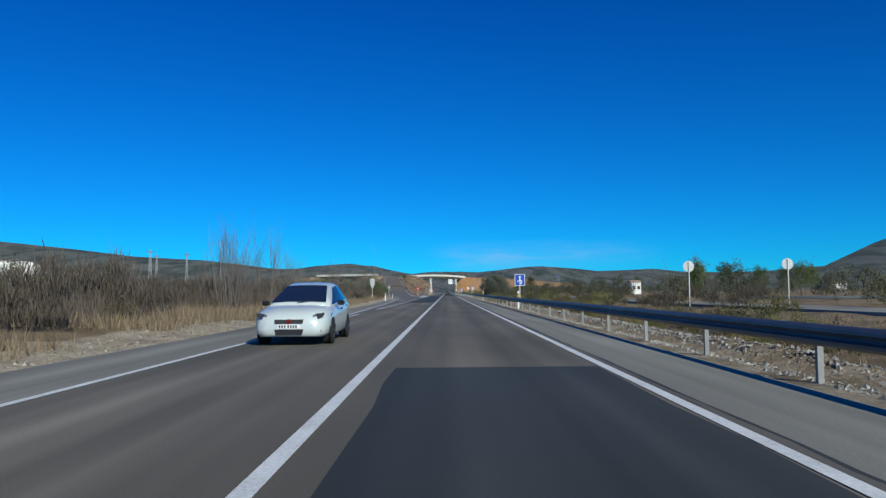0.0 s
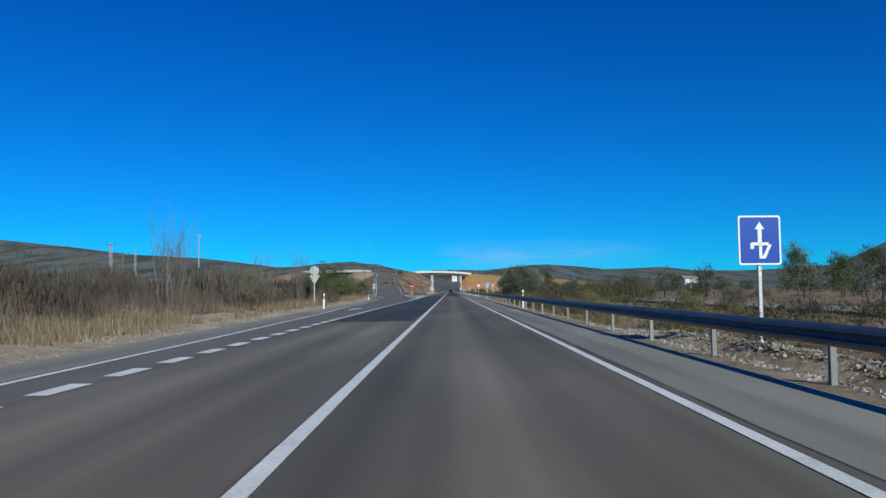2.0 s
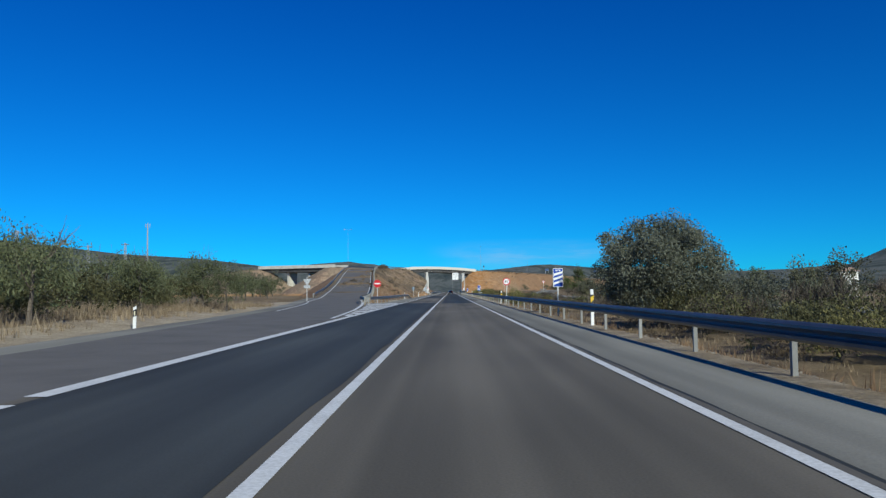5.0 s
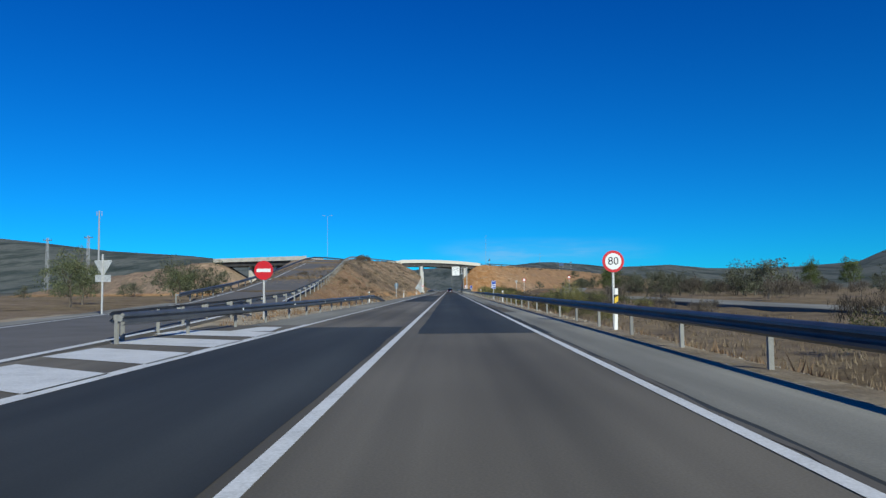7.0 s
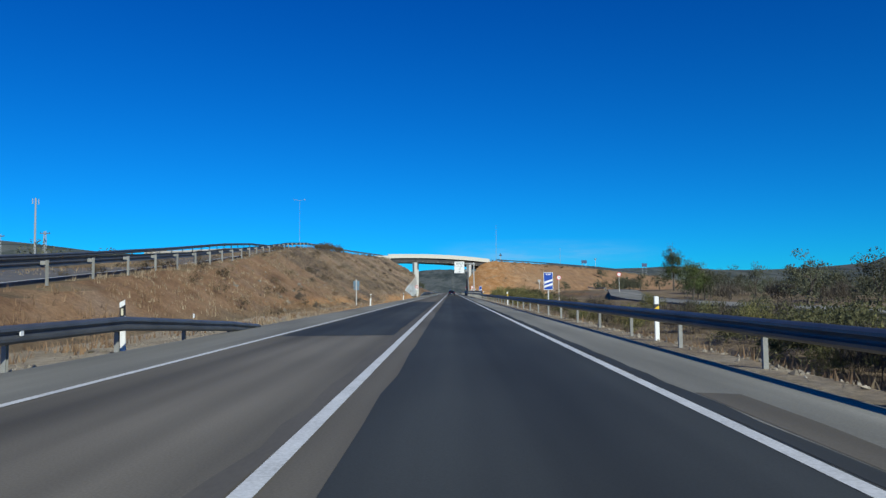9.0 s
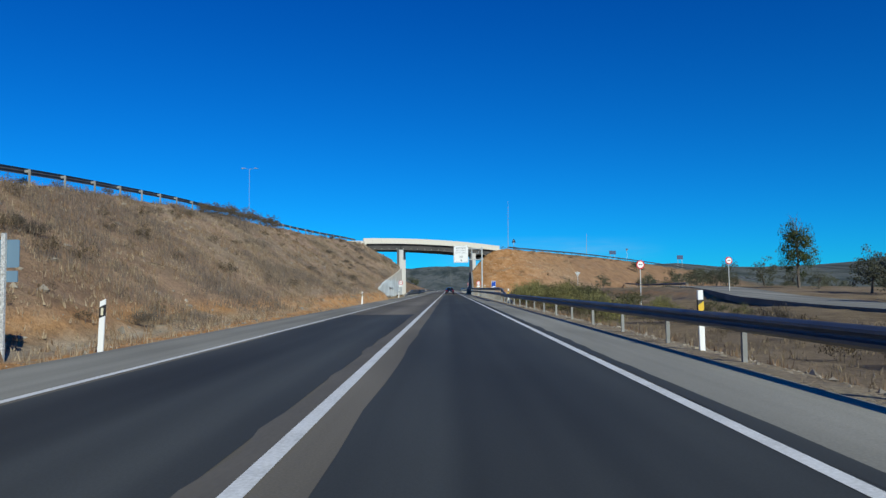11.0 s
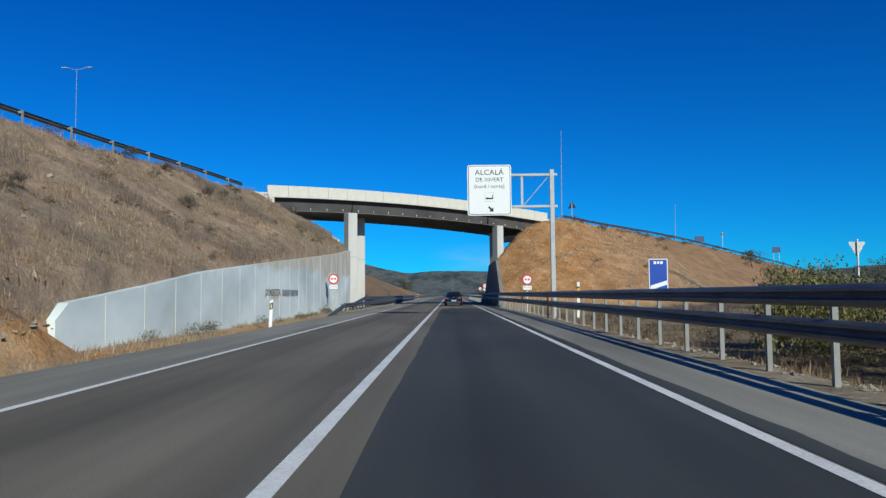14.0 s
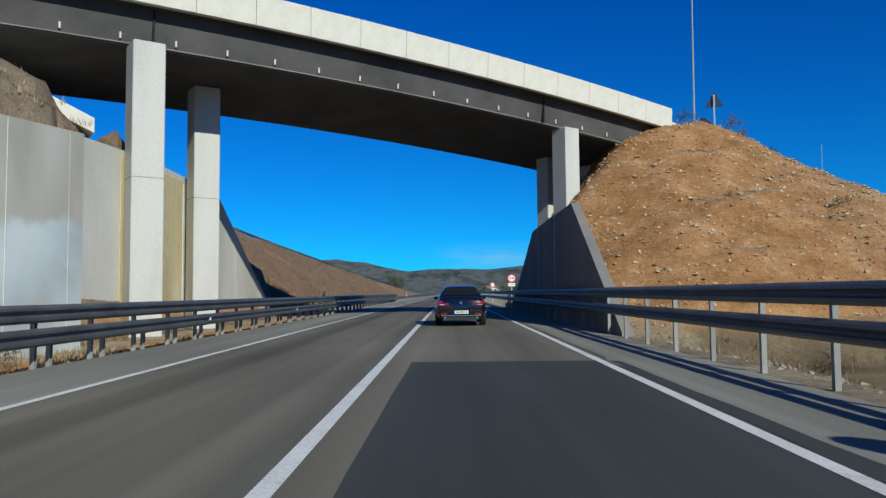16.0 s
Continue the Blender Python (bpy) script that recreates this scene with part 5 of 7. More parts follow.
def car(label, paint, W, lower, cabin, wheels, wheel_r, m, extras):
    """lower: rows y, bottom z, shoulder z, deck z, half width; cabin: rows y, base z, roof z, half base, half roof."""
    th = thing("car", m, label, "car", "cars on the road")
    secs = []
    for y, zb, zs, zd, w in lower:
        zm = zb + (zs - zb) * 0.45
        half = [(w * 0.86, zb), (w * 0.97, zb + 0.08), (w * 1.0, zm), (w * 0.985, zs - 0.1), (w * 0.93, zs), (w * 0.8, zd - 0.02), (w * 0.4, zd + 0.015)]
        secs.append([(x, y, z) for x, z in half] + [(-x, y, z) for x, z in half[::-1]])
    loft(secs, "body", paint, th)
    glass = plain("car_glass", (0.012, 0.015, 0.02), 0.06, 0, 0, 0.7)
    secs = []
    for y, zb, zr, wb, wr in cabin:
        half = [(wb, zb - 0.04), (wb * 0.99, zb + (zr - zb) * 0.1), (wr + (wb - wr) * 0.45, zb + (zr - zb) * 0.55), (wr * 1.0, zb + (zr - zb) * 0.9), (wr * 0.85, zr - 0.005), (wr * 0.4, zr + 0.01)]
        secs.append([(x, y, z) for x, z in half] + [(-x, y, z) for x, z in half[::-1]])
    loft(secs, "cabin", paint, th)
    cy = [r[0] for r in cabin]

    def skin(y, f):
        """Half width and height of the cabin's side at y, at the fraction f of its height."""
        zb, zr, wb, wr = (float(np.interp(y, cy, [r[q] for r in cabin])) for q in (1, 2, 3, 4))
        return float(np.interp(f, (0, 0.1, 0.55, 0.9), (wb, wb * 0.99, wr + (wb - wr) * 0.45, wr))), zb + (zr - zb) * f
    ym = (cy[1] + cy[-2]) / 2 + 0.1
    r0, r1, ym, f0, f1 = extras.get("side_glass", (cy[1] - 0.3, cy[1] + 0.02, ym, cy[-1] - 0.22, cy[-2] - 0.06))
    panes = (("rear_side_window", r0, ym - 0.012, r1, ym - 0.012), ("front_side_window", ym + 0.012, f0, ym + 0.012, f1))
    for s in (-1, 1):
        for name, l0, l1, t0, t1 in panes:
            bm = bmesh.new()
            grid = []
            for f, u in ((0.14, 0.0), (0.25, 0.15), (0.35, 0.3), (0.5, 0.5), (0.6, 0.65), (0.72, 0.83), (0.85, 1.0)):
                row = []
                for q in range(11):
                    y = (l0 + (l1 - l0) * q / 10) * (1 - u) + (t0 + (t1 - t0) * q / 10) * u
                    zt = float(np.interp(y, cy, [r[2] for r in cabin]))
                    x, z = skin(y, f)
                    row.append(bm.verts.new((s * (x + 0.016), y, min(z, zt - 0.03))))
                grid.append(row)
            for a, b in zip(grid, grid[1:]):
                for q in range(10):
                    bm.faces.new((a[q], a[q + 1], b[q + 1], b[q]))
            part(name, bm, glass, th, "dark side window", True)
    ends = extras.get("screens", ((-1, -2), (0, 1)))
    for name, (b, t) in zip(("windscreen", "rear_window"), ends):
        (y0, _, z0, _, w0), (y1, _, z1, _, w1) = cabin[b], cabin[t]
        d = Vector((0, y1 - y0, z1 - z0)).normalized()
        nrm = Vector((0, -d.z, d.y)) if d.y > 0 else Vector((0, d.z, -d.y))
        bm = bmesh.new()
        grid = []
        for u in (0.08, 0.5, 0.93):
            p = Vector((0, y0 + (y1 - y0) * u, z0 + (z1 - z0) * u)) + nrm * 0.02
            w = (w0 + (w1 - w0) * u)
            grid.append([bm.verts.new((w * c * (1.12 - 0.26 * u), p.y, p.z + (0.012 if abs(c) < 0.5 else -0.004))) for c in (-1, -0.4, 0.4, 1)])
        for a, c in zip(grid, grid[1:]):
            for q in range(3):
                bm.faces.new((a[q], a[q + 1], c[q + 1], c[q]))
        part(name, bm, glass, th, "dark sloping glass", True)
    for s in (-1, 1):
        y0, z0, w0 = extras["mirror"]
        bm = bmesh.new()
        box(bm, -0.09, 0.09, -0.05, 0.05, -0.06, 0.06, 0.03, pose(s * (w0 + 0.1), y0, z0))
        part("mirror", bm, extras.get("mirror_mat", paint), th, "wing mirror")
    rubber, rim = plain("tyre_rubber", (0.012, 0.012, 0.013), 0.8), plain("alloy_rim", (0.05, 0.05, 0.053), 0.4, 0.5)
    dark = plain("wheel_arch_shadow", (0.006, 0.006, 0.007), 0.9)
    for y in wheels:
        for s in (-1, 1):
            x = s * (W / 2 - 0.11)
            bm = bmesh.new()
            cyl(bm, (x - 0.11, y, wheel_r), (x + 0.11, y, wheel_r), wheel_r, seg=24)
            wheel = part("wheel", bm, rubber, th, "black tyre")
            bm = bmesh.new()
            cyl(bm, (x + s * 0.105, y, wheel_r), (x + s * 0.118, y, wheel_r), wheel_r * 0.66, wheel_r * 0.6, seg=20)
            for q in range(5):
                a = 1.2566 * q
                cyl(bm, (x + s * 0.12, y, wheel_r), (x + s * 0.122, y + math.cos(a) * wheel_r * 0.6, wheel_r + math.sin(a) * wheel_r * 0.6), 0.035, 0.028, 5)
            part("rim", bm, rim, wheel, "dark alloy rim with five spokes")
            bm = bmesh.new()
            cyl(bm, (x - 0.08, y, wheel_r + 0.03), (x + s * 0.085, y, wheel_r + 0.03), wheel_r + 0.07, seg=24)
            part("wheel_arch", bm, dark, th)
    return th


def skin_plate(th, pts, y, material, name, label="", thick=0.02, lean=0.0):
    """A lamp, grille or plate that lies on the nose or tail: outline (x, z) at depth y."""
    bm = bmesh.new()
    zc = sum(p[1] for p in pts) / len(pts)
    a = [bm.verts.new((x, y + (z - zc) * lean, z)) for x, z in pts]
    b = [bm.verts.new((x, y + thick + (z - zc) * lean, z)) for x, z in pts]
    n = len(pts)
    for i in range(n):
        j = (i + 1) % n
        bm.faces.new((a[i], a[j], b[j], b[i]))
    bm.faces.new(a)
    bm.faces.new(b[::-1])
    return part(name, bm, material, th, label)


def mirrored(pts, s):
    return [(x * s, z) for x, z in pts]


def saloon():
    paint = plain("navy_black_paint", (0.003, 0.004, 0.009), 0.18, 0.0, 1.0)
    lower = [(0.0, 0.42, 0.86, 0.93, 0.74), (0.05, 0.28, 0.9, 1.0, 0.84), (0.25, 0.24, 0.94, 1.07, 0.9), (0.7, 0.22, 0.95, 1.06, 0.92), (1.6, 0.2, 0.93, 0.96, 0.92), (3.2, 0.2, 0.9, 0.94, 0.92),
             (3.9, 0.2, 0.85, 0.92, 0.91), (4.5, 0.22, 0.74, 0.8, 0.86), (4.75, 0.28, 0.62, 0.68, 0.72), (4.83, 0.36, 0.55, 0.58, 0.55)]
    cabin = [(0.45, 1.03, 1.07, 0.76, 0.6), (1.15, 0.98, 1.42, 0.84, 0.6), (1.7, 0.95, 1.46, 0.85, 0.61), (2.4, 0.95, 1.46, 0.85, 0.61), (2.85, 0.95, 1.4, 0.84, 0.59), (3.65, 0.92, 0.97, 0.78, 0.6)]
    th = car("dark navy saloon car seen from behind on the road", paint, 1.84, lower, cabin, (1.0, 3.8), 0.33, pose(1.58, 449.6, 0.008), {"mirror": (3.05, 1.0, 0.86)})
    red = plain("tail_lamp_red", (0.2, 0.01, 0.016), 0.15, 0, 0.8)
    chrome = plain("chrome_trim", (0.6, 0.6, 0.6), 0.15, 1.0)
    white = plain("plate_white", (0.7, 0.7, 0.7), 0.4)
    for s in (-1, 1):
        lamp = skin_plate(th, mirrored([(0.42, 0.76), (0.78, 0.74), (0.86, 0.82), (0.84, 0.92), (0.6, 0.9), (0.46, 0.86)], s), 0.0, red, "tail_lamp", "red tail lamp", 0.12, 0.1)
        skin_plate(th, mirrored([(0.6, 0.755), (0.76, 0.755), (0.76, 0.785), (0.6, 0.785)], s), -0.006, white, "reversing_lamp", "clear lamp strip", 0.02)
        skin_plate(th, mirrored([(0.5, 0.42), (0.74, 0.42), (0.74, 0.47), (0.5, 0.47)], s), -0.01, red, "rear_reflector", "red reflector", 0.08)
        bm = bmesh.new()
        cyl(bm, (s * 0.58, -0.02, 0.3), (s * 0.58, 0.2, 0.3), 0.05, seg=12)
        part("exhaust_pipe", bm, chrome, th, "chrome exhaust pipe")
    skin_plate(th, [(-0.26, 0.45), (0.26, 0.45), (0.26, 0.56), (-0.26, 0.56)], -0.02, white, "number_plate", "white number plate with dark bars")
    blue, ink2 = plain("plate_blue", (0.02, 0.08, 0.4), 0.4), plain("plate_ink", (0.03, 0.03, 0.03), 0.5)
    skin_plate(th, [(-0.26, 0.45), (-0.22, 0.45), (-0.22, 0.56), (-0.26, 0.56)], -0.024, blue, "plate_strip", "blue strip", 0.006)
    for x in (-0.15, -0.09, -0.01, 0.05, 0.11, 0.19):
        skin_plate(th, [(x - 0.02, 0.475), (x + 0.02, 0.475), (x + 0.02, 0.535), (x - 0.02, 0.535)], -0.024, ink2, "bar", "", 0.006)
    skin_plate(th, [(-0.045, 0.8), (0.045, 0.8), (0.055, 0.86), (0.0, 0.9), (-0.055, 0.86)], -0.012, chrome, "badge", "small chrome badge", 0.05)
    skin_plate(th, [(-0.7, 0.36), (0.7, 0.36), (0.74, 0.4), (-0.74, 0.4)], -0.012, chrome, "trim_strip", "thin chrome bumper strip", 0.06)
    skin_plate(th, [(-0.55, 0.22), (0.55, 0.22), (0.62, 0.33), (-0.62, 0.33)], 0.0, plain("bumper_black", (0.01, 0.01, 0.011), 0.6), "diffuser", "black lower bumper", 0.1)
    return th


def hatchback():
    paint = plain("white_car_paint", (0.48, 0.53, 0.52), 0.3, 0.0, 0.8)
    lower = [(0.0, 0.4, 0.88, 0.96, 0.7), (0.06, 0.3, 0.93, 1.03, 0.8), (0.3, 0.22, 0.97, 1.05, 0.87), (1.0, 0.17, 0.94, 0.99, 0.89), (2.4, 0.16, 0.88, 0.94, 0.89), (3.1, 0.17, 0.84, 0.94, 0.89),
             (3.7, 0.2, 0.78, 0.88, 0.88), (4.1, 0.2, 0.66, 0.78, 0.83), (4.28, 0.22, 0.55, 0.66, 0.72), (4.34, 0.28, 0.5, 0.56, 0.55)]
    cabin = [(0.12, 1.0, 1.08, 0.76, 0.58), (0.24, 0.99, 1.24, 0.785, 0.575), (0.46, 0.98, 1.41, 0.8, 0.57), (0.9, 0.96, 1.475, 0.83, 0.59), (1.4, 0.94, 1.495, 0.84, 0.6), (1.95, 0.92, 1.43, 0.83, 0.59), (2.6, 0.91, 1.21, 0.8, 0.6), (3.3, 0.9, 0.95, 0.76, 0.62)]
    th = car("white hatchback car coming along the opposite lane", paint, 1.79, lower, cabin, (0.82, 3.42), 0.32, pose(-2.4, 21.4, 0.008, 0, 0, 180), {"mirror": (2.6, 0.97, 0.86), "side_glass": (0.52, 0.85, 1.72, 3.05, 1.9), "screens": ((-1, -3), (0, 2)), "mirror_mat": plain("mirror_black", (0.012, 0.012, 0.013), 0.3)})
    black = plain("grille_black", (0.012, 0.012, 0.013), 0.5)
    lens = plain("lamp_lens", (0.3, 0.31, 0.33), 0.1, 0.4, 0.8)
    dark = plain("lamp_housing", (0.03, 0.03, 0.033), 0.3)
    white, ink2 = plain("front_plate_white", (0.7, 0.7, 0.7), 0.4), plain("front_plate_ink", (0.03, 0.03, 0.03), 0.5)
    for s in (-1, 1):
        lamp = skin_plate(th, mirrored([(0.38, 0.58), (0.56, 0.56), (0.78, 0.68), (0.8, 0.76), (0.62, 0.74), (0.44, 0.66)], s), 4.17, dark, "headlight", "dark swept headlight", 0.05, -0.45)
        bm = bmesh.new()
        bmesh.ops.create_uvsphere(bm, u_segments=12, v_segments=8, radius=0.06, matrix=pose(s * 0.56, 4.2, 0.645))
        part("bulb_lens", bm, lens, lamp, "clear round lens", True)
        fog = skin_plate(th, mirrored([(0.48, 0.3), (0.74, 0.33), (0.72, 0.42), (0.5, 0.38)], s), 4.2, black, "fog_lamp_recess", "black recess with a fog lamp", 0.06, -0.1)
        bm = bmesh.new()
        cyl(bm, (s * 0.58, 4.24, 0.355), (s * 0.58, 4.275, 0.355), 0.035, seg=12)
        part("fog_lamp", bm, lens, fog, "small clear lamp")
    skin_plate(th, [(-0.32, 0.52), (0.32, 0.52), (0.34, 0.61), (-0.34, 0.61)], 4.3, black, "grille", "narrow black grille", 0.05, -0.4)
    skin_plate(th, [(-0.3, 0.26), (0.3, 0.26), (0.34, 0.38), (-0.34, 0.38)], 4.3, black, "lower_grille", "wide black air intake", 0.05)
    bm = bmesh.new()
    cyl(bm, (0, 4.33, 0.57), (0, 4.38, 0.56), 0.055, seg=16)
    part("badge", bm, plain("badge_red", (0.25, 0.02, 0.02), 0.3, 0.5), th, "round badge")
    skin_plate(th, [(-0.26, 0.4), (0.26, 0.4), (0.26, 0.5), (-0.26, 0.5)], 4.345, white, "number_plate", "white number plate with dark bars", 0.02)
    for x in (-0.17, -0.11, -0.05, 0.01, 0.09, 0.15, 0.21):
        skin_plate(th, [(x - 0.018, 0.42), (x + 0.018, 0.42), (x + 0.018, 0.48), (x - 0.018, 0.48)], 4.364, ink2, "bar", "", 0.005)
    for s in (-1, 1):
        bm = bmesh.new()
        cyl(bm, (s * 0.02, 3.28, 0.985), (s * 0.02 - 0.6, 3.0, 1.06), 0.012, seg=5)
        part("wiper", bm, black, th)
        bm = bmesh.new()
        box(bm, s * 0.885 - 0.012, s * 0.885 + 0.012, 1.86, 2.05, 0.79, 0.835, 0.008)
        part("door_handle", bm, black, th, "dark door handle")
        bm = bmesh.new()
        box(bm, s * 0.872 - 0.014, s * 0.872 + 0.014, 0.8, 0.97, 0.85, 0.89, 0.008)
        part("door_handle", bm, black, th, "dark door handle")
    return th


saloon()
hatchback()


# ---- the second overpass to the west, far poles and buildings ----
def west_bridge():
    a, b = Vector((-73, 418.5, 0)), Vector((-41, 404.5, 0))
    d = (b - a)
    ln = d.length
    th = thing("far_overpass", Matrix.Translation((a.x, a.y, 0)) @ Matrix.Rotation(math.atan2(d.y, d.x), 4, "Z"), "far pale concrete overpass with a dark opening below", "bridge", kind="structure")
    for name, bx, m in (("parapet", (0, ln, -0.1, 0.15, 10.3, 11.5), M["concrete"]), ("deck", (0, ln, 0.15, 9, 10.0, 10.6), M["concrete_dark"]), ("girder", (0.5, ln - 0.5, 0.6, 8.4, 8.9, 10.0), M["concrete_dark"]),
                        ("rear_parapet", (0, ln, 9, 9.25, 10.3, 11.5), M["concrete"]), ("pier", (ln * 0.62, ln * 0.62 + 1, 2, 7, -1, 9), M["concrete"]), ("pier", (ln * 0.35, ln * 0.35 + 1, 2, 7, -1, 9), M["concrete"])):
        bm = bmesh.new()
        box(bm, *bx, 0.02)
        part(name, bm, m, th)
    bm = bmesh.new()
    vs = [(0, 0, -1), (6, 0, -1), (1.5, 0, 9.5), (0, 0, 9.5)]
    f = [bm.verts.new(v) for v in vs]
    g = [bm.verts.new((x, 0.5, z)) for x, y, z in vs]
    for i in range(4):
        bm.faces.new((f[i], f[(i + 1) % 4], g[(i + 1) % 4], g[i]))
    bm.faces.new(f)
    bm.faces.new(g[::-1])
    part("wing_wall", bm, M["concrete"], th)


west_bridge()
wood = mat("weathered_pole_wood", [(0.1, 0.085, 0.07), (0.16, 0.14, 0.12)], 2, 30, 0.9, 0.2, stretch=(4, 4, 0.4))


pylon_steel = plain("dull_pylon_steel", (0.3, 0.31, 0.32), 0.7)


def utility_pole(x, y, h, lattice=False, k=1.0):
    gz = float(ground_z(x, y))
    th = thing("utility_pole", pose(x, y, gz), "pale lattice power pole among scrub" if lattice else "dark wooden utility pole with a crossarm", "utility pole", "poles in the fields")
    if lattice:
        bm = bmesh.new()
        for sx, sy in ((-1, -1), (1, -1), (1, 1), (-1, 1)):
            cyl(bm, (sx * 0.35 * k, sy * 0.35 * k, -0.8), (sx * 0.14 * k, sy * 0.14 * k, h), 0.05 * k, 0.04 * k, 5)
        part("leg_frame", bm, pylon_steel, th)
        bm = bmesh.new()
        n = int(h / 0.9 / k)
        for i in range(n):
            z0, z1 = i * h / n, (i + 1) * h / n
            w0, w1 = (0.35 - 0.21 * z0 / h) * k, (0.35 - 0.21 * z1 / h) * k
            s = 1 if i % 2 else -1
            cyl(bm, (-s * w0, -w0, z0), (s * w1, -w1, z1), 0.025 * k, seg=4)
            cyl(bm, (-s * w0, w0, z0), (s * w1, w1, z1), 0.025 * k, seg=4)
        part("bracing", bm, pylon_steel, th)
    else:
        bm = bmesh.new()
        cyl(bm, (0, 0, -0.3), (0, 0, h), 0.16, 0.1, 8)
        part("shaft", bm, wood, th)
    bm = bmesh.new()
    box(bm, -0.9 * k, 0.9 * k, -0.06 * k, 0.06 * k, h - 0.5 * k, h - 0.36 * k, 0.01)
    part("crossarm", bm, wood, th)
    for dx in (-0.8 * k, 0, 0.8 * k):
        bm = bmesh.new()
        cyl(bm, (dx, 0, h - 0.36 * k), (dx, 0, h - 0.12 * k), 0.05 * k, 0.03 * k, 6)
        part("insulator", bm, SIGN["black"], th)


utility_pole(-169, 421, 27, True, 2.6)
utility_pole(-234, 664, 38, True, 3.2)
utility_pole(-263, 668, 37, True, 3.2)
utility_pole(-62, 148, 7.5)
utility_pole(-46, 160, 7.0)


def mast(x, y, z0, z1, r, label):
    th = thing("mast", pose(x, y, z0), label, "mast")
    bm = bmesh.new()
    cyl(bm, (0, 0, -0.5), (0, 0, z1 - z0), r, r * 0.55, 8)
    part("shaft", bm, pylon_steel, th)
    bm = bmesh.new()
    for k in range(3):
        a = 2.1 * k
        box(bm, -0.15, 0.15, -0.08, 0.08, -1.1, 1.1, 0.02, pose(math.cos(a) * r * 2.2, math.sin(a) * r * 2.2, z1 - z0 - 1.4, 0, 0, math.degrees(a)))
    part("antenna", bm, SIGN["back"], th)


mast(-160, 524, float(ground_z(-160, 524)), 39, 0.55, "tall thin telecom mast far off in the fields")
for x, y, h in ((15.2, 464.4, 11.5), (39.7, 498.5, 6.5)):
    th = thing("thin_pole", pose(x, y, float(ground_z(x, y))), "tall thin grey pole on the embankment crest", "pole", "poles on the crest")
    bm = bmesh.new()
    cyl(bm, (0, 0, -0.5), (0.12, 0, h), 0.06, 0.03, 6)
    part("shaft", bm, pylon_steel, th)


th = thing("light_mast", pose(-44, 461, float(ground_z(-44, 461))), "very tall thin light mast with two short arms behind the bank", "light mast")
bm = bmesh.new()
cyl(bm, (0, 0, -0.5), (0, 0, 29.0 - float(ground_z(-44, 461))), 0.045, 0.025, 8)
part("shaft", bm, pylon_steel, th)
for s in (-1, 1):
    bm = bmesh.new()
    zt = 29.0 - float(ground_z(-44, 461))
    cyl(bm, (0, 0, zt - 0.1), (s * 1.2, 0, zt + 0.2), 0.03, 0.025, 6)
    arm = part("arm", bm, pylon_steel, th)
    bm = bmesh.new()
    box(bm, s * 1.5 - 0.35, s * 1.5 + 0.35, -0.14, 0.14, zt + 0.12, zt + 0.26, 0.03)
    part("lamp_head", bm, SIGN["back"], arm, "flat grey lamp head")


def building(x, y, w, d, h, label, roof_h=0.0, turn=0.0, silo=False):
    gz = float(ground_z(x, y)) - 0.3
    th = thing("building", pose(x, y, gz, 0, 0, turn), label, "building", "far buildings")
    bm = bmesh.new()
    box(bm, -w / 2, w / 2, -d / 2, d / 2, 0, h)
    part("wall", bm, M["whitewash"], th)
    bm = bmesh.new()
    if silo:
        n = 10
        for s in range(n):
            a0, a1 = math.pi * s / n, math.pi * (s + 1) / n
            f = [bm.verts.new((-w / 2 * math.cos(a), yy, h + roof_h * math.sin(a))) for a in (a0, a1) for yy in (-d / 2 - .2, d / 2 + .2)]
            bm.faces.new((f[0], f[2], f[3], f[1]))
        f = [bm.verts.new((-w / 2 * math.cos(math.pi * s / n), -d / 2, h + roof_h * math.sin(math.pi * s / n))) for s in range(n + 1)]
        bm.faces.new(f)
    else:
        for s in (-1, 1):
            f = [bm.verts.new(c) for c in ((-w / 2 - .3, s * (d / 2 + .3), h), (w / 2 + .3, s * (d / 2 + .3), h), (w / 2 + .3, 0, h + roof_h), (-w / 2 - .3, 0, h + roof_h))]
            bm.faces.new(f)
        for s in (-1, 1):
            f = [bm.verts.new(c) for c in ((s * w / 2, -d / 2, h), (s * w / 2, d / 2, h), (s * w / 2, 0, h + roof_h))]
            bm.faces.new(f)
    part("roof", bm, M["whitewash"] if silo else M["tile_roof"], th, "" if silo else "faded tile roof")
    k = max(2, int(w / 4))
    for i in range(k):
        xx = -w / 2 + (i + 0.5) * w / k
        bm = bmesh.new()
        box(bm, xx - 0.5, xx + 0.5, -d / 2 - 0.03, -d / 2 + 0.05, h * 0.45, h * 0.45 + 1.2)
        part("window", bm, SIGN["black"], th, "dark window")


M["whitewash"] = mat("whitewashed_wall", [(0.6, 0.59, 0.56), (0.7, 0.69, 0.66)], 0.3, 10, 0.9, 0.1)
M["tile_roof"] = mat("faded_roof_tiles", [(0.3, 0.2, 0.15), (0.38, 0.27, 0.2)], 0.5, 8, 0.9, 0.2)
building(-172, 300, 16, 14, 11, "white warehouse with a vaulted roof far off", 4.5, 25, True)
building(-186, 304, 12, 10, 16, "tall white industrial block far off", 0.6, 25)
building(-95, 250, 12, 8, 3.2, "low white farm building among scrub", 1.2, 10)
building(-118, 268, 14, 8, 3.4, "low white farm building among scrub", 1.2, -5)
building(-150, 330, 14, 8, 4, "far white house with a pale roof", 1.4, 15)
building(-230, 520, 18, 10, 5, "far white house with a pale roof", 1.6, 0)
building(67, 258, 3.4, 3.6, 4.6, "small white hut among bushes", 0.7, 8)
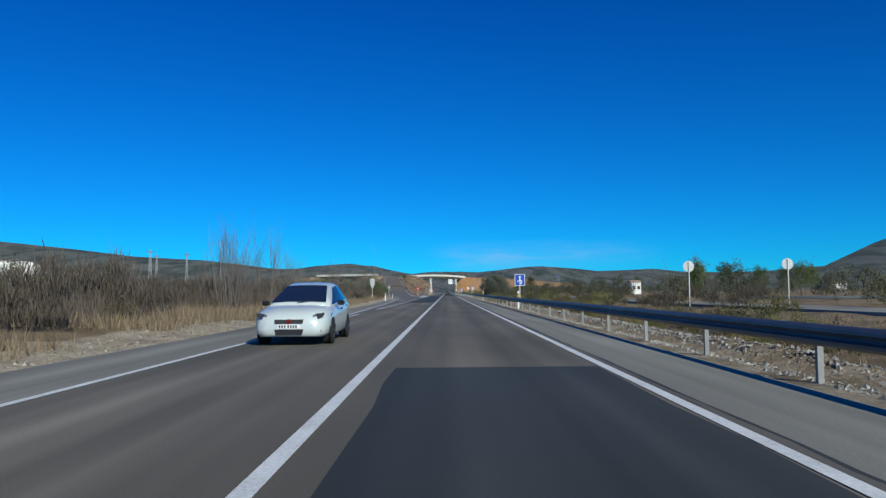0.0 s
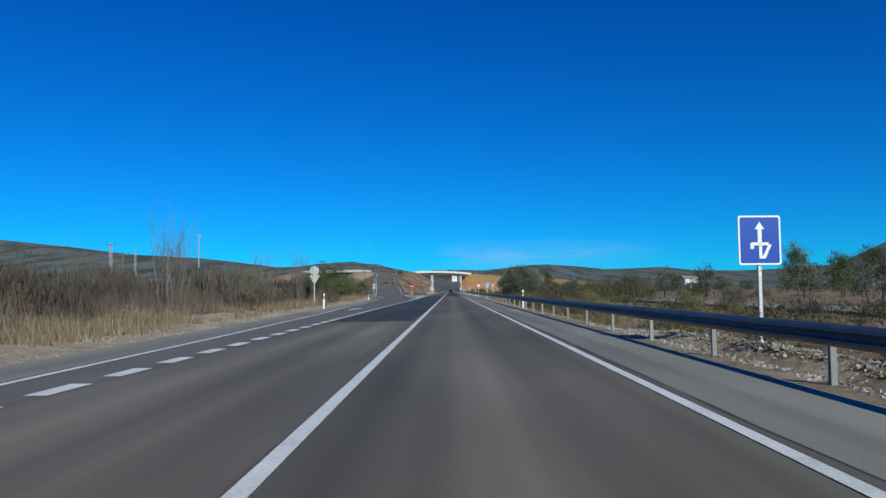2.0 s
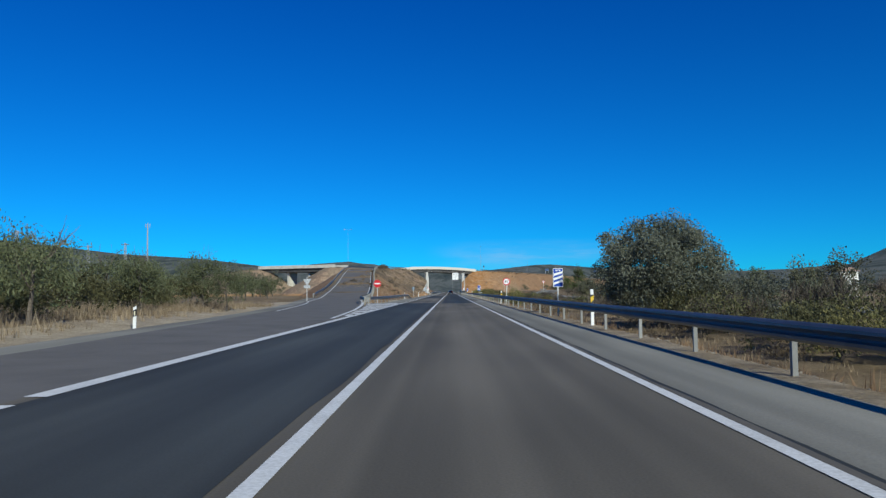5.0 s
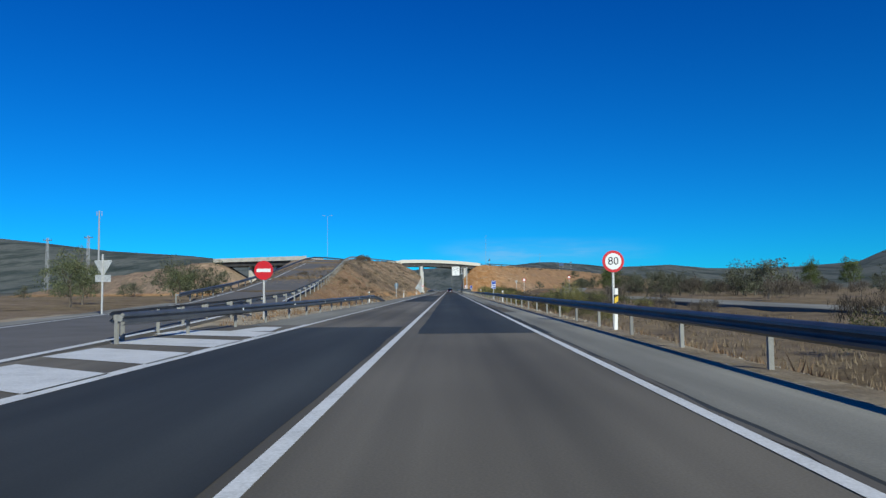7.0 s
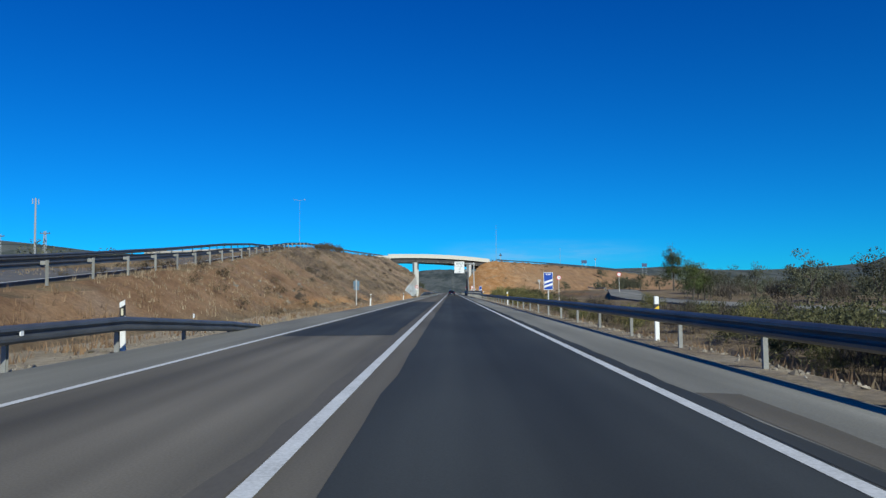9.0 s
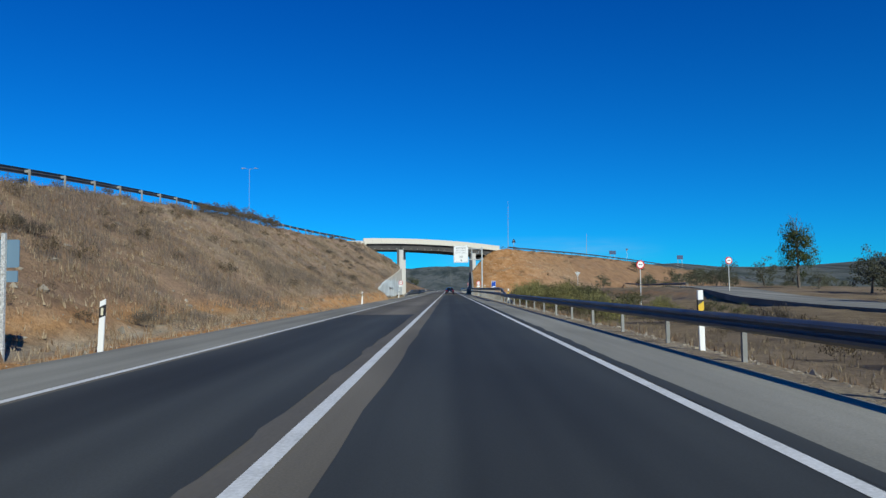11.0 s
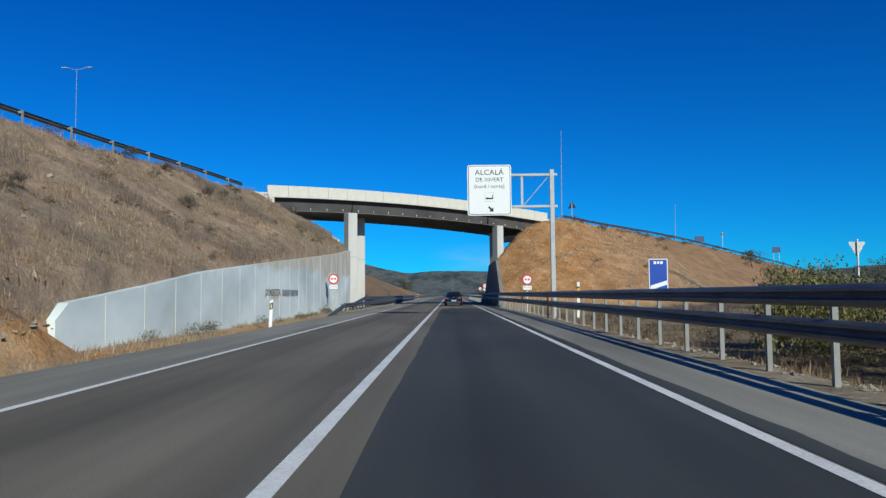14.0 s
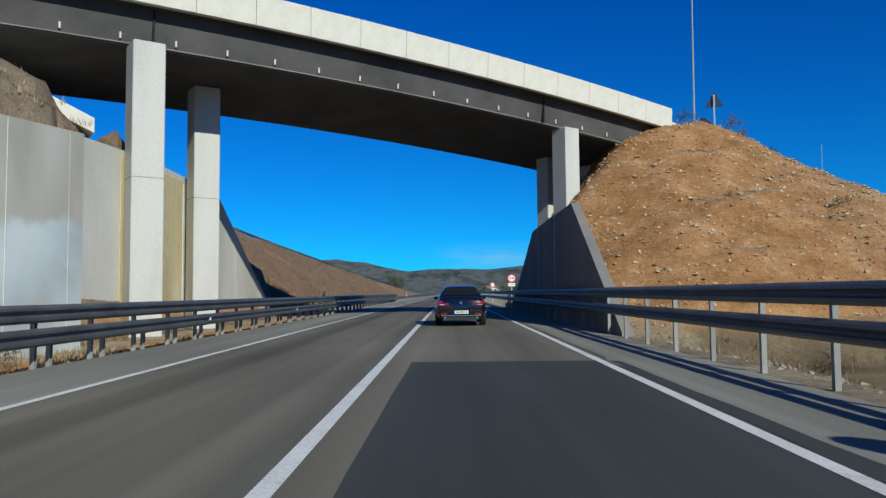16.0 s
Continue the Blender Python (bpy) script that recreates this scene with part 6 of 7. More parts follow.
building(330, 620, 12, 9, 5, "far pale farmhouse on the plain", 1.6, -12)
building(48, 1180, 22, 10, 6, "far pale building in the valley", 2, 4)

# ---- service road ----
rows = []
for y in range(-60, 430, 4):
    x = float(np.interp(y, [-60, 60, 300, 360, 430], [27.5, 26.5, 25.0, 30.0, 44.0]))
    rows.append((x - 2.9, x + 2.9, float(y), float(max(ground_z(x - 2.9, y), ground_z(x, y), ground_z(x + 2.9, y))) + 0.06))
zs = [r[3] for r in rows]
rows = [(a, b, y, float(np.mean(zs[max(0, i - 4):i + 5])) + 0.12) for i, (a, b, y, z) in enumerate(rows)]
strip("service_road", rows, M["shoulder"], "pale narrow service road beyond the bushes", "road", thick=0.6)


# ---- plants ----
def quads_mesh(name, P, U, V, material):
    """One mesh of many small pointed leaves: centres P, half axes U and V."""
    n = len(P)
    co = np.stack([P - U - V * 0.9, P + U * 1.15 - V * 0.2, P - U * 0.35 + V * 1.25], 1).reshape(-1, 3)
    me = bpy.data.meshes.new(name)
    me.vertices.add(n * 3)
    me.vertices.foreach_set("co", co.ravel())
    me.loops.add(n * 3)
    me.loops.foreach_set("vertex_index", np.arange(n * 3, dtype=np.int32))
    me.polygons.add(n)
    me.polygons.foreach_set("loop_start", np.arange(n, dtype=np.int32) * 3)
    me.update(calc_edges=True)
    me.materials.append(material)
    return me


def tris_mesh(name, co, material):
    n = len(co) // 3
    me = bpy.data.meshes.new(name)
    me.vertices.add(n * 3)
    me.vertices.foreach_set("co", co.ravel())
    me.loops.add(n * 3)
    me.loops.foreach_set("vertex_index", np.arange(n * 3, dtype=np.int32))
    me.polygons.add(n)
    me.polygons.foreach_set("loop_start", np.arange(n, dtype=np.int32) * 3)
    me.update(calc_edges=True)
    me.materials.append(material)
    return me


def unit(rng, n):
    v = rng.randn(n, 3)
    return v / np.linalg.norm(v, axis=1, keepdims=True)


def crown_mesh(seed, rx, rz, zc, clumps, per, leaf, material, flat=0.35, hollow=0.55, clump_r=0.28, up=0.0, thin=0.5, lump=0.5):
    """Leaves in clumps over an uneven crown."""
    rng = np.random.RandomState(seed)
    d = unit(rng, clumps)
    d[:, 2] = np.where(d[:, 2] < -flat, -d[:, 2] * 0.6, d[:, 2])
    bump = 1 - lump / 2 + lump * rng.rand(clumps)
    r = (hollow + (1 - hollow) * rng.rand(clumps) ** 0.5) * bump
    C = d * r[:, None] * np.array([rx, rx, rz]) + np.array([0, 0, zc])
    size = clump_r * (0.6 + 0.8 * rng.rand(clumps)) * (rx + rz) / 2
    P = np.repeat(C, per, 0) + unit(rng, clumps * per) * (np.repeat(size, per) * rng.rand(clumps * per) ** 0.4)[:, None] * np.array([1, 1, 0.8])
    N = unit(rng, len(P)) + np.array([0, 0, 0.5 + up])
    A = np.cross(N, unit(rng, len(P)))
    A /= np.linalg.norm(A, axis=1, keepdims=True)
    B = np.cross(N / np.linalg.norm(N, axis=1, keepdims=True), A)
    s = leaf * (0.6 + 0.8 * rng.rand(len(P)))[:, None]
    if up:
        A = A * (1 - up) + np.array([0, 0, up]) * 1.2
    return quads_mesh("crown", P, A * s, B * s * thin, material)


def limbs(bm, rng, p, d, ln, r, depth, fan=0.5, rise=0.25):
    """Tapered forking limbs."""
    segs = 3
    for k in range(segs):
        d = (d + Vector(rng.randn(3)) * 0.09 + Vector((0, 0, rise * 0.1))).normalized()
        q = p + d * ln / segs
        cyl(bm, p, q, r, r * 0.82, 5 if r > 0.03 else 3)
        p, r = q, r * 0.82
        if depth > 0 and k > 0:
            n = 2 if depth > 1 else 3
            for _ in range(n):
                e = (d + Vector(rng.randn(3)) * fan + Vector((0, 0, rise))).normalized()
                limbs(bm, rng, p, e, ln * (0.45 + 0.3 * rng.rand()), r * 0.55, depth - 1, fan, rise)


bark = mat("grey_brown_bark", [(0.09, 0.075, 0.06), (0.15, 0.125, 0.1)], 3, 40, 0.95, 0.4, stretch=(2, 2, 0.4))
twig_mat = mat("dry_grey_twigs", [(0.1, 0.085, 0.076), (0.17, 0.145, 0.128)], 2, 20, 0.95, 0.0, rand=0.25)
L_OLIVE = leaf_mat("olive_leaves", (0.13, 0.14, 0.1), (0.2, 0.21, 0.155), 0.35)
L_SHRUB = leaf_mat("olive_green_shrub_leaves", (0.07, 0.074, 0.034), (0.15, 0.142, 0.068), 0.3)
L_THICKET = leaf_mat("grey_brown_thicket_twigs", (0.07, 0.06, 0.048), (0.15, 0.124, 0.096), 0.2, 0.9)
L_GREEN = leaf_mat("green_shrub_leaves", (0.105, 0.125, 0.06), (0.19, 0.205, 0.11), 0.35)
L_PINE = leaf_mat("pine_needles", (0.05, 0.075, 0.024), (0.13, 0.155, 0.055), 0.15)
L_YEL = leaf_mat("yellow_green_leaves", (0.115, 0.118, 0.045), (0.27, 0.24, 0.095), 0.32)
L_DRY = leaf_mat("dry_brown_leaves", (0.07, 0.055, 0.035), (0.17, 0.125, 0.075))
L_DARK = leaf_mat("dark_scrub_leaves", (0.085, 0.092, 0.055), (0.13, 0.13, 0.085))
L_GRASS = leaf_mat("dry_grass_blades", (0.19, 0.14, 0.088), (0.4, 0.315, 0.21), 0.3, 0.8)
L_WEED = leaf_mat("grey_dead_stalks", (0.105, 0.084, 0.07), (0.215, 0.17, 0.136), 0.2, 0.9)
L_GRASS2 = leaf_mat("brown_weed_stalks", (0.14, 0.09, 0.056), (0.28, 0.185, 0.11), 0.2, 0.9)


def plant(name, label, category, group, crown, seed, trunk=None):
    th = thing(name, pose(0, 0, 0), label, category, group)
    if trunk:
        h, r, spread, depth = trunk
        rng = np.random.RandomState(seed)
        bm = bmesh.new()
        limbs(bm, rng, Vector((0, 0, -0.2)), Vector((0, 0, 1)), h, r, depth, spread, 0.3)
        part("trunk", bm, bark, th)
    ob = new("crown", crown)
    ob.parent = th
    return th


PROTO = {
    "olive": [plant("olive_tree", "broad grey-green olive tree with a dense rounded crown", "tree", "olive trees", crown_mesh(11 + k, 3.1, 2.3, 2.6, 90, 50, 0.1, L_OLIVE, 0.85, 0.3, 0.24), 31 + k, (2.2, 0.22, 0.7, 2)) for k in range(2)],
    "big_olive": [plant("olive_tree", "large broad grey-green olive tree with a dense rounded crown", "tree", "olive trees", crown_mesh(15, 3.0, 2.2, 2.85, 330, 190, 0.06, L_OLIVE, 0.85, 0.35, 0.22, 0.0, 0.45, 0.22), 35, (2.2, 0.22, 0.7, 2))],
    "green": [plant("roadside_tree", "leafy green roadside tree with an uneven crown", "tree", "leafy trees", crown_mesh(21 + k, 1.9, 1.75, 2.15, 105, 52, 0.08, L_GREEN, 0.75, 0.3, 0.28, 0.3, 0.35), 41 + k, (2.4, 0.12, 0.6, 2)) for k in range(3)],
    "pine": [plant("pine_tree", "dark green pine with a ragged crown", "tree", "pine trees", crown_mesh(51 + k, 1.75, 3.0, 3.9, 95, 90, 0.085, L_PINE, 0.75, 0.3, 0.26, 0.25), 61 + k, (3.9, 0.18, 0.6, 2)) for k in range(2)],
    "shrub": [plant("shrub", "dense green shrub on dry ground", "shrub", "green shrubs", crown_mesh(71 + k, 1.2, 0.9, 0.72, 42, 34, 0.058, L_SHRUB, 0.4, 0.3, 0.34, 0.25), 71) for k in range(3)],
    "yellow": [plant("shrub", "yellow-green oleander-like shrub beside the road", "shrub", "yellow-green shrubs", crown_mesh(81 + k, 1.1, 1.0, 0.85, 52, 50, 0.049, L_YEL, 0.4, 0.3, 0.34, 0.45), 81) for k in range(2)],
    "dry": [plant("dry_bush", "dry brown bush with few leaves", "shrub", "dry bushes", crown_mesh(91 + k, 0.75, 0.6, 0.42, 24, 26, 0.045, L_DRY, 0.25, 0.4, 0.36, 0.4), 91, (0.7, 0.02, 0.9, 1)) for k in range(3)],
    "thicket": [plant("thicket_bush", "grey-brown leafless thicket of fine upright twigs", "shrub", "brown thickets", crown_mesh(121 + k, 1.7, 1.15, 1.0, 44, 38, 0.225, L_THICKET, 0.5, 0.2, 0.36, 0.6, 0.07), 121 + k, (1.1, 0.03, 0.7, 1)) for k in range(3)],
    "scrub": [plant("scrub_tree", "dark low scrub tree with a thin crown", "tree", "dark scrub trees", crown_mesh(101 + k, 2.2, 1.75, 1.9, 58, 38, 0.089, L_DARK, 0.85, 0.25, 0.28), 101 + k, (2.2, 0.14, 0.8, 1)) for k in range(3)],
}


def bare_tree(seed, h, stems, name, label, thick=0.032):
    th = thing(name, pose(0, 0, 0), label, "tree", "bare trees")
    rng = np.random.RandomState(seed)
    for s in range(stems):
        bm = bmesh.new()
        a = rng.rand() * 6.28
        base = Vector((math.cos(a), math.sin(a), 0)) * (0.1 + 0.5 * rng.rand())
        d = Vector((math.cos(a) * 0.12, math.sin(a) * 0.12, 1)).normalized()
        limbs(bm, rng, base - Vector((0, 0, 0.2)), d, h * (0.6 + 0.6 * rng.rand()), thick, 2, 0.36, 0.6)
        part("stem", bm, twig_mat, th)
    return th


PROTO["bare_tall"] = [bare_tree(300 + k, 2.5, 11, "bare_tree", "tall leafless grey tree with several upright stems", 0.034) for k in range(2)]
PROTO["bare"] = [bare_tree(200 + k, 2.1, 5, "bare_tree", "leafless grey thicket tree with thin upright stems") for k in range(4)]
used_proto = {}


def put(kind, x, y, s=1.0, sz=1.0, dz=0.0):
    k = random.randrange(len(PROTO[kind]))
    ob = PROTO[kind][k]
    z = float(ground_z(x, y)) - 0.05 + dz
    m = pose(x, y, z, 0, 0, random.uniform(0, 360)) @ Matrix.Diagonal((s, s, s * sz, 1))
    if not used_proto.get((kind, k)):
        used_proto[(kind, k)] = True
        ob.matrix_basis = m
        return ob
    c = copy_thing(ob, pose(x, y, z, 0, 0, random.uniform(0, 360)))
    c.matrix_basis = m
    return c


def scatter(kind, n, xr, yr, s0, s1, seed, keep=None):
    rng = random.Random(seed)
    for _ in range(n):
        x, y = rng.uniform(*xr), rng.uniform(*yr)
        if keep is None or keep(x, y):
            put(kind, x, y, rng.uniform(s0, s1), rng.uniform(0.85, 1.15))


random.seed(12)
# one of each kind first, in its true place
put("big_olive", 12.6, 174, 1.1, 1.06)
put("olive", 15.6, 170.5, 0.62)
for x, y, s in ((-15.5, 156, 1.15), (-13.6, 160, 0.8), (-17.5, 163, 0.95), (-20, 170, 0.9), (-16, 175, 0.75), (-14.5, 186, 0.75), (-17.5, 190, 0.95), (-20.5, 186, 0.9), (-23, 178, 1.0), (-26, 192, 1.0), (-22, 200, 0.9), (-27, 206, 0.8), (-24, 150, 1.0), (-29, 160, 1.0), (-31, 250, 1.1), (-36, 262, 1.0), (-40, 300, 1.2)):
    put("green", x, y, s * 1.12, 1.0)
for x, y, s in ((69, 198, 1.5), (82, 190, 1.1), (96, 205, 1.2), (34.6, 342.6, 0.82), (37, 345, 0.55), (45.8, 388, 1.25), (62, 160, 1.1), (52, 150, 0.9), (120, 240, 1.4), (105, 150, 1.2), (58, 118, 0.9), (71, 330, 1.0), (95, 360, 1.2)):
    put("pine", x, y, s)
scatter("shrub", 30, (-21, -13.2), (142, 192), 1.0, 1.6, 52, lambda x, y: x < float(np.interp(y, [140, 192], [-13.2, -17])))
scatter("shrub", 20, (-30, -12.5), (135, 205), 0.7, 1.3, 1, lambda x, y: x < float(np.interp(y, [135, 205], [-12, -19])))
for x, y, k in ((-11.7, 43.5, 1.2), (-12.3, 45, 1.0), (-11.4, 62, 0.95), (-12.6, 64, 1.0), (-12.4, 90, 1.2), (-13.2, 92, 1.0), (-12.0, 121, 1.25), (-13, 119, 1.0)):
    put("bare", x, y, k)
for x, y, k in ((-11.6, 43.5, 1.0), (-12.4, 47.5, 0.9), (-11.2, 50.5, 1.05), (-12.8, 66, 0.9), (-11.3, 104, 0.8), (-12.6, 91, 0.95), (-12.2, 122, 0.9)):
    put("bare_tall", x, y, k, 1.05)
for k in range(22):
    y = 357 + 1.5 * k
    put("thicket" if k % 3 == 1 else "dry", float(np.interp(y, [r[0] for r in RAMP], [r[1] for r in RAMP])) + random.uniform(0.8, 1.8), y, random.uniform(0.45, 0.6) if k % 3 == 1 else random.uniform(0.8, 1.4))
for x, y, k in ((-60, 350, 2.3), (-57.5, 353, 2.0), (-54.5, 350, 1.7), (-51, 351, 1.9)):
    put("scrub", x, y, k)
scatter("bare", 46, (-22, -10.8), (30, 122), 0.45, 0.85, 2)
scatter("bare", 10, (-40, -24), (20, 130), 0.8, 1.2, 22)
scatter("dry", 46, (-22, -8.3), (5, 128), 0.6, 1.5, 3)
scatter("scrub", 26, (-75, -26), (40, 220), 0.7, 1.2, 4)
scatter("green", 12, (-70, -30), (60, 230), 0.7, 1.1, 5)
scatter("shrub", 34, (9.2, 19), (20, 168), 0.5, 1.05, 6)
scatter("yellow", 34, (8.6, 18), (30, 170), 0.5, 1.0, 7)
scatter("dry", 40, (7.6, 19), (0, 200), 0.6, 1.3, 8)
scatter("scrub", 40, (36, 125), (70, 330), 0.8, 1.5, 9)
scatter("bare", 14, (32, 70), (90, 220), 0.9, 1.4, 10)
scatter("yellow", 22, (9, 17), (228, 300), 0.45, 0.85, 11)
scatter("shrub", 18, (9.5, 19), (205, 310), 0.4, 0.8, 12)
put("yellow", 11.2, 248.4, 1.0, 1.45)
put("yellow", 12.1, 249.8, 0.8, 1.4)
scatter("yellow", 26, (9.4, 15), (362, 408), 1.0, 1.5, 13)
scatter("yellow", 16, (9.2, 15), (330, 366), 0.5, 0.9, 50)
scatter("shrub", 14, (12, 19), (364, 400), 1.0, 1.5, 51)
scatter("shrub", 18, (9.5, 18), (325, 410), 0.5, 1.0, 14)
scatter("dry", 60, (7.4, 16), (200, 440), 0.5, 1.2, 15)
put("scrub", 55.5, 505.5, 1.0, 1.0)
for k in range(26):
    u = k / 25 * 4.99
    (xa, ya), (xb, yb) = RIM[int(u)][:2], RIM[int(u) + 1][:2]
    put("dry", xa + (xb - xa) * (u % 1) + random.uniform(0.3, 1.6), ya + (yb - ya) * (u % 1) - random.uniform(0.3, 1.4), random.uniform(0.5, 0.95))
scatter("scrub", 30, (32, 110), (360, 640), 0.6, 1.3, 16, lambda x, y: float(ground_z(x, y)) < 2.5)
scatter("olive", 30, (40, 200), (90, 420), 0.6, 0.9, 17, lambda x, y: float(ground_z(x, y)) < 2.5)
scatter("scrub", 30, (-140, -45), (220, 520), 0.8, 1.4, 18, lambda x, y: float(ground_z(x, y)) < 2.5)
scatter("dry", 150, (-20, -8.4), (268, 440), 0.3, 0.75, 19)
scatter("thicket", 26, (-20, -8.5), (262, 432), 0.18, 0.36, 29)
scatter("thicket", 46, (-21, -10.6), (-4, 124), 0.7, 1.25, 31)
scatter("thicket", 20, (-40, -20), (60, 150), 0.9, 1.4, 32)
scatter("shrub", 26, (17, 36), (40, 215), 0.9, 1.6, 43, lambda x, y: abs(x - 26.5) > 3.8)
scatter("thicket", 34, (17, 34), (40, 215), 0.6, 1.0, 33, lambda x, y: abs(x - 26.5) > 3.8)
scatter("shrub", 40, (10.5, 21), (135, 208), 0.8, 1.35, 34)
scatter("thicket", 12, (11.5, 21), (135, 210), 0.7, 1.0, 49)
scatter("scrub", 12, (14, 23), (146, 205), 0.55, 0.8, 35)
scatter("scrub", 16, (36, 78), (365, 455), 0.6, 1.0, 36, lambda x, y: float(ground_z(x, y)) < 3.5)
scatter("thicket", 30, (32, 70), (215, 380), 0.9, 1.4, 37)
scatter("thicket", 16, (11, 20), (215, 330), 0.4, 0.75, 38)
scatter("thicket", 10, (10.2, 19), (254, 292), 0.45, 0.65, 44)
scatter("shrub", 14, (10.6, 15.5), (255, 268), 0.85, 1.1, 53)
scatter("scrub", 9, (12, 20), (256, 294), 0.3, 0.42, 45)
scatter("shrub", 22, (10, 19), (252, 292), 0.55, 0.85, 46)
scatter("scrub", 20, (31, 62), (285, 372), 0.8, 1.25, 47)
scatter("yellow", 10, (10.5, 14.5), (22, 48), 0.45, 0.75, 48)
scatter("dry", 18, (8.5, 34), (448, 490), 0.3, 0.8, 20)
scatter("scrub", 24, (-60, 60), (640, 900), 0.8, 1.6, 23, lambda x, y: abs(x) > 12)
scatter("green", 16, (-45, 45), (600, 820), 0.9, 1.6, 24, lambda x, y: abs(x) > 13)
scatter("dry", 16, (-7.6, -6.7), (392, 440), 0.3, 0.6, 25)


def blades(name, n, xr, yr, h0, h1, material, label, seed, keep, per=6, width=0.018, spread=0.14, patchy=None):
    """Countless dry blades in tufts."""
    rng = np.random.RandomState(seed)
    X, Y = rng.uniform(*xr, n), rng.uniform(*yr, n)
    k = keep(X, Y)
    k &= fbm(X, Y, 3.0, 2, seed) > -0.12
    if patchy:
        k &= fbm(X, Y, patchy, 3, seed + 3) > 0.04
    X, Y = X[k], Y[k]
    Z = ground_z(X, Y) - 0.03
    B = np.repeat(np.stack([X, Y, Z], -1), per, 0)
    m = len(B)
    B[:, :2] += rng.randn(m, 2) * spread * 0.5
    h = rng.uniform(h0, h1, m) * np.repeat(0.6 + 0.8 * rng.rand(len(X)), per)
    a = rng.rand(m) * 6.283
    side = np.stack([np.cos(a), np.sin(a), 0 * a], -1) * (width * (0.6 + 0.8 * rng.rand(m)))[:, None]
    tip = B + np.stack([rng.randn(m) * 0.22 * h, rng.randn(m) * 0.22 * h, h], -1)
    co = np.stack([B - side, B + side, tip], 1).reshape(-1, 3)
    return tagged(new(name, tris_mesh(name, co, material)), label, "grass", kind="stuff")


def left_verge(X, Y):
    e = np.where(Y < 25, -6.0, np.minimum(-6.0, lerp_table(RAMP, Y, 2) - 1.3))
    return (X < e - 1.3 - 0.8 * np.random.RandomState(5).rand(len(X)))


blades("dry_grass", 26000, (-17, -7), (-6, 135), 0.15, 0.5, L_GRASS, "tall dry straw-coloured grass along the verge", 1, left_verge)
blades("dry_weeds", 22000, (-30, -10.5), (-6, 150), 0.4, 1.45, L_WEED, "grey-brown dead weed stalks behind the verge", 2, lambda X, Y: left_verge(X + 2.2, Y), 6, 0.013, 0.5)
blades("dry_grass", 8000, (-26, -8), (130, 215), 0.2, 0.55, L_GRASS, "dry straw-coloured grass under the shrubs", 3, left_verge)
blades("dry_grass", 15000, (-22, -6.6), (214, 445), 0.1, 0.3, L_GRASS2, "short brown dry grass on the embankment", 4, lambda X, Y: (X > -21 + 0 * Y) & (X < -6.9) & ~((X > -8.2) & (Y > 390)) & ((Y > 275) | (X > lerp_table(RAMP, Y, 1) + 0.9)))
blades("dry_weeds", 26000, (-21, -8), (318, 440), 0.2, 0.5, L_WEED, "grey-brown dead weeds on the embankment", 19, lambda X, Y: (X > -20.5) & ~((X > -8.4) & (Y > 389)), 7, 0.009, 0.45, 6.0)
blades("dry_grass", 14000, (-20.5, -7.5), (305, 442), 0.15, 0.42, L_GRASS, "pale straw patches on the embankment", 29, lambda X, Y: ~((X > -8.4) & (Y > 389)), 7, 0.009, 0.4, 4.0)
blades("dry_grass", 9000, (-20, -6.4), (268, 445), 0.08, 0.26, L_GRASS, "straw tufts on the embankment", 9, lambda X, Y: (X > -20) & ~((X > -8.3) & (Y > 391)) & (Y > 265))
blades("dry_grass", 9000, (6.6, 24), (-5, 215), 0.08, 0.26, L_GRASS, "low dry grass behind the guardrail", 5, lambda X, Y: (X > 7.2) & (X < 22) & ((Y > 84) | (X > 10.2)))
blades("dry_grass", 9000, (6.6, 22), (205, 445), 0.08, 0.26, L_GRASS, "low dry grass behind the guardrail", 6, lambda X, Y: (X > 6.9) & (X < 19.5))
blades("dry_weeds", 5000, (6.7, 9.8), (-5, 445), 0.1, 0.3, L_GRASS2, "brown weeds at the foot of the guardrail", 7, lambda X, Y: (X > 6.8) & (Y > 82))
blades("dry_grass", 2500, (-7.9, -6.0), (388, 446), 0.06, 0.22, L_GRASS, "dry grass along the foot of the wall", 8, lambda X, Y: X < -6.1)

blades("dry_weeds", 15000, (-21, -7.2), (467, 560), 0.15, 0.5, L_WEED, "grey-brown dead weeds on the bank beyond the overpass", 51, lambda X, Y: ground_z(X, Y) > 0.1, 7, 0.01, 0.5)
blades("dry_grass", 9000, (-21, -7.2), (467, 560), 0.15, 0.4, L_GRASS2, "short brown dry grass on the bank beyond the overpass", 52, lambda X, Y: ground_z(X, Y) > 0.1, 7, 0.012, 0.4)
blades("dry_weeds", 12000, (13, 30), (424, 468), 0.12, 0.45, L_WEED, "grey-brown weeds on the flank of the cut bank", 53, lambda X, Y: (X - 13) * 1.4 > (Y - 424) * 0.55, 7, 0.009, 0.45, 5.0)


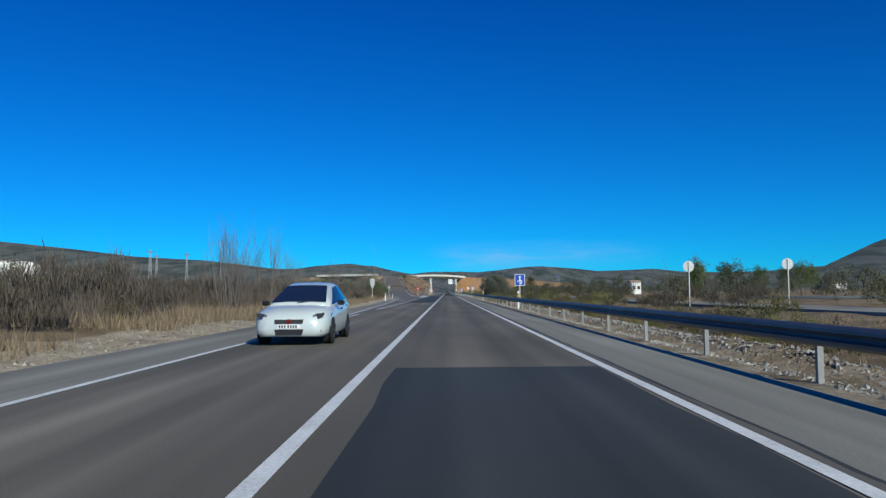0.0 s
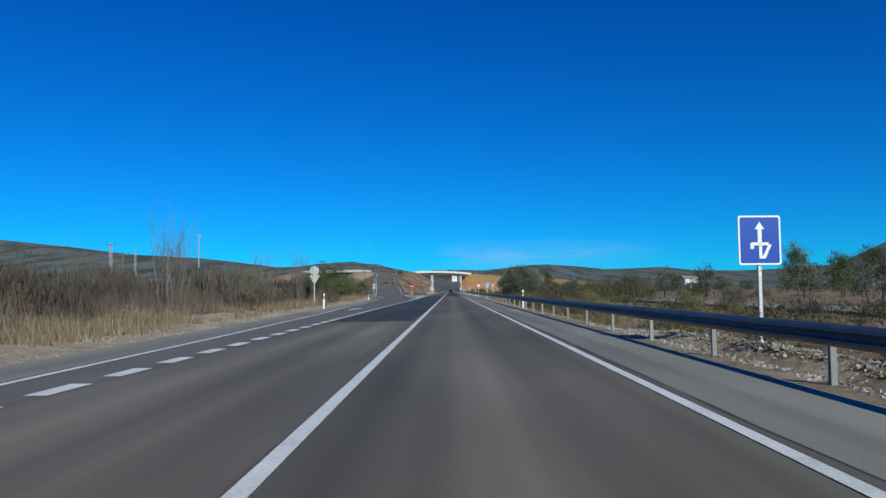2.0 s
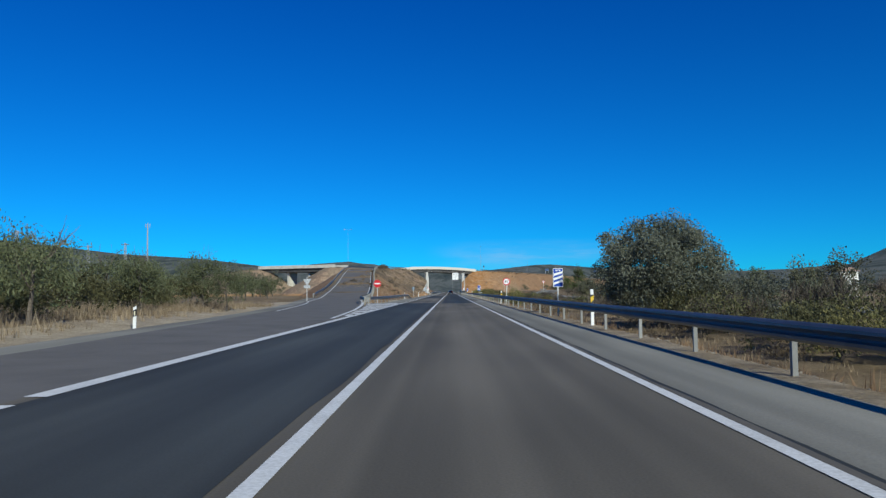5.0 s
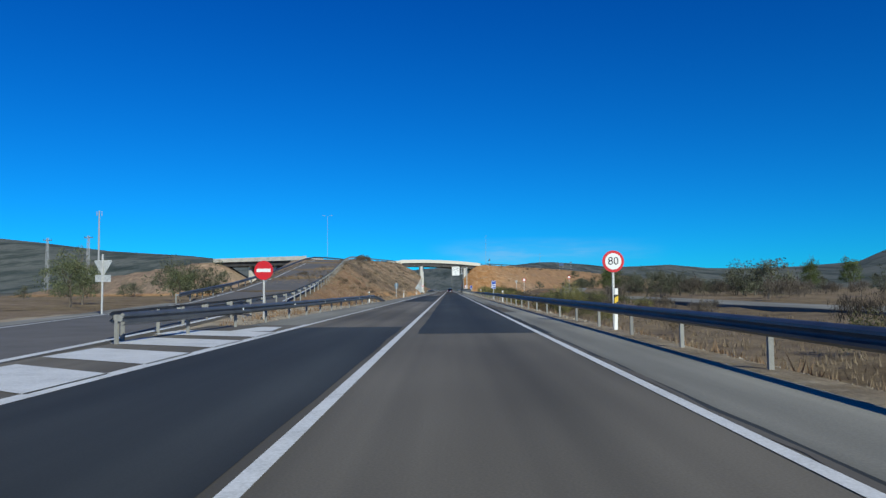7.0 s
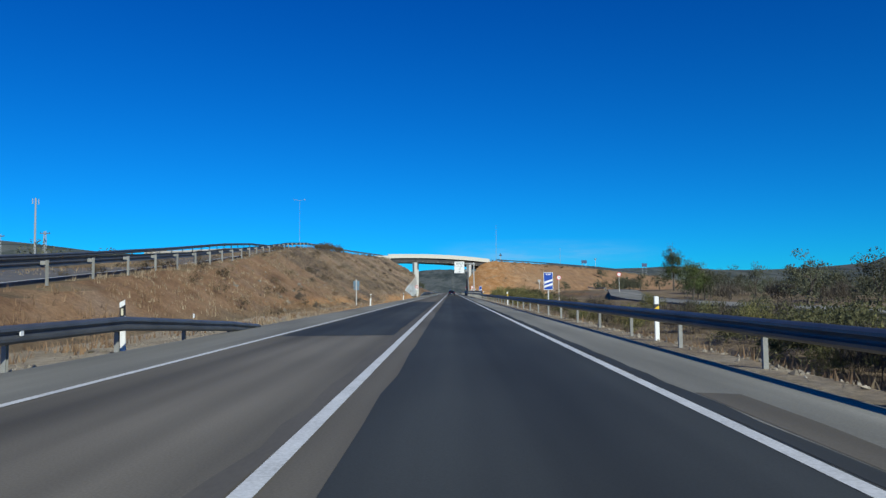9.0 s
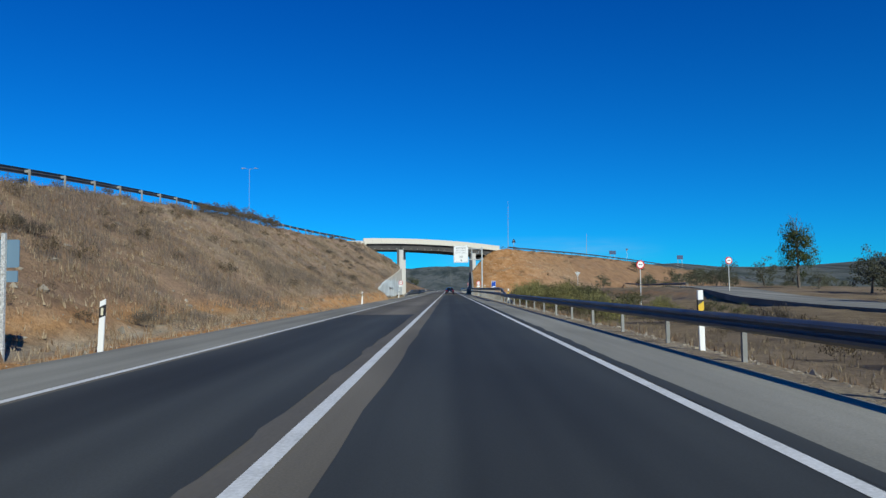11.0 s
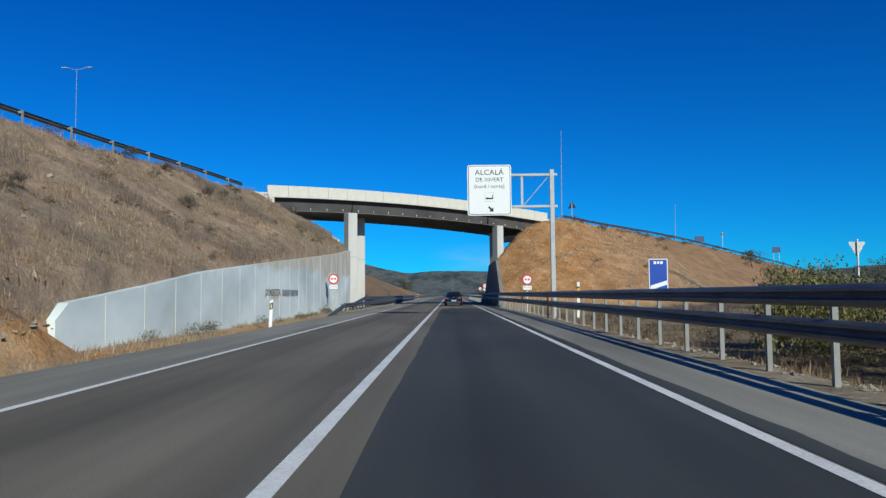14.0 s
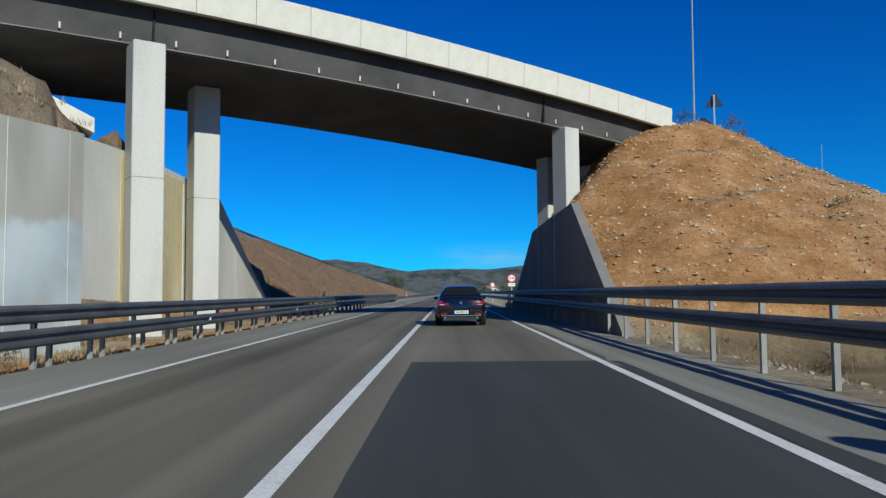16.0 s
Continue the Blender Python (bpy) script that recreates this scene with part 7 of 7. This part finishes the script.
def stones(name, n, xr, yr, s0, s1, material, label, seed, keep=None):
    """Loose angular stones, joined."""
    rng = np.random.RandomState(seed)
    X, Y = rng.uniform(*xr, n), rng.uniform(*yr, n)
    if keep is not None:
        k = keep(X, Y)
        X, Y = X[k], Y[k]
    Z = ground_z(X, Y)
    base = np.array([(1, 0, 0), (-1, 0, 0), (0, 1, 0), (0, -1, 0), (0, 0, 1), (0, 0, -1)], float)
    tri = np.array([(0, 2, 4), (2, 1, 4), (1, 3, 4), (3, 0, 4), (2, 0, 5), (1, 2, 5), (3, 1, 5), (0, 3, 5)])
    m = len(X)
    s = s0 + (s1 - s0) * rng.rand(m) ** 3
    V = base[None] * (0.6 + 0.8 * rng.rand(m, 6, 1)) * s[:, None, None] * np.array([1, 1, 0.7])
    V += rng.randn(m, 6, 3) * 0.2 * s[:, None, None]
    a = rng.rand(m) * 6.28
    c, sn = np.cos(a)[:, None], np.sin(a)[:, None]
    V = np.stack([V[..., 0] * c - V[..., 1] * sn, V[..., 0] * sn + V[..., 1] * c, V[..., 2]], -1)
    V += np.stack([X, Y, Z], -1)[:, None]
    co = V[:, tri].reshape(-1, 3)
    return tagged(new(name, tris_mesh(name, co, material)), label, "stones", kind="stuff")


M["gravel"] = leaf_mat("pale_gravel", (0.17, 0.145, 0.115), (0.4, 0.35, 0.28), 0.0, 0.95)
M["rubble"] = leaf_mat("orange_rubble", (0.3, 0.175, 0.085), (0.58, 0.46, 0.31), 0.0, 0.95)
stones("gravel", 11000, (6.75, 9.8), (-5, 215), 0.015, 0.06, M["gravel"], "pale loose gravel beside the guardrail", 1)
M["grey_rubble"] = leaf_mat("grey_rubble", (0.15, 0.14, 0.128), (0.5, 0.47, 0.42), 0.0, 0.95)
stones("rubble", 24000, (6.42, 9.8), (2, 84), 0.02, 0.07, M["grey_rubble"], "grey stone rubble heaped behind the guardrail", 7)
stones("gravel", 9000, (6.5, 9.0), (215, 452), 0.02, 0.09, M["gravel"], "loose gravel beside the guardrail", 2)
stones("gravel", 3500, (-8.6, -6.0), (-5, 130), 0.02, 0.08, M["gravel"], "pale stones along the sandy verge", 3)
stones("gravel", 1500, (-7.4, -5.9), (212, 390), 0.02, 0.09, M["gravel"], "pale stones along the verge", 4)
stones("rubble", 26000, (6.7, 32), (440, 490), 0.02, 0.12, M["rubble"], "orange rock rubble on the cut bank", 5, lambda X, Y: ground_z(X, Y) > 0.1)
stones("rubble", 1200, (-19, -7), (285, 445), 0.03, 0.2, M["gravel"], "scattered pale stones on the dry bank", 6)
